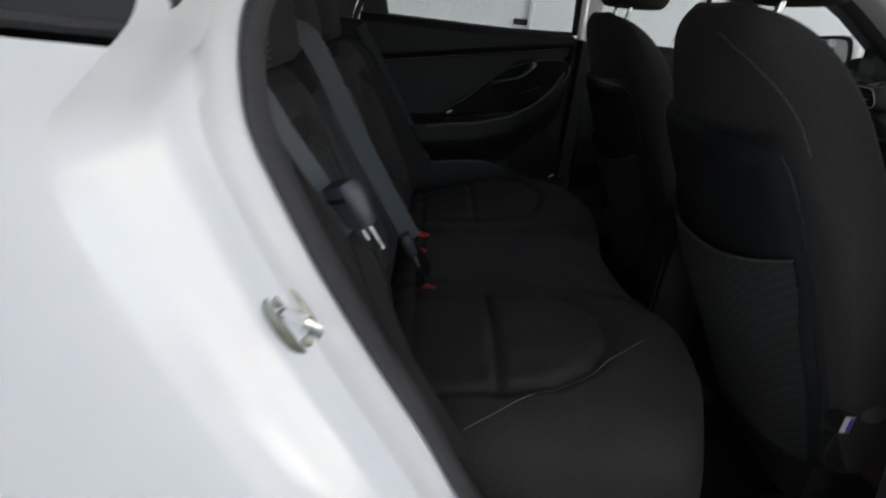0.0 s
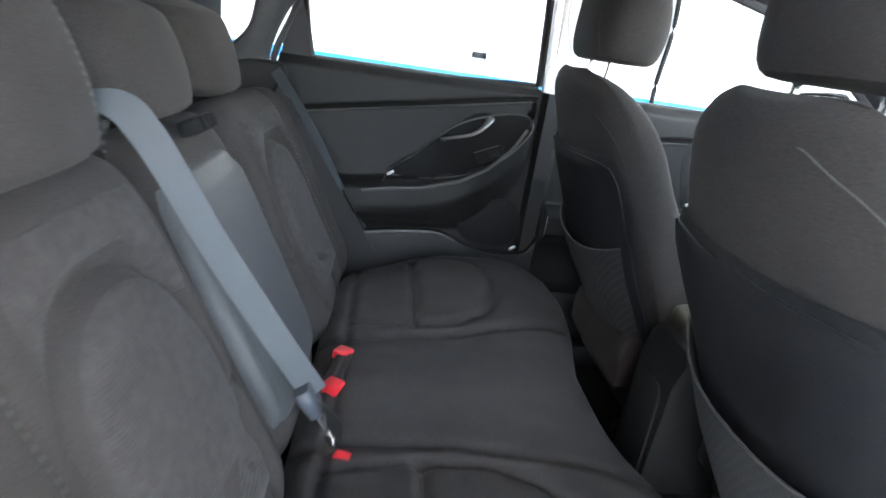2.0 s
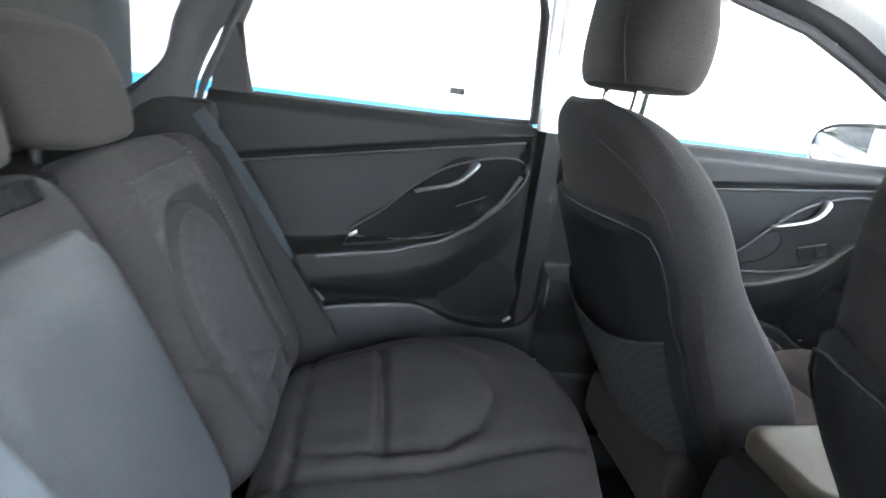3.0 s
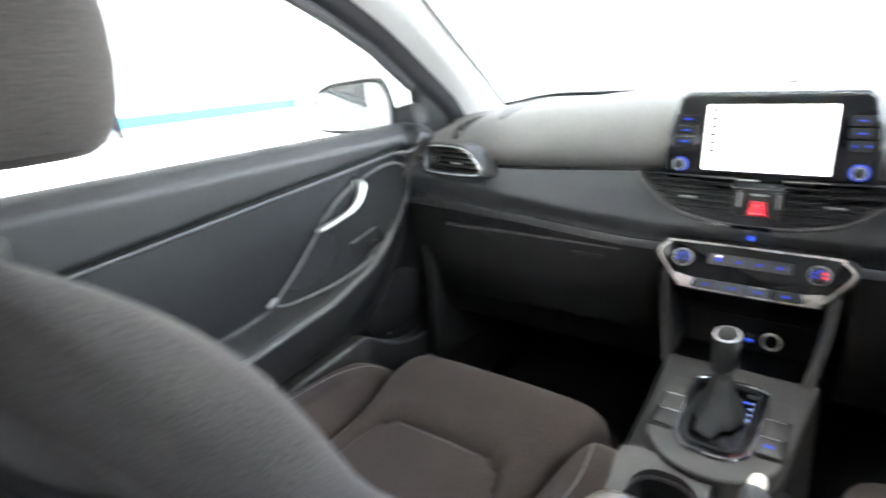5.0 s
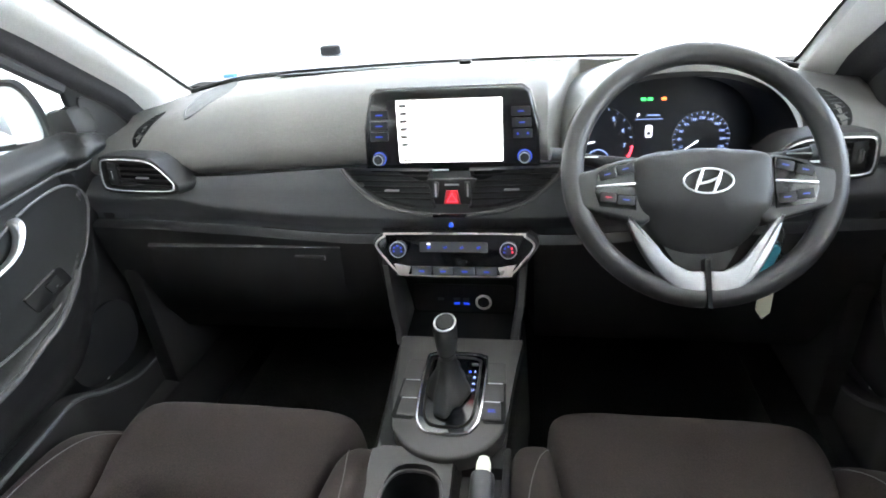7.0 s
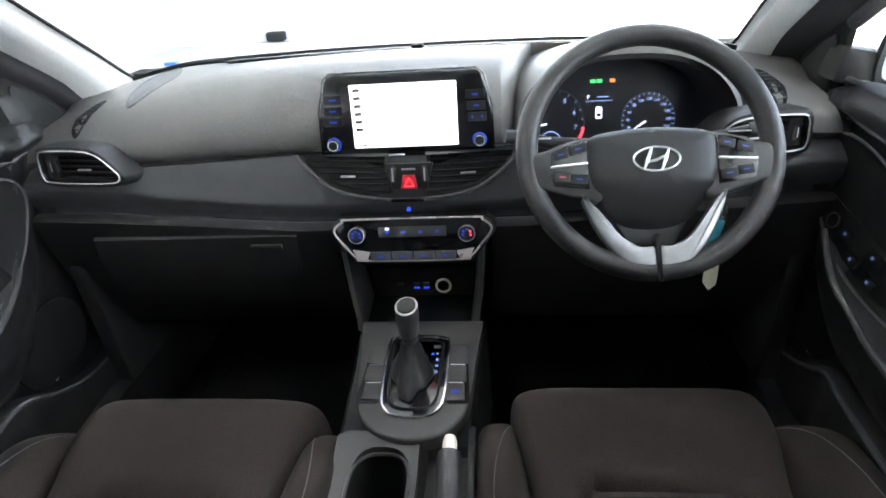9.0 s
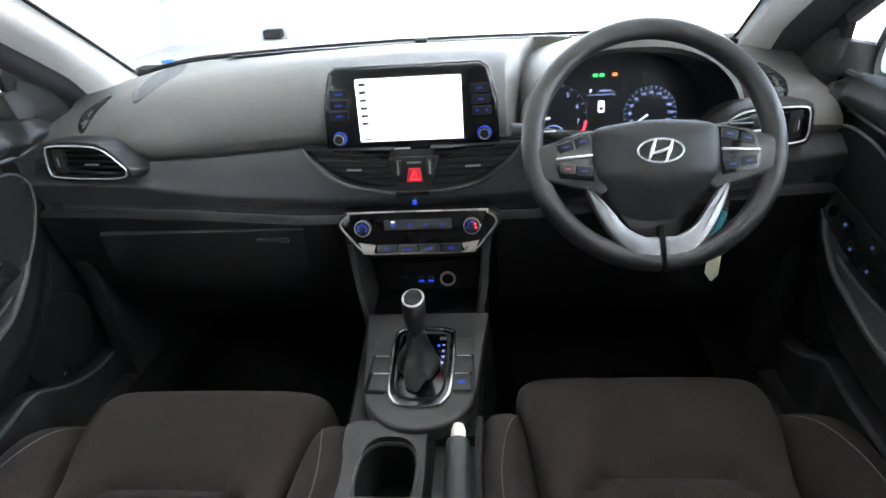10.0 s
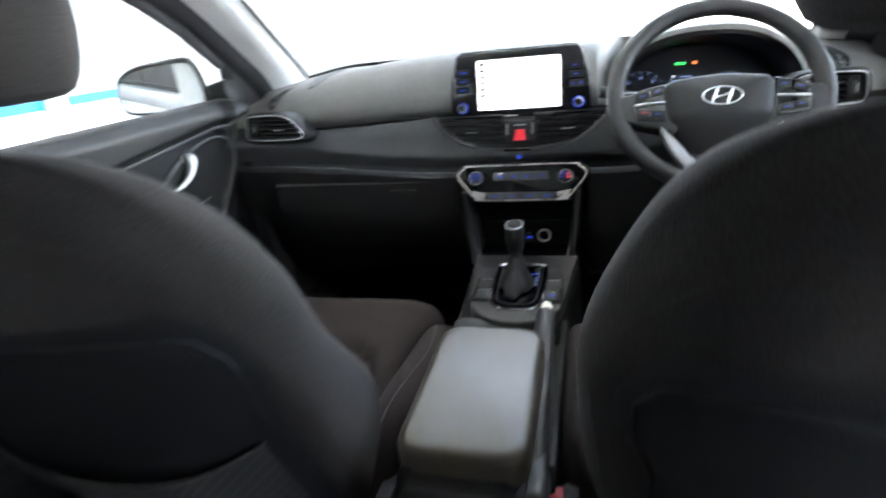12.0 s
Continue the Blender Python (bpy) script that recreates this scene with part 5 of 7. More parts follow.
belt_l = thing("seat_belt", "grey-blue rear seat belt beside the far door", "seat belt", (-0.63, -1.5, 0.6), "rear seat belts")
pl_ = spline([(-0.60, -1.63, 0.955), (-0.625, -1.575, 0.87), (-0.64, -1.515, 0.77), (-0.645, -1.455, 0.66)], 6)
part("webbing", ribbon(pl_, [(0.006, 0.012, 0.009)] * len(pl_)), BELT, belt_l, "grey-blue woven webbing")
part("webbing_tail", ribbon([v + Vector((-0.006, 0, -0.01)) for v in pl_[-4:]] + [Vector((-0.64, -1.42, 0.60))], [(0.01, 0.012, 0.010)] * 5), PLASTIC, belt_l)


def buckle(x, y, z, yaw, tilt, label):
    b = thing("belt_buckle", label, "belt buckle", (x, y, z), "rear belt buckles")
    m = Matrix.Translation((x, y, z)) @ pose(0, 0, 0, tilt, 0, yaw)
    part("case", box(-0.017, 0.017, -0.011, 0.011, -0.05, 0.0, 0.005, 2, m), PLASTIC, b, "black plastic buckle case")
    part("release_button", box(-0.015, 0.015, -0.009, 0.009, -0.003, 0.009, 0.003, 2, m), RED, b, "red release button")


buckle(0.193, -1.352, 0.484, 70, 0, "black buckle with a red button sunk in the bench")
twin = thing("belt_buckle", "black double-ended buckle with two red buttons", "belt buckle", (-0.035, -1.385, 0.47), "rear belt buckles")
TB = Matrix.Translation((-0.034, -1.383, 0.485)) @ pose(0, 0, 0, 0, -2, -7)
part("case", box(-0.058, 0.058, -0.017, 0.017, -0.020, 0.012, 0.008, 3, TB), PLASTIC, twin, "black plastic double case")
part("case_label", box(-0.03, 0.03, -0.003, 0.003, 0.012, 0.0126, 0, 1, TB), DARKTRIM, twin, smooth=False)
for s in (-1, 1):
    part("release_button", box(-0.016, 0.016, -0.016, 0.016, -0.012, 0.016, 0.005, 2, TB @ Matrix.Translation((s * 0.058, 0.004 * s, 0)) @ pose(0, 0, 0, 0, 0, -20)), RED, twin, "red release button")

# ---- dashboard ----
dash = thing("dashboard", "dark grey soft-touch dashboard with chrome-edged vents", "dashboard", (0, 0.1, 0.6))


def crest_z(x):
    return 1.056 - 0.15 * x * x


def cowl(x):
    return 0.385 - 0.30 * x * x


def end_drop(x):
    return sm(0.48, 0.72, abs(x))


XS = [-0.705 + 1.41 * i / 70 for i in range(71)]


def pad_profile(x):
    e = end_drop(x)
    cz, cy = crest_z(x) - 0.008 * e, cowl(x)
    zc = 0.911 + 0.014 * sm(0.5, 0.1, abs(x))
    h = cz - zc
    return [(cy, 1.024 - 0.03 * e), (cy - 0.02, 1.028 - 0.03 * e), (0.5 * cy + 0.06, 0.5 * (cz + 1.03) - 0.01 * e), (0.14, cz + 0.0015), (0.108, cz - 0.003), (0.078, zc + 0.885 * h), (0.05, zc + 0.74 * h), (0.026, zc + 0.56 * h), (0.009, zc + 0.36 * h), (0.003, zc + 0.18 * h), (0.008, zc + 0.05 * h), (0.016, zc - 0.002), (0.024, zc - 0.004)]


def pad_point(x, y, lift):
    """A point on the upper pad."""
    return Vector((x, y, lerp(pad_profile(x)[::-1][2:], y) + lift))


rows = []
for x in XS:
    c = sm(0.165, 0.222, x) * sm(0.575, 0.54, x)
    rows.append([Vector((x, y + c * max(0.0, 0.225 - y), z)) for y, z in pad_profile(x)])
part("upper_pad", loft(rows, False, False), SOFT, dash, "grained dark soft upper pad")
rows = []
for x in XS:
    zc = 0.909 + 0.014 * sm(0.5, 0.1, abs(x))
    zl = lerp([(-0.7, 0.84), (-0.6, 0.836), (-0.44, 0.826), (-0.2, 0.808), (0.2, 0.808), (0.44, 0.826), (0.7, 0.84)], x)
    zt = lerp([(-0.7, 0.885), (-0.52, 0.878), (-0.436, 0.862), (-0.29, 0.847), (-0.13, 0.84), (0.13, 0.84), (0.29, 0.847), (0.436, 0.862), (0.7, 0.885)], x)
    prof = [(0.02, zc), (0.002, zc - 0.001), (-0.004, zc - 0.005), (-0.016, 0.5 * (zc + zt)), (-0.027, zt + 0.004), (-0.030, zt - 0.001), (-0.0305, zt - 0.006), (-0.027, 0.5 * (zt + zl)), (-0.021, zl + 0.008), (-0.019, zl + 0.002), (-0.02, zl - 0.006)]
    c = sm(0.185, 0.205, x) * sm(0.565, 0.545, x)
    prof = [(y, z - c * max(0.0, z - 0.872) * 0.9) for y, z in prof]
    rows.append([Vector((x, y, z)) for y, z in prof])
part("trim_panel", loft(rows, False, False), DASHTRIM, dash, "satin dark grey trim panel")
rows = []
for x in XS:
    zl = lerp([(-0.7, 0.838), (-0.6, 0.834), (-0.44, 0.824), (-0.2, 0.806), (0.2, 0.806), (0.44, 0.824), (0.7, 0.838)], x)
    prof = [(-0.02, zl - 0.006), (-0.036, zl - 0.008), (-0.042, zl - 0.014), (-0.036, zl - 0.06), (-0.015, zl - 0.14), (0.02, 0.60), (0.07, 0.52), (0.2, 0.45), (0.5, 0.43)]
    c = sm(0.13, 0.12, abs(x))
    prof = [(y + 0.11 * c * sm(0.775, 0.74, z), z) for y, z in prof]
    rows.append([Vector((x, y, z)) for y, z in prof])
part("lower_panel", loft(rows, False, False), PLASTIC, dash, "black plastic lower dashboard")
part("shadow_gap", tube([Vector((x, 0.004, 0.9105 + 0.014 * sm(0.5, 0.1, abs(x)))) for x in XS[10:-10]], 0.0035, n=5), DARKBLK, dash)
part("glovebox_lid", loft([[Vector((x, y, z)) for y, z in ((-0.036, 0.790), (-0.0435, 0.783), (-0.042, 0.72), (-0.012, 0.62), (0.0, 0.61))] for x in (-0.60, -0.59, -0.4, -0.22, -0.21)], False, False), PLASTIC, dash, "black glovebox lid")
part("glovebox_latch", box(-0.30, -0.24, -0.047, -0.040, 0.757, 0.768, 0.003), PLASTIC, dash, "glovebox latch")
# speaker grilles and demister vents on top
for s in (-1, 1):
    ring = spline([(s * a, b, 0) for a, b in ((0.523, 0.07), (0.553, 0.15), (0.560, 0.215), (0.545, 0.262), (0.510, 0.275), (0.482, 0.185), (0.490, 0.11))], 5, True)
    mid = sum(ring, Vector()) / len(ring)
    rows = []
    for k, lift in ((0.0, -0.004), (0.0, 0.0012), (0.05, 0.0016), (0.075, 0.0004), (0.3, 0.0006), (0.6, 0.0006), (0.96, 0.0006)):
        rows.append([pad_point(q.x, q.y, lift) for q in [p.lerp(mid, k) for p in ring]])
    part("speaker_grille", loft(rows, True, False), GRILLE, dash, "flush dark mesh speaker grille")
    ring = spline([(s * a, b, 0) for a, b in ((0.610, 0.028), (0.628, 0.045), (0.634, 0.085), (0.622, 0.132), (0.606, 0.138), (0.601, 0.09))], 4, True)
    mid = sum(ring, Vector()) / len(ring)
    rows = [[pad_point(q.x, q.y, lift) for q in [p.lerp(mid, k) for p in ring]] for k, lift in ((0.0, -0.004), (0.0, 0.0015), (0.08, 0.0015), (0.11, 0.0005), (0.5, 0.0005), (0.96, 0.0005))]
    dv = part("demister_vent", loft(rows, True, False), DARKBLK, dash, "black side demister vent")
    for k in range(7):
        y = 0.042 + k * 0.0135
        part("slat", tube([pad_point(s * 0.606, y - 0.004, 0.0015), pad_point(s * 0.626, y + 0.006, 0.0015)], 0.0011, n=5), DARKTRIM, dv)
part("windscreen_vent", loft([[Vector((x, cowl(x) - 0.012, 1.031)), Vector((x, cowl(x) - 0.05 - 0.012 * math.cos(x * 3), 1.036))] for x in [-0.42 + 0.84 * i / 24 for i in range(25)]], False, False), DARKTRIM, dash, "dark windscreen demister grille")
part("cowl_edge", tube([Vector((x, cowl(x) + 0.004, 1.03 - 0.03 * end_drop(x))) for x in XS[4:-4]], 0.006, n=6), DARKBLK, dash, "black edge under the windscreen")
part("sensor", box(-0.012, 0.012, 0.245, 0.265, 1.046, 1.054, 0.003), DARKBLK, dash, "small black light sensor")

# outer vents
VENT = [(-0.085, 0.004), (-0.083, 0.020), (-0.070, 0.028), (0.0, 0.029), (0.035, 0.022), (0.066, -0.002), (0.075, -0.015), (0.062, -0.025), (0.0, -0.028), (-0.07, -0.027), (-0.084, -0.018)]


def poly(points, n=4):
    return [(a[0] + (b[0] - a[0]) * k / n, a[1] + (b[1] - a[1]) * k / n) for a, b in zip(points, points[1:] + points[:1]) for k in range(n)]


def air_vent(cx, cy, cz, outline, yaw, s, tab=0.0, rim=True, slats=5, label="black slatted air vent with a chrome edge"):
    v = thing("air_vent", label, "air vent", (cx, cy, cz), "dashboard vents")
    out = (smooth2d if rim else poly)([(a * s, b) for a, b in outline][::s], 5)
    m = facing(cx, cy, cz, 8, yaw)
    # hood round the vent
    rings = []
    hood = ((1.16, -0.055), (1.15, -0.01), (1.10, 0.004), (1.04, 0.006), (1.0, 0.001), (0.97, -0.012), (0.9, -0.03))
    if not rim:
        hood = ((1.03, -0.05), (1.03, -0.006), (1.01, 0.0), (0.99, -0.004), (0.97, -0.012), (0.9, -0.03))
    for sc, dz in hood:
        rings.append([m @ Vector((x * sc, y * (sc if sc <= 1 else 1 + (sc - 1) * 2.1), dz)) for x, y in out])
    part("housing", loft(rings, True, False), PLASTIC, v, "black plastic vent housing")
    part("backing", plate([(x * 0.95, y * 0.95) for x, y in out], 0.002, m @ Matrix.Translation((0, 0, -0.022))), DARKBLK, v)
    if rim:
        part("chrome_edge", tube([m @ Vector((x * 1.005, y * 1.01, 0.007)) for x, y in out], 0.0014, True, 6), EDGE, v, "thin chrome edge")
    for k in range(slats):
        y = -0.0195 + 0.041 * k / (slats - 1)
        inside = []
        for i in range(len(out)):
            a, b = out[i], out[(i + 1) % len(out)]
            if (a[1] - y) * (b[1] - y) <= 0 and a[1] != b[1]:
                inside.append(a[0] + (b[0] - a[0]) * (y - a[1]) / (b[1] - a[1]))
        if len(inside) >= 2:
            lo, hi = min(inside), max(inside)
            part("slat", box(lo * 0.98, hi * 0.98, -0.0018, 0.0018, -0.016, -0.003, 0.001, 1, m @ Matrix.Translation((0, y, 0)) @ pose(0, 0, 0, -12, 0, 0)), PLASTIC, v)
    part("adjuster", box(-0.013, 0.013, -0.0015, 0.0015, 0.0, 0.006, 0.001, 2, m @ Matrix.Translation((tab, -0.005, -0.004))), SATIN, v, "silver adjuster tab")
    if rim:
        wheel = part("thumbwheel_panel", box(-0.012, 0.012, -0.022, 0.022, -0.01, 0.0, 0.004, 2, m @ Matrix.Translation((-0.068 * s, 0, 0))), PLASTIC, v, "black thumbwheel panel")
        tw = part("thumbwheel", box(-0.0045, 0.0045, -0.012, 0.012, 0.0, 0.003, 0.0015, 1, m @ Matrix.Translation((-0.068 * s, 0, 0))), DARKTRIM, wheel)
        part("wheel_mark", box(0.0022, 0.0036, -0.008, 0.007, 0.003, 0.0036, 0, 1, m @ Matrix.Translation((-0.068 * s, 0, 0))), SATIN, tw)
    return v


air_vent(-0.573, -0.030, 0.923, VENT, -8, 1)
air_vent(0.551, -0.030, 0.934, VENT, 8, -1)
CV = [(-0.084, 0.029), (0.068, 0.029), (0.066, 0.02), (0.072, -0.034), (0.04, -0.034), (0.01, -0.029), (-0.02, -0.020), (-0.048, -0.004), (-0.07, 0.014)]
air_vent(-0.103, -0.028, 0.893, CV, -4, 1, 0.0, False, 5, "black slatted centre air vent")
air_vent(0.103, -0.028, 0.893, CV, 4, -1, 0.0, False, 5, "black slatted centre air vent")
part("vent_surround", tube(spline([(-0.19, -0.022, 0.926), (-0.165, -0.032, 0.898), (-0.12, -0.044, 0.868), (-0.06, -0.05, 0.855), (0, -0.052, 0.852), (0.06, -0.05, 0.855), (0.12, -0.044, 0.868), (0.165, -0.032, 0.898), (0.19, -0.022, 0.926)], 5), 0.0035, n=6), TRIM, dash, "curved grey edge below the centre vents")

# hazard panel between the vents
haz = thing("hazard_panel", "black switch panel with a red hazard button", "switch panel", (0, -0.03, 0.88))
HM = facing(0.004, -0.034, 0.889, 12)
part("panel", plate([(-0.042, 0.021), (-0.03, -0.022), (0.03, -0.022), (0.042, 0.021)], 0.006, HM, 0.002), PLASTIC, haz)
for s in (-1, 1):
    part("vent_wheel", box(-0.005, 0.005, -0.014, 0.014, 0.004, 0.010, 0.003, 2, HM @ Matrix.Translation((s * 0.027, 0.003, 0)) @ pose(0, 0, 0, 0, 0, s * 6)), DARKTRIM, haz, "ridged vent wheel")
    part("wheel_edge", box(-0.0015, 0.0015, -0.011, 0.011, 0.010, 0.0108, 0, 1, HM @ Matrix.Translation((s * 0.027, 0.003, 0))), SATIN, haz)
part("hazard_button", plate([(-0.0145, -0.0215), (0.0145, -0.0215), (0.010, 0.002), (-0.010, 0.002)], 0.009, HM, 0.002), RED, haz, "red hazard light button")
tri = [(-0.008, -0.017), (0.008, -0.017), (0.0, -0.003)]
part("triangle_mark", tube([HM @ Vector((a, b, 0.0095)) for a, b in tri], 0.0012, True, 4), HAZARD, haz, "glowing red triangle")
part("panel_mark", box(-0.012, 0.012, 0.010, 0.013, 0.0058, 0.0064, 0, 1, HM), SATIN, haz)

# ---- touch screen ----
tab = thing("touch_screen", "black touch screen unit showing a bright white page", "touch screen", (0, 0.0, 0.93))
TM = facing(0.0, 0.004, 0.985, 7)
body = [(-0.150, -0.066), (-0.147, 0.0), (-0.131, 0.058), (-0.120, 0.066), (0.120, 0.066), (0.131, 0.058), (0.147, 0.0), (0.150, -0.066), (0.138, -0.072), (-0.138, -0.072)]
part("case", plate(body, 0.026, TM @ Matrix.Translation((0, 0, -0.022)), 0.004, 3), GLOSS, tab, "gloss black screen case")
part("case_edge", tube([TM @ Vector((a * 1.003, b * 1.01, -0.004)) for a, b in body[1:7]], 0.003, n=6), TRIM, tab, "grey upper edge")
part("display", plate(rounded(0.177, 0.104, 0.002, 2), 0.0006, TM @ Matrix.Translation((0.0, -0.003, 0.0045))), SCREEN, tab, "glowing white display", smooth=False)
for k in range(6):
    part("menu_mark", box(-0.006, 0.006, -0.0028, 0.0028, 0, 0.0005, 0, 1, TM @ Matrix.Translation((-0.077, 0.040 - k * 0.0128, 0.0052))), MARK, tab, smooth=False)
part("menu_mark", box(-0.008, 0.008, -0.0016, 0.0016, 0, 0.0004, 0, 1, TM @ Matrix.Translation((-0.074, -0.051, 0.0052))), MARK, tab, smooth=False)
part("title_mark", tube([TM @ Vector(p) for p in ((-0.012, 0.044, 0.0053), (-0.012, 0.0405, 0.0053), (0.014, 0.0405, 0.0053), (0.014, 0.044, 0.0053))], 0.0008, n=4), MARK, tab)
for s in (-1, 1):
    for k in range(3):
        z = 0.026 - k * 0.018
        bt = part("side_button", box(-0.0155, 0.0155, -0.0075, 0.0075, 0, 0.003, 0.001, 1, TM @ Matrix.Translation((s * (0.118 + 0.0015 * k), z, 0.003))), PLASTIC, tab, "black menu button")
        if s < 0 or k < 2:
            part("button_light", box(-0.006 if s < 0 else -0.0045, 0.006 if s < 0 else 0.0045, -0.0011, 0.0011, 0.003, 0.0034, 0, 1, TM @ Matrix.Translation((s * (0.118 + 0.0015 * k), z, 0.003))), BLUE, bt, smooth=False)
        else:
            for q in (-1, 1):
                part("button_light", box(-0.0015, 0.0015, -0.0018, 0.0018, 0.003, 0.0034, 0, 1, TM @ Matrix.Translation((s * 0.121 + q * 0.008, z, 0.003))), BLUE, bt, smooth=False)
    kx = s * 0.124
    kn = part("rotary_knob", plate(rounded(0.021, 0.021, 0.0104, 6), 0.012, TM @ Matrix.Translation((kx, -0.048, 0.003)), 0.002), PLASTIC, tab, "black rotary knob")
    part("knob_ring", tube([TM @ Vector((kx + 0.0082 * math.cos(a), -0.048 + 0.0082 * math.sin(a), 0.0152)) for a in [k * math.tau / 24 for k in range(24)]], 0.0008, True, 6), EDGE, kn, "chrome ring")
    part("knob_glow", tube([TM @ Vector((kx + 0.0112 * math.cos(a), -0.048 + 0.0112 * math.sin(a), 0.0042)) for a in [k * math.tau / 24 for k in range(24)]], 0.0008, True, 6), BLUE, kn, "blue backlit ring")
# sheen on the lower edge of the case, put in as two satin strips
for bx in (-0.02, 0.055):
    part("case_sheen_strip", box(bx - 0.016, bx + 0.016, -0.0705, -0.0675, 0.0, 0.006, 0.001, 1, TM), SATIN, tab, "small satin strip for the sheen under the screen")

# ---- climate panel ----
clim = thing("climate_panel", "climate control panel with chrome edge and blue lights", "control panel", (0, -0.05, 0.78))
KM = facing(0.004, -0.066, 0.785, 14)
hexa = [(-0.134, 0.016), (-0.118, 0.034), (-0.10, 0.038), (0.10, 0.038), (0.118, 0.034), (0.134, 0.016), (0.115, -0.014), (0.098, -0.034), (0.08, -0.04), (-0.08, -0.04), (-0.098, -0.034), (-0.115, -0.014)]
hx = [(a * 1.02, b * 0.95) for a, b in smooth2d(hexa, 5)]
part("housing", plate([(a * 1.06, b * 1.12) for a, b in hx], 0.05, KM @ Matrix.Translation((0, 0, -0.052)), 0.006, 3), PLASTIC, clim, "black plastic surround")
part("face", plate(hx, 0.006, KM @ Matrix.Translation((0, 0, -0.004)), 0.001), GLOSS, clim, "gloss black face")
part("chrome_edge", tube([KM @ Vector((a, b, 0.002)) for a, b in hx], 0.0019, True, 8), COPPER, clim, "warm satin chrome edge")
for s in (-1, 1):
    kx = s * 0.0945
    kn = part("rotary_knob", plate(rounded(0.027, 0.027, 0.0134, 6), 0.016, KM @ Matrix.Translation((kx, 0.011, 0.002)), 0.002), PLASTIC, clim, "black rotary knob")
    part("knob_ring", tube([KM @ Vector((kx + 0.0134 * math.cos(a), 0.011 + 0.0134 * math.sin(a), 0.0165)) for a in [k * math.tau / 28 for k in range(28)]], 0.0012, True, 6), EDGE, kn, "chrome ring")
    part("knob_light", plate(rounded(0.016, 0.016, 0.0079, 5), 0.0006, KM @ Matrix.Translation((kx, 0.011, 0.018))), DIAL, kn)
    for q in range(5):
        a = radians(200 - q * 55)
        part("knob_mark", box(-0.0015, 0.0015, -0.0015, 0.0015, 0, 0.0005, 0, 1, KM @ Matrix.Translation((kx + 0.0072 * math.cos(a), 0.011 + 0.0072 * math.sin(a), 0.0186))), HAZARD if s > 0 and q > 2 else BLUE, kn, smooth=False)
    part("silver_corner", plate([(s * 0.098, -0.035), (s * 0.082, -0.0395), (s * 0.076, -0.0225), (s * 0.106, -0.0175)][::-s], 0.004, KM @ Matrix.Translation((0, 0, 0.002)), 0.001), COPPER, clim, "satin silver corner piece")
part("display", plate(rounded(0.118, 0.018, 0.002, 2), 0.0012, KM @ Matrix.Translation((0, 0.013, 0.002))), TRIM, clim, "grey mode button row")
for k in range(4):
    x = -0.043 + k * 0.0287
    part("mode_light", box(-0.003, 0.003, -0.0018, 0.0018, 0, 0.0005, 0, 1, KM @ Matrix.Translation((x, 0.0125, 0.0034)) @ pose(0, 0, 0, 0, 0, 25)), BLUE, clim, smooth=False)
    bt = part("lower_button", box(-0.0182, 0.0182, -0.0078, 0.0078, 0, 0.004, 0.001, 1, KM @ Matrix.Translation((-0.0565 + k * 0.0377, -0.0295, 0.002))), TRIM, clim, "grey lower button")
    part("button_light", box(-0.0045, 0.0045, -0.0012, 0.0012, 0.004, 0.0046, 0, 1, KM @ Matrix.Translation((-0.0565 + k * 0.0377, -0.0295, 0.002))), BLUE, bt, smooth=False)
part("mode_lamp", box(-0.003, 0.003, -0.0012, 0.0012, 0, 0.0006, 0, 1, KM @ Matrix.Translation((-0.043, 0.0185, 0.0034))), WHITE, clim, smooth=False)
lone("indicator_light", plate(rounded(0.008, 0.008, 0.0039), 0.003, facing(0.002, -0.060, 0.838, 12)), BLUE, "small round blue indicator light", "indicator")
lone("indicator_strip", box(-0.03, 0.028, -0.0565, -0.05, 0.849, 0.855, 0.002), GLOSS, "gloss black strip above the blue light", "panel")

# ---- centre console ----
cons = thing("centre_console", "dark grey centre console with gear selector and cup holder", "console", (0, -0.3, 0.3))
# storage bin in the lower stack
rows = []
for z, y in ((0.735, -0.04), (0.71, 0.0), (0.67, 0.045), (0.61, 0.05), (0.592, 0.04), (0.588, 0.0), (0.588, -0.06)):
    rows.append([Vector((x, y if abs(x) < 0.115 else -0.055, z)) for x in (-0.118, -0.116, -0.112, 0, 0.112, 0.116, 0.118)])
part("storage_bin", loft(rows, False, False), DARKBLK, cons, "black open storage bin")
for s in (-1, 1):
    part("stack_pillar", loft([[Vector((s * (0.113 - dx), y, z)), Vector((s * (0.117 - dx), y - 0.005, z)), Vector((s * (0.127 - dx), y - 0.004, z)), Vector((s * (0.130 - dx), y + 0.01, z)), Vector((s * (0.130 - dx), 0.03, z)), Vector((s * (0.118 - dx), 0.03, z))] for z, y, dx in ((0.760, -0.058, 0.0), (0.72, -0.060, 0.002), (0.67, -0.066, 0.006), (0.63, -0.074, 0.013), (0.605, -0.085, 0.016))]), CONSTRIM, cons, "grey side of the centre stack")
part("socket_panel", plate(rounded(0.20, 0.06, 0.01), 0.004, facing(0, 0.036, 0.632, 5)), PLASTIC, cons)
soc = part("power_socket", tube([facing(0.041, 0.026, 0.628, 5) @ Vector((0.014 * math.cos(a), 0.014 * math.sin(a), 0)) for a in [k * math.tau / 24 for k in range(24)]], 0.0025, True, 6), COPPER, cons, "round power socket with metal ring")
part("socket_cap", plate(rounded(0.024, 0.024, 0.0119), 0.004, facing(0.041, 0.030, 0.628, 5)), PLASTIC, soc)
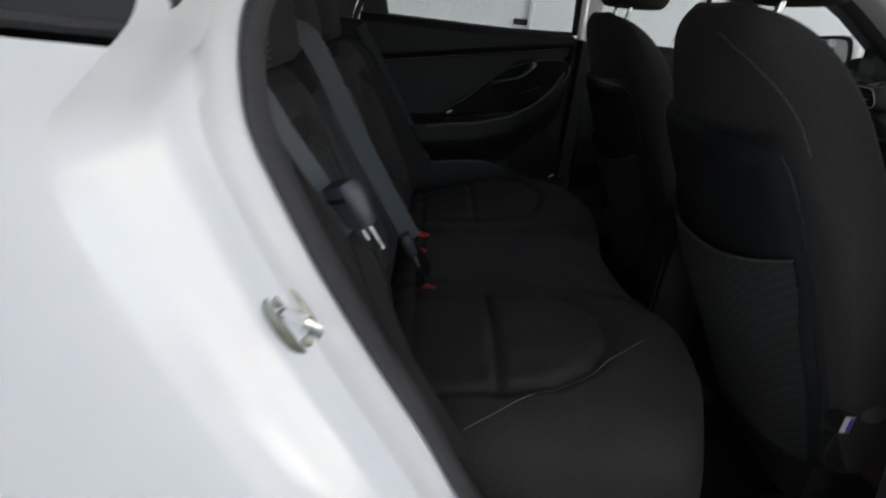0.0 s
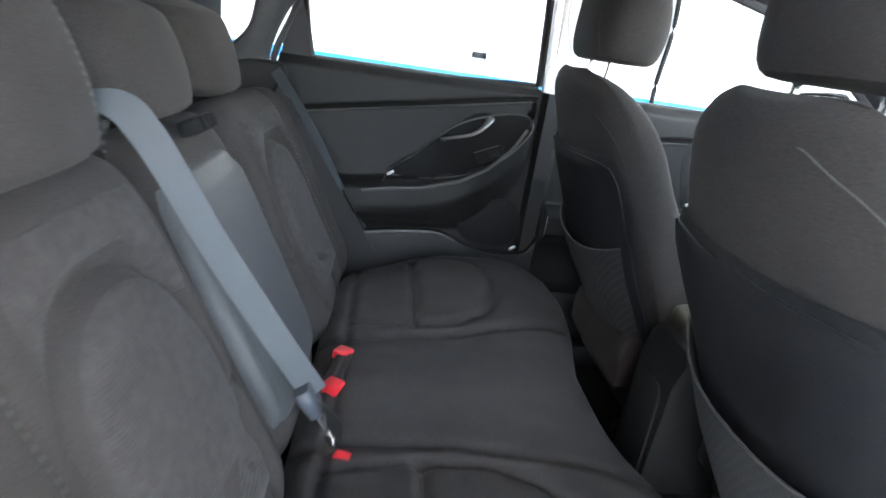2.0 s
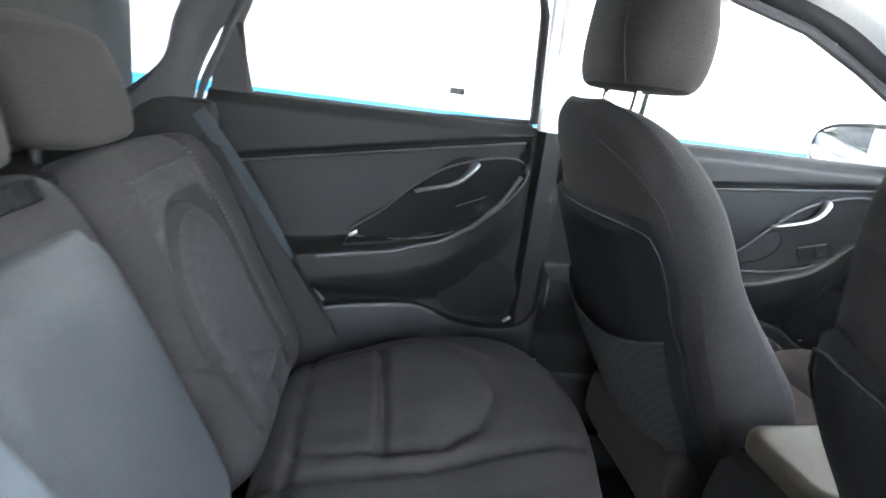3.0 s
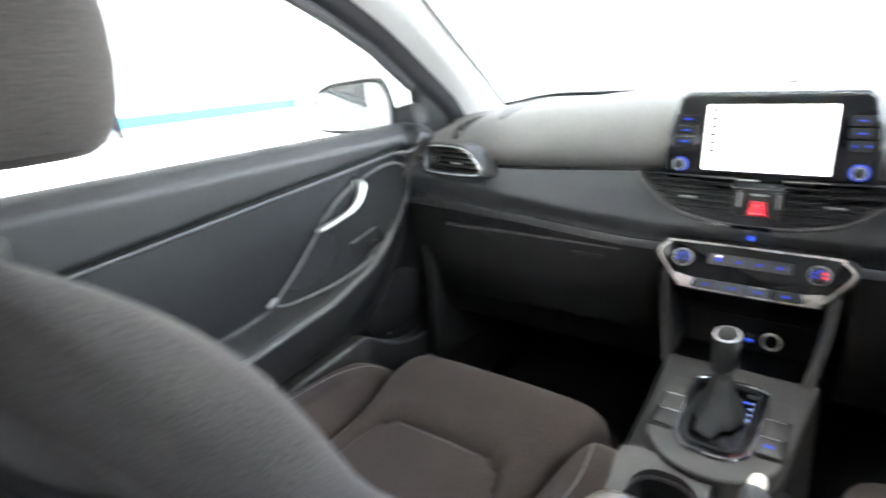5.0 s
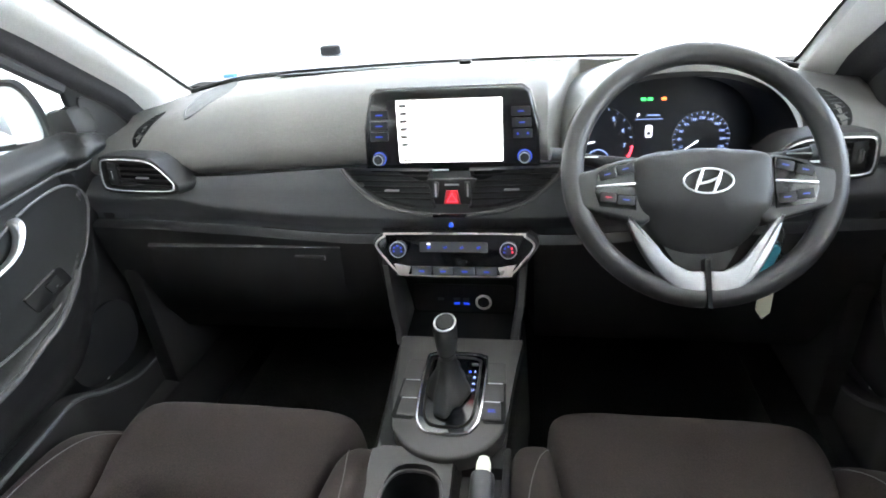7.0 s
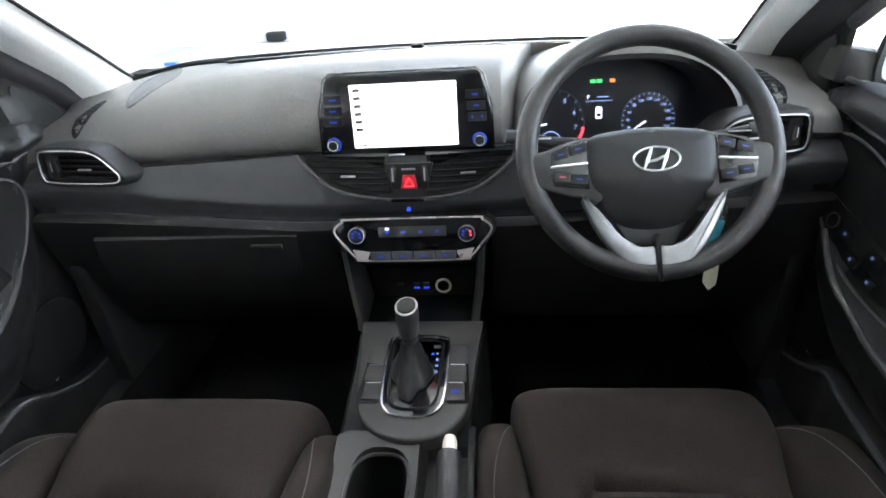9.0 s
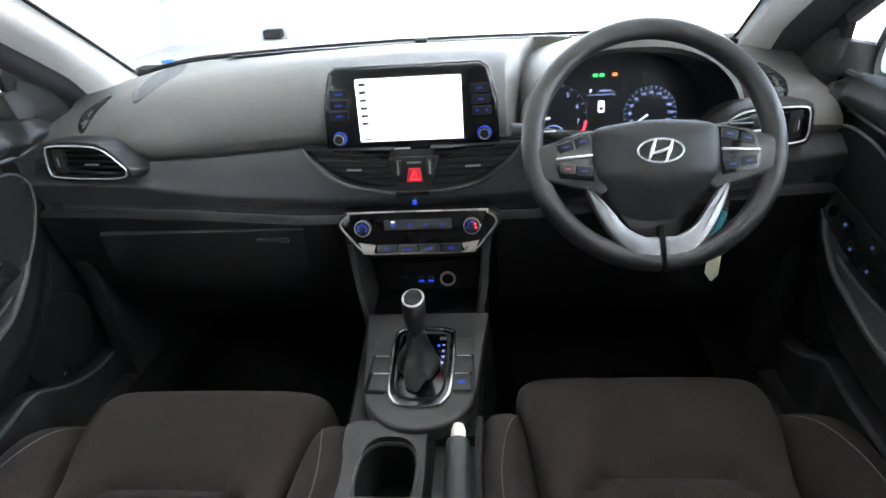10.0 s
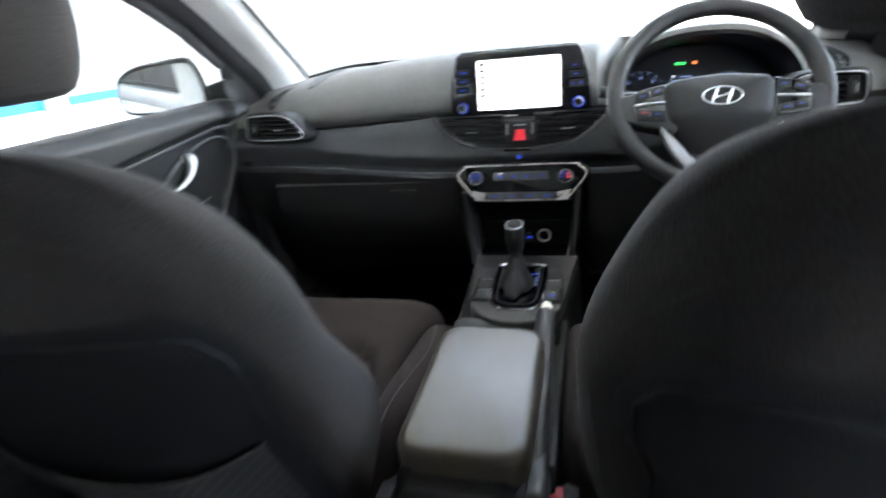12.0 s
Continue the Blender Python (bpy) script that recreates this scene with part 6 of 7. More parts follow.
for k, x in enumerate((-0.045, -0.013, 0.006)):
    part("usb_port", box(-0.006, 0.006, -0.0025, 0.0025, 0, 0.003, 0, 1, facing(x, 0.030, 0.632, 5)), DARKTRIM, cons, "small port")
    if k:
        part("port_light", box(-0.005, 0.005, -0.0018, 0.0018, 0, 0.003, 0, 1, facing(x, 0.030, 0.622, 5)), BLUE, cons, smooth=False)
# console body, from the stack back under the armrest
HWC = [(-0.9, 0.075), (-0.5, 0.10), (-0.36, 0.105), (-0.2, 0.110), (-0.06, 0.117), (0.06, 0.12)]
rows = []
for k in range(46):
    y = -0.50 + 0.54 * k / 45
    hw, zt = lerp(HWC, y), lerp([(-0.5, 0.48), (-0.345, 0.48), (-0.325, 0.56), (-0.05, 0.585), (0.05, 0.585)], y)
    rows.append([Vector((x, y, z)) for x, z in ((-hw - 0.012, 0.30), (-hw - 0.004, zt - 0.05), (-hw, zt - 0.008), (-hw + 0.006, zt), (0.0, zt), (hw - 0.006, zt), (hw, zt - 0.008), (hw + 0.004, zt - 0.05), (hw + 0.012, 0.30))])
part("console_body", loft(rows, False, False), PLASTIC, cons, "black plastic console body")
# selector panel: tongue-shaped plate
PM = pose(0.011, -0.205, 0.6, 6, 0, 0)
tng = [(-0.112, 0.125), (-0.100, 0.04), (-0.090, -0.06), (-0.078, -0.095), (-0.048, -0.124), (0.0, -0.136), (0.048, -0.124), (0.078, -0.095), (0.090, -0.06), (0.100, 0.04), (0.112, 0.125)]
tg = [(p.x, p.y) for p in spline([(a, b, 0) for a, b in tng], 5)]
part("selector_panel", plate(tg[::-1], 0.03, PM @ Matrix.Translation((0, 0, -0.02)), 0.006, 3), CONSTRIM, cons, "satin dark grey selector panel")
bez = [(-0.052, 0.06), (-0.045, 0.073), (-0.03, 0.078), (0.03, 0.078), (0.045, 0.073), (0.052, 0.06), (0.050, -0.05), (0.040, -0.083), (0.02, -0.093), (-0.02, -0.093), (-0.040, -0.083), (-0.050, -0.05)]
bz = smooth2d(bez, 4)
part("selector_bezel", tube([PM @ Vector((a, b, 0.012)) for a, b in bz], 0.003, True, 6), CHROME, cons, "chrome ring round the selector")
part("selector_well", plate([(a * 0.98, b * 0.98) for a, b in bz], 0.003, PM @ Matrix.Translation((0, 0, 0.0092))), GLOSS, cons, "gloss black selector gate")
part("inner_ring", tube([PM @ Vector((a * 0.80, b * 0.86, 0.0135)) for a, b in bz], 0.0022, True, 6), PLASTIC, cons)
for s in (-1, 1):
    part("button_gap", plate(rounded(0.036, 0.128, 0.006), 0.0012, PM @ Matrix.Translation((s * 0.069, -0.004, 0.0095)) @ pose(0, 0, 0, 0, 0, s * 3)), DARKBLK, cons, "dark gap round the buttons")
    for k, (y, h) in enumerate(((0.035, 0.046), (-0.008, 0.038), (-0.046, 0.036))):
        bt = part("seat_button", box(-0.015, 0.015, -h / 2 + 0.001, h / 2 - 0.001, 0, 0.0035, 0.0015, 2, PM @ Matrix.Translation((s * (0.0705 - 0.002 * k), y, 0.0106)) @ pose(0, 0, 0, 0, 0, s * 3)), CONSTRIM, cons, "flat grey console button")
        if k:
            part("button_edge", box(-0.012, 0.012, -0.0007, 0.0007, 0.0035, 0.0041, 0, 1, PM @ Matrix.Translation((s * (0.071 - 0.002 * k), y + h / 2, 0.010))), SATIN, bt, smooth=False)
        if s > 0 and k == 2:
            part("button_light", box(-0.006, 0.006, -0.003, 0.003, 0.0035, 0.0041, 0, 1, PM @ Matrix.Translation((s * 0.067, y, 0.010))), BLUE, bt, smooth=False)
for k, ch in enumerate("PRND"):
    lettering(ch, 0.0068, PM @ Matrix.Translation((0.0335, 0.036 - k * 0.0135, 0.0125)), BLUEPALE, cons, "gate_letter")
part("gate_light", box(-0.002, 0.002, -0.002, 0.002, 0, 0.0006, 0, 1, PM @ Matrix.Translation((0.025, 0.036, 0.0125))), BLUE, cons, smooth=False)
for k in range(2):
    part("gate_mark", box(-0.0018, 0.0018, -0.0006, 0.0006, 0, 0.0006, 0, 1, PM @ Matrix.Translation((0.042, 0.008 - k * 0.016, 0.0125))), BLUEPALE, cons, smooth=False)
part("gate_lock", box(-0.006, 0.006, -0.004, 0.004, 0, 0.003, 0.001, 1, PM @ Matrix.Translation((0.032, 0.052, 0.0122))), DARKTRIM, cons)

# gear selector
gear = thing("gear_selector", "leather gear selector with pleated boot and chrome ring", "gear lever", (0.0, -0.2, 0.61))
boot = []
for t, w, l, off in ((0.0, 0.034, 0.062, -0.008), (0.12, 0.033, 0.055, -0.006), (0.3, 0.027, 0.04, 0.0), (0.5, 0.020, 0.026, 0.006), (0.75, 0.0155, 0.0175, 0.010), (1.0, 0.0145, 0.0155, 0.012)):
    ring = []
    for k in range(32):
        a = k / 32 * math.tau
        fold = 1 + 0.15 * (1 - t) * math.cos(a * 4 + 0.6) + 0.09 * (1 - t) * math.cos(a * 9 + t * 3)
        ring.append(PM @ Vector((w * fold * math.cos(a) - 0.006, l * fold * math.sin(a) + off, 0.012 + 0.062 * t)))
    boot.append(ring)
part("boot", loft(boot), PLASTIC, gear, "black pleated leather boot", subsurf=1)
shaft = [(0.070, 0.0135), (0.082, 0.0135), (0.084, 0.0165), (0.098, 0.0185), (0.116, 0.0195), (0.128, 0.0185), (0.134, 0.0165)]
part("grip", loft([[PM @ Vector((-0.006 + r * 0.95 * math.cos(k * math.tau / 20), 0.013 + (h - 0.07) * 0.12 + r * 1.25 * math.sin(k * math.tau / 20), h)) for k in range(20)] for h, r in shaft]), LEATHER, gear, "black leather grip")
part("collar", tube([PM @ Vector((-0.006 + 0.0142 * math.cos(a), 0.0145 + 0.0172 * math.sin(a), 0.080)) for a in [k * math.tau / 20 for k in range(20)]], 0.0016, True, 6), PLASTIC, gear)
part("cap_ring", tube([PM @ Vector((-0.006 + 0.0165 * math.cos(a), 0.0205 + 0.0205 * math.sin(a), 0.134)) for a in [k * math.tau / 24 for k in range(24)]], 0.0018, True, 6), SATIN, gear, "satin chrome ring")
part("cap", loft([[PM @ Vector((-0.006 + r * 0.9 * math.cos(k * math.tau / 20), 0.0205 + r * 1.15 * math.sin(k * math.tau / 20), h)) for k in range(20)] for h, r in ((0.1335, 0.0165), (0.137, 0.0155), (0.1385, 0.012))]), PLASTIC, gear, "black cap")
part("release_button", box(-0.021, -0.014, 0.0, 0.02, 0.112, 0.128, 0.003, 2, PM @ Matrix.Translation((-0.003, 0.008, 0))), PLASTIC, gear)

# cup holder, console tray, handbrake
cup = []
for z, sc in ((0.568, 1.10), (0.572, 1.0), (0.566, 0.94), (0.52, 0.88), (0.49, 0.84)):
    cup.append([Vector((-0.026 + 0.044 * sc * math.copysign(abs(math.cos(a)) ** 0.7, math.cos(a)), -0.405 + 0.060 * sc * math.copysign(abs(math.sin(a)) ** 0.8, math.sin(a)), z)) for a in [k * math.tau / 28 for k in range(28)]])
part("cup_holder", loft(cup[1:] + [[v.lerp(Vector((-0.026, -0.405, 0.489)), 0.97) for v in cup[-1]]], True, False), DARKBLK, cons, "deep black cup holder")
part("cup_rim", tube(cup[1], 0.003, True, 6), CONSTRIM, cons, "grey rim of the cup holder")
hole = [(-0.026 + 0.046 * math.copysign(abs(math.cos(a)) ** 0.7, math.cos(a)), -0.405 + 0.062 * math.copysign(abs(math.sin(a)) ** 0.8, math.sin(a))) for a in [k * math.tau / 28 for k in range(28)]]
rim = []
for x, y in hole:
    dx, dy = x + 0.026, y + 0.405
    k = min((0.073 if dx < 0 else 0.056) / max(1e-6, abs(dx)), (0.092 if dy < 0 else 0.088) / max(1e-6, abs(dy)))
    rim.append((-0.026 + dx * k, -0.405 + dy * k))


def deck_z(x, y):
    return 0.571 + 0.020 * sm(-0.40, -0.31, y)


part("console_deck", loft([[Vector((x, y, 0.46)) for x, y in rim], [Vector((x, y, deck_z(x, y) - 0.006)) for x, y in rim], [Vector((x * 0.97 - 0.0008, y * 0.99 - 0.004, deck_z(x, y))) for x, y in rim], [Vector((x, y, deck_z(x, y))) for x, y in hole], [Vector((x, y, 0.55)) for x, y in hole]], True, False), CONSTRIM, cons, "satin grey deck round the cup holder")
part("brake_well", loft([[Vector((0.031, y, deck_z(0, y) - 0.002)), Vector((0.038, y, 0.545)), Vector((0.098, y, 0.545)), Vector((0.104, y, 0.575))] for y in (-0.68, -0.5, -0.4, -0.33, -0.30)], False, False), PLASTIC, cons, "black well under the handbrake")
part("console_side", box(0.10, 0.112, -0.68, -0.30, 0.45, 0.585, 0.005), PLASTIC, cons)

brake = thing("handbrake", "black handbrake lever with a cream button", "handbrake", (0.08, -0.6, 0.56))
hb = [(0.082, -0.70, 0.555), (0.082, -0.62, 0.59), (0.082, -0.54, 0.622), (0.082, -0.46, 0.648), (0.082, -0.418, 0.66)]
part("lever", tube(spline(hb, 5), [0.017] * 10 + [0.0165] * 6 + [0.0155] * 4 + [0.014], n=14, up=(1, 0, 0)), LEATHER, brake, "black moulded lever grip")
part("release_button", tube([(0.082, -0.42, 0.6595), (0.082, -0.404, 0.664), (0.082, -0.397, 0.666)], [0.0095, 0.0095, 0.007], n=12, up=(1, 0, 0)), CREAM, brake, "cream push button")
part("boot", box(0.058, 0.106, -0.74, -0.64, 0.54, 0.585, 0.015, 3), LEATHER, brake, "black leather boot")

# armrest box
arm = thing("armrest_box", "black console box with a padded vinyl armrest lid", "armrest", (0.015, -0.64, 0.3))
rows = []
for y, zt, hw in ((-0.525, 0.615, 0.066), (-0.60, 0.65, 0.068), (-0.72, 0.662, 0.07), (-0.775, 0.66, 0.07), (-0.80, 0.645, 0.068), (-0.812, 0.60, 0.066), (-0.816, 0.45, 0.064), (-0.816, 0.29, 0.064)):
    rows.append([Vector((0.012 + x, y, z)) for x, z in ((-hw, 0.28), (-hw, zt - 0.02), (-hw + 0.015, zt), (hw - 0.015, zt), (hw, zt - 0.02), (hw, 0.28))])
part("box_body", loft(rows), PLASTIC, arm, "black plastic box")
part("lid", plate(rounded(0.152, 0.263, 0.034, 6), 0.044, pose(0.016, -0.6535, 0.646, 3, 0, 0), 0.014, 4), LID, arm, "padded grey-green vinyl lid")
part("lid_edge", box(-0.071, 0.075, -0.15, 0.122, -0.03, -0.018, 0.005, 2, pose(0.014, -0.64, 0.664, 3, 0, 0)), PLASTIC, arm, "black lid base")
part("rear_panel", plate(rounded(0.10, 0.22, 0.03), 0.004, facing(0.012, -0.8165, 0.46, 0), 0.002), PLASTIC, arm, "smooth rear face of the console box")

# ---- instrument cluster ----
clus = thing("instrument_cluster", "hooded instrument cluster with lit dials", "instrument cluster", (0.365, 0.12, 0.93))
# hood
rows = []
for y, sx, sz, cz in ((0.02, 0.178, 0.118, 0.935), (0.025, 0.186, 0.128, 0.935), (0.05, 0.19, 0.132, 0.936), (0.12, 0.20, 0.125, 0.94), (0.24, 0.215, 0.10, 0.945)):
    rows.append([Vector((0.372 + sx * math.copysign(abs(math.cos(a)) ** 0.8, math.cos(a)), y + 0.03 * math.sin(a) * (y < 0.1), cz + sz * max(-0.3, math.sin(a)) ** 1.0)) for a in [radians(-22 + 224 * k / 32) for k in range(33)]])
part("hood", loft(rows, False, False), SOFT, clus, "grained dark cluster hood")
rows2 = [[v + Vector((0, 0, 0)) for v in rows[0]], [Vector((0.372 + (v.x - 0.372) * 0.95, 0.05, 0.935 + (v.z - 0.935) * 0.93)) for v in rows[0]], [Vector((0.372 + (v.x - 0.372) * 0.88, 0.175, 0.925 + (v.z - 0.935) * 0.82)) for v in rows[0]]]
part("hood_lining", loft(rows2, False, False), PLASTIC, clus, "black lining of the hood")
FM = facing(0.365, 0.165, 0.935, 14)
part("dial_panel", plate(rounded(0.34, 0.20, 0.05, 6), 0.004, FM @ Matrix.Translation((0, 0, -0.005))), DIAL, clus, "dark blue-black dial panel")


def gauge(cx, cy, r, marks, numbers, a0, a1, needle, red_from=None):
    g = part("gauge_ring", tube([FM @ Vector((cx + r * 1.06 * math.cos(a), cy + r * 1.06 * math.sin(a), 0.0)) for a in [k * math.tau / 40 for k in range(40)]], 0.0008, True, 5), DARKTRIM, clus, "thin ring of the dial")
    for k in range(marks + 1):
        a = radians(a0 + (a1 - a0) * k / marks)
        part("mark", box(-0.0022, 0.0022, -0.0005, 0.0005, 0, 0.0005, 0, 1, FM @ Matrix.Translation((cx + r * math.cos(a), cy + r * math.sin(a), 0.0005)) @ pose(0, 0, 0, 0, 0, math.degrees(a))), HAZARD if red_from is not None and k >= red_from else BLUEPALE, g, smooth=False)
    for k, n in enumerate(numbers):
        a = radians(a0 + (a1 - a0) * k / (len(numbers) - 1))
        lettering(n, r * 0.15 if len(n) > 1 else r * 0.19, FM @ Matrix.Translation((cx + r * 0.80 * math.cos(a), cy + r * 0.80 * math.sin(a), 0.0005)), BLUEPALE, g, "dial_number")
    a = radians(needle)
    part("needle", tube([FM @ Vector((cx + r * 0.12 * math.cos(a), cy + r * 0.12 * math.sin(a), 0.003)), FM @ Vector((cx + r * 0.72 * math.cos(a), cy + r * 0.72 * math.sin(a), 0.003))], [0.0016, 0.0008], n=5), WHITE, g, "white needle")


gauge(0.074, -0.026, 0.047, 24, ["0", "20", "40", "60", "80", "100", "120", "140", "160", "180", "200", "220", "240"], 225, -45, 214)
gauge(-0.108, -0.026, 0.060, 16, ["0", "1", "2", "3", "4", "5", "6", "7", "8"], 225, -45, 190, 14)
part("redline", tube([FM @ Vector((-0.108 + 0.063 * math.cos(radians(a)), -0.026 + 0.063 * math.sin(radians(a)), 0.001)) for a in range(-45, -8, 6)], 0.0022, n=5), HAZARD, clus, "red band of the rev counter")
part("info_display", plate(rounded(0.05, 0.066, 0.003, 2), 0.0006, FM @ Matrix.Translation((-0.018, -0.008, 0))), DIAL, clus)
lettering("P", 0.010, FM @ Matrix.Translation((-0.038, 0.019, 0.0012)), WHITE, clus, "info_letter")
part("info_line", box(-0.011, 0.011, -0.0008, 0.0008, 0, 0.0005, 0, 1, FM @ Matrix.Translation((-0.011, 0.019, 0.001))), BLUEPALE, clus, smooth=False)
part("info_rule", box(-0.025, 0.025, -0.0004, 0.0004, 0, 0.0005, 0, 1, FM @ Matrix.Translation((-0.018, 0.012, 0.001))), BLUEPALE, clus, smooth=False)
part("car_mark", plate(rounded(0.012, 0.022, 0.003, 3), 0.0006, FM @ Matrix.Translation((-0.018, -0.01, 0.001))), WHITE, clus, "small white car symbol")
part("car_mark_roof", plate(rounded(0.008, 0.006, 0.001, 2), 0.0004, FM @ Matrix.Translation((-0.018, -0.014, 0.0018))), DIAL, clus)
for x, mt in ((-0.030, GREEN), (-0.018, GREEN), (0.006, ORANGE)):
    part("telltale", box(-0.0042, 0.0042, -0.0028, 0.0028, 0, 0.0006, 0, 1, FM @ Matrix.Translation((x, 0.048, 0.0005))), mt, clus, "small glowing warning light", smooth=False)
part("fuel_gauge", tube([FM @ Vector((-0.108 + 0.02 * math.cos(radians(a)), -0.062 + 0.02 * math.sin(radians(a)), 0.001)) for a in range(20, 165, 12)], 0.0009, n=5), BLUEPALE, clus)

# stalks
for s in (-1, 1):
    st = thing("column_stalk", "black column stalk with white marks", "stalk", (0.365 + s * 0.1, -0.06, 0.935), "column stalks")
    part("arm", tube([(0.365 + s * 0.06, -0.045, 0.935), (0.365 + s * 0.13, -0.06, 0.945), (0.365 + s * 0.165, -0.065, 0.955)], [0.009, 0.010, 0.009], n=10), PLASTIC, st)
    part("tip", tube([(0.365 + s * 0.165, -0.065, 0.955), (0.365 + s * 0.20, -0.07, 0.962)], [0.0115, 0.0105], n=12), DARKTRIM, st)
    part("mark", box(-0.02, 0.02, -0.001, 0.001, 0, 0.0008, 0, 1, facing(0.365 + s * 0.15, -0.073, 0.957, 30)), SATIN, st, smooth=False)
lone("steering_column_cowl", loft([[Vector((0.365 + 0.055 * math.cos(a), y, z0 + 0.045 * math.sin(a))) for a in [k * math.tau / 20 for k in range(20)]] for y, z0 in ((-0.10, 0.915), (-0.05, 0.905), (0.08, 0.87))]), PLASTIC, "black steering column cowl", "column cowl")

# ---- steering wheel ----
wheel = thing("steering_wheel", "black leather three-spoke steering wheel with silver lower spoke", "steering wheel", (0.365, -0.13, 0.955))
WM = facing(0.365, -0.135, 0.955, 35, 2)
R = 0.171
part("rim", tube([WM @ Vector((R * math.cos(a), R * math.sin(a), 0)) for a in [k * math.tau / 72 for k in range(72)]], 0.0158, True, 14, up=tuple(WM.to_3x3() @ Vector((0, 0, 1)))), LEATHER, wheel, "black leather rim")
hubo = [(-0.084, 0.018), (-0.045, 0.026), (0.0, 0.029), (0.045, 0.026), (0.084, 0.018), (0.090, -0.008), (0.087, -0.042), (0.076, -0.070), (0.055, -0.098), (0.030, -0.116), (0.0, -0.121), (-0.030, -0.116), (-0.055, -0.098), (-0.076, -0.070), (-0.087, -0.042), (-0.090, -0.008)]
hb_ = smooth2d(hubo, 4)


def cover(x, y, sc, dz):
    """The cover bulges above a crease and falls back below it."""
    y = (y + 0.02) * sc - 0.02
    return WM @ Vector((x * sc, y, dz - 0.5 * max(0.0, -0.052 - y)))


part("airbag_cover", loft([[cover(x, y, sc, dz) for x, y in hb_] for sc, dz in ((0.9, -0.03), (1.0, -0.01), (1.0, 0.008), (0.99, 0.013), (0.96, 0.0175), (0.91, 0.021), (0.84, 0.0242), (0.76, 0.0262), (0.67, 0.028), (0.56, 0.030), (0.4, 0.0315), (0.2, 0.0328), (0.05, 0.033))]), HUBCOVER, wheel, "smooth black airbag cover")
for s in (-1, 1):
    arm_o = [(s * 0.060, 0.012), (s * 0.085, 0.018), (s * 0.112, 0.014), (s * 0.14, 0.004), (s * 0.167, -0.006), (s * 0.167, -0.046), (s * 0.14, -0.057), (s * 0.11, -0.066), (s * 0.070, -0.070)][::s]
    part("side_spoke", plate(smooth2d(arm_o, 4), 0.026, WM @ Matrix.Translation((0, 0, -0.012)), 0.006, 3), LEATHER, wheel, "black side spoke")
    pod = part("button_pod", plate([(s * 0.089, 0.013), (s * 0.112, 0.009), (s * 0.137, -0.001), (s * 0.142, -0.030), (s * 0.136, -0.050), (s * 0.088, -0.056)][::-s], 0.004, WM @ Matrix.Translation((0, 0, 0.013)), 0.0015), GLOSS, wheel, "gloss black button pod")
    for x, y, w in ((0.1015, 0.001, 0.0115), (0.1255, -0.006, 0.0110), (0.1015, -0.042, 0.0115), (0.1245, -0.038, 0.0105)):
        m = WM @ Matrix.Translation((s * x, y, 0.016)) @ pose(0, 0, 0, 0, 0, -s * (14 if y > -0.02 else -6))
        b = part("wheel_button", box(-w, w, -0.0068, 0.0068, 0, 0.003, 0.0012, 2, m), PLASTIC, pod, "black wheel button")
        part("button_light", box(-0.0042, 0.0042, -0.0009, 0.0009, 0.003, 0.0034, 0, 1, m), DIMRED if s < 0 and y < -0.02 and x > 0.11 else WHEELBLUE, pod, smooth=False)
    part("toggle_bar", box(-0.026, 0.026, -0.0018, 0.0018, 0, 0.006, 0.0015, 2, WM @ Matrix.Translation((s * 0.1145, -0.0215, 0.015)) @ pose(0, 0, 0, 0, 0, -s * 4)), EDGE, wheel, "silver toggle bar")
    # lower silver spoke, one half
    half = [(s * 0.100, -0.062), (s * 0.088, -0.098), (s * 0.068, -0.134), (s * 0.044, -0.160), (s * 0.020, -0.168), (s * 0.004, -0.169), (s * 0.004, -0.140), (s * 0.022, -0.138), (s * 0.046, -0.124), (s * 0.066, -0.100), (s * 0.086, -0.074)]
    pts = [(p.x, p.y) for p in spline([(a, b, 0) for a, b in half], 4, True)]
    part("silver_spoke", plate(pts[::s], 0.016, WM @ Matrix.Translation((0, 0, -0.002)), 0.004, 3), WSILVER, wheel, "satin silver lower spoke")
part("spoke_gap", box(-0.0035, 0.0035, -0.188, -0.122, -0.004, 0.0165, 0.001, 1, WM), GLOSS, wheel, "gloss black divider")
part("spoke_back", plate(smooth2d([(-0.07, -0.03), (0.07, -0.03), (0.05, -0.10), (0.0, -0.16), (-0.05, -0.10)], 4), 0.012, WM @ Matrix.Translation((0, 0, -0.022))), PLASTIC, wheel, "black lower spoke backing")
EM = WM @ Matrix.Translation((0.0, -0.022, 0.0345))
emb = part("emblem", tube([EM @ Vector((0.031 * math.cos(a), 0.0165 * math.sin(a), 0)) for a in [k * math.tau / 36 for k in range(36)]], 0.0014, True, 6), SATIN, wheel, "oval chrome emblem")
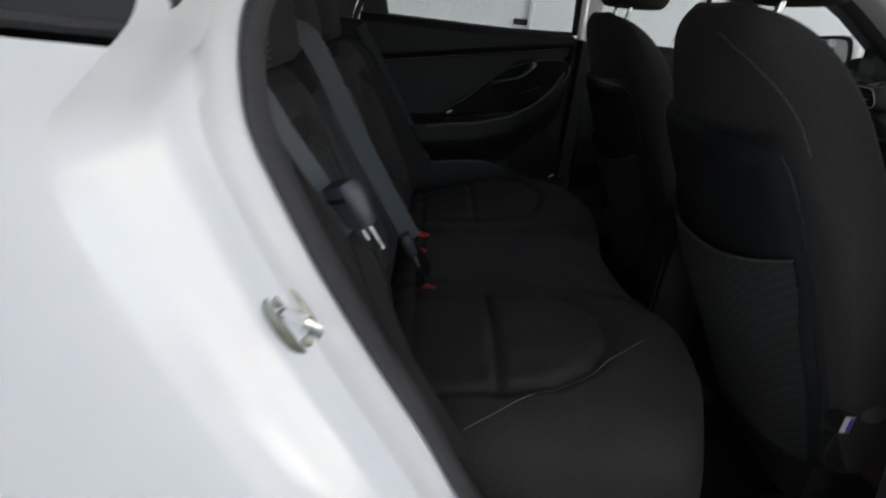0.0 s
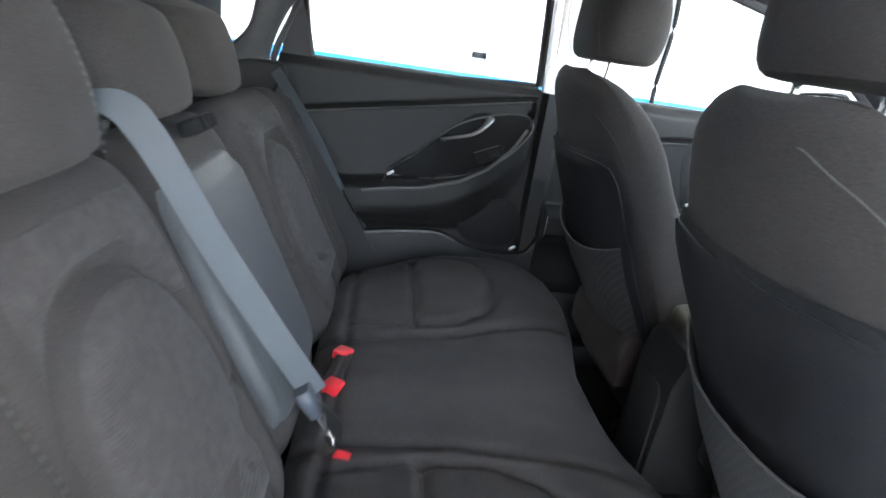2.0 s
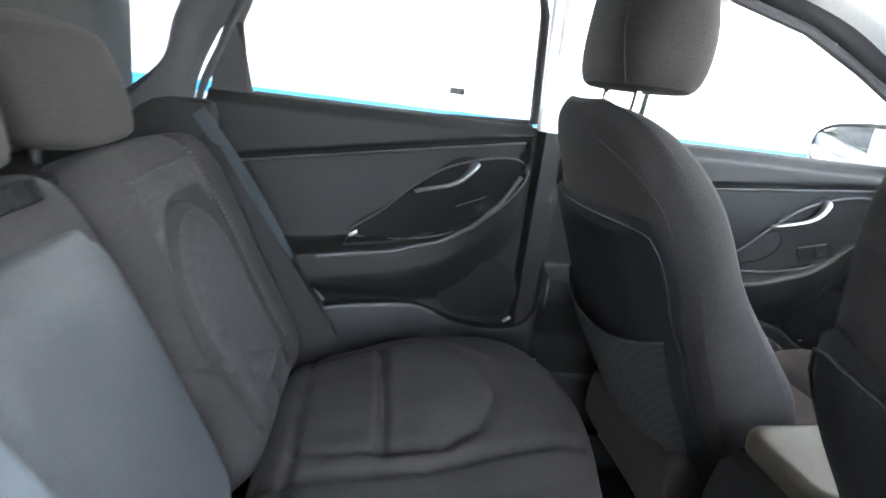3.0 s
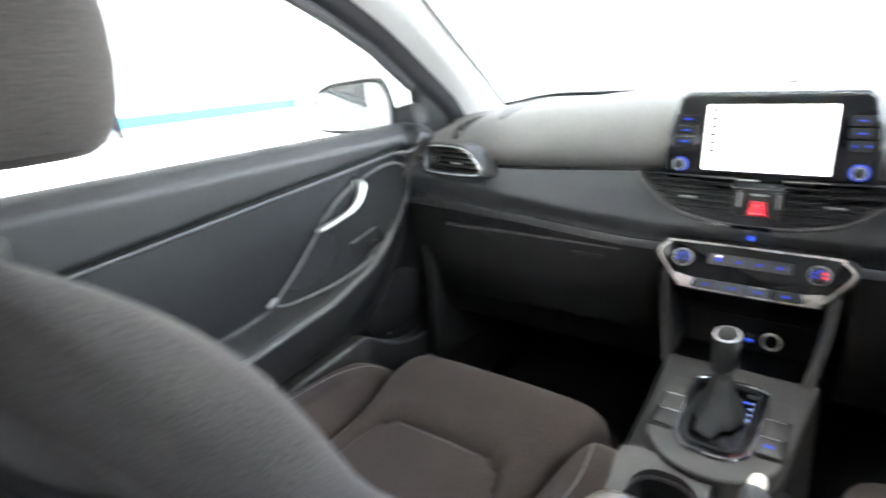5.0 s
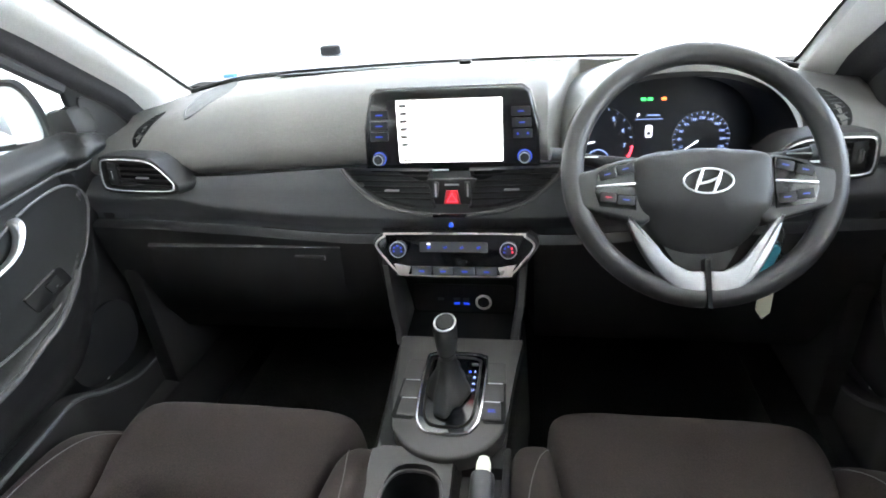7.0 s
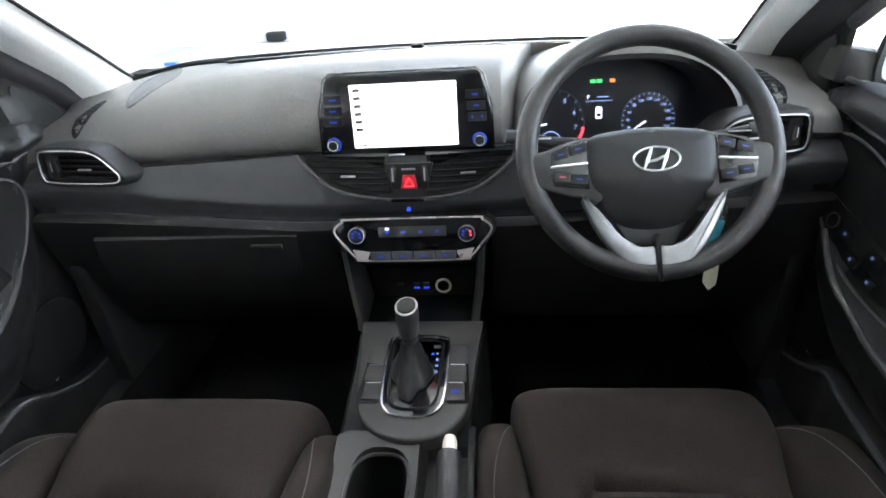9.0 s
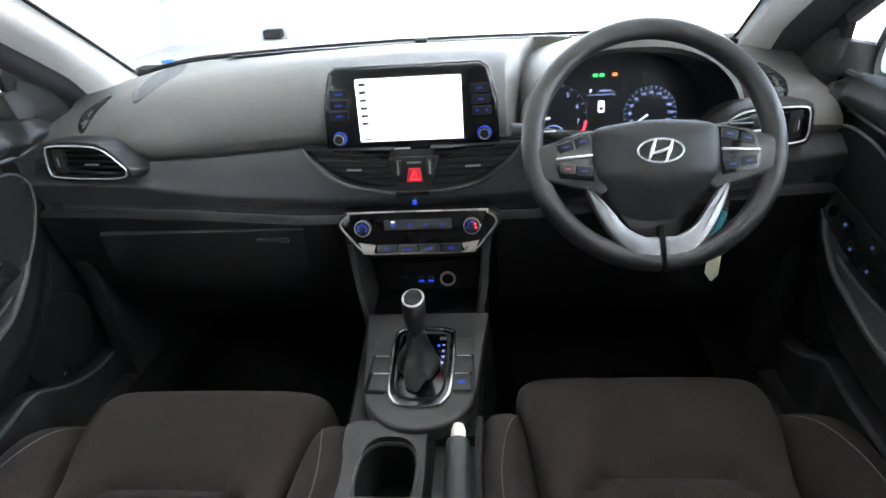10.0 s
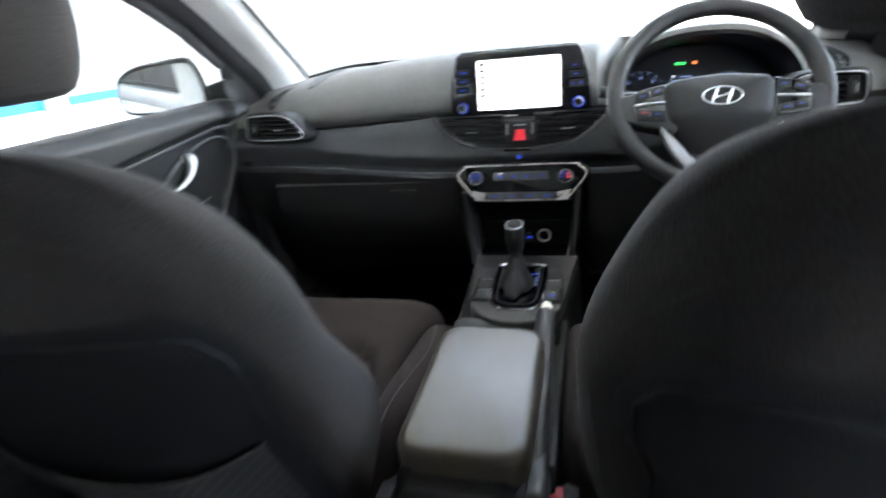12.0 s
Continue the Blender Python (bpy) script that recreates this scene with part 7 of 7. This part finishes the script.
part("emblem_bar", join(tube([EM @ Vector(p) for p in ((-0.0125, -0.004, 0.0005), (0.0, -0.0015, 0.001), (0.0125, 0.004, 0.0005))], [0.0016, 0.0022, 0.0016], n=6), tube([EM @ Vector(p) for p in ((-0.017, -0.0135, 0), (-0.012, 0.0, 0.001), (-0.006, 0.0155, 0))], [0.0012, 0.0026, 0.0016], n=6), tube([EM @ Vector(p) for p in ((0.006, -0.0155, 0), (0.012, 0.0, 0.001), (0.017, 0.0135, 0))], [0.0016, 0.0026, 0.0012], n=6)), SATIN, emb)

# ---- keys ----
keys = thing("car_keys", "car keys on a chain with a cream card tag", "keys", (0.46, -0.06, 0.85))
for k in range(9):
    m = Matrix.Translation((0.484 + 0.0034 * k, -0.09, 0.868 - 0.0085 * k)) @ pose(0, 0, 0, 70, 0, 90 * (k % 2) + 15)
    part("chain_link", tube([m @ Vector((0.004 * math.cos(a), 0.0075 * math.sin(a), 0)) for a in [q * math.tau / 12 for q in range(12)]], 0.0011, True, 5), CHROME, keys)
part("key_ring", tube([Vector((0.500 + 0.010 * math.cos(a), -0.09, 0.822 + 0.030 * math.sin(a))) for a in [q * math.tau / 24 for q in range(24)]], 0.0013, True, 5), CHROME, keys, "thin steel ring")
part("fob", plate(rounded(0.014, 0.05, 0.006), 0.01, facing(0.494, -0.092, 0.797, 4, 0) @ pose(0, 0, 0, 0, 0, -14), 0.003), TEAL, keys, "teal plastic fob")
part("card_tag", plate([(-0.012, 0.05), (0.012, 0.055), (0.012, -0.03), (0.0, -0.04), (-0.013, -0.022)], 0.0012, facing(0.501, -0.092, 0.728, 3, 12)), CARD, keys, "cream card tag", smooth=False)

# ---- pedals, footwell ----
for x, w in ((0.30, 0.05), (0.42, 0.03)):
    pd = thing("pedal", "black rubber foot pedal under the dashboard", "pedal", (x, 0.25, 0.4), "foot pedals")
    part("pad", box(x - w, x + w, 0.235, 0.25, 0.36, 0.43, 0.005), DARKBLK, pd)
    part("arm", tube([(x, 0.25, 0.40), (x, 0.32, 0.5), (x, 0.34, 0.6)], 0.008), DARKBLK, pd)
for s in (-1, 1):
    lone("floor_mat", box(s * 0.38 - 0.22, s * 0.38 + 0.22, -0.25, 0.35, 0.27, 0.282, 0.005), CARPET, "black carpet floor mat in the footwell", "floor mat", "floor mats")
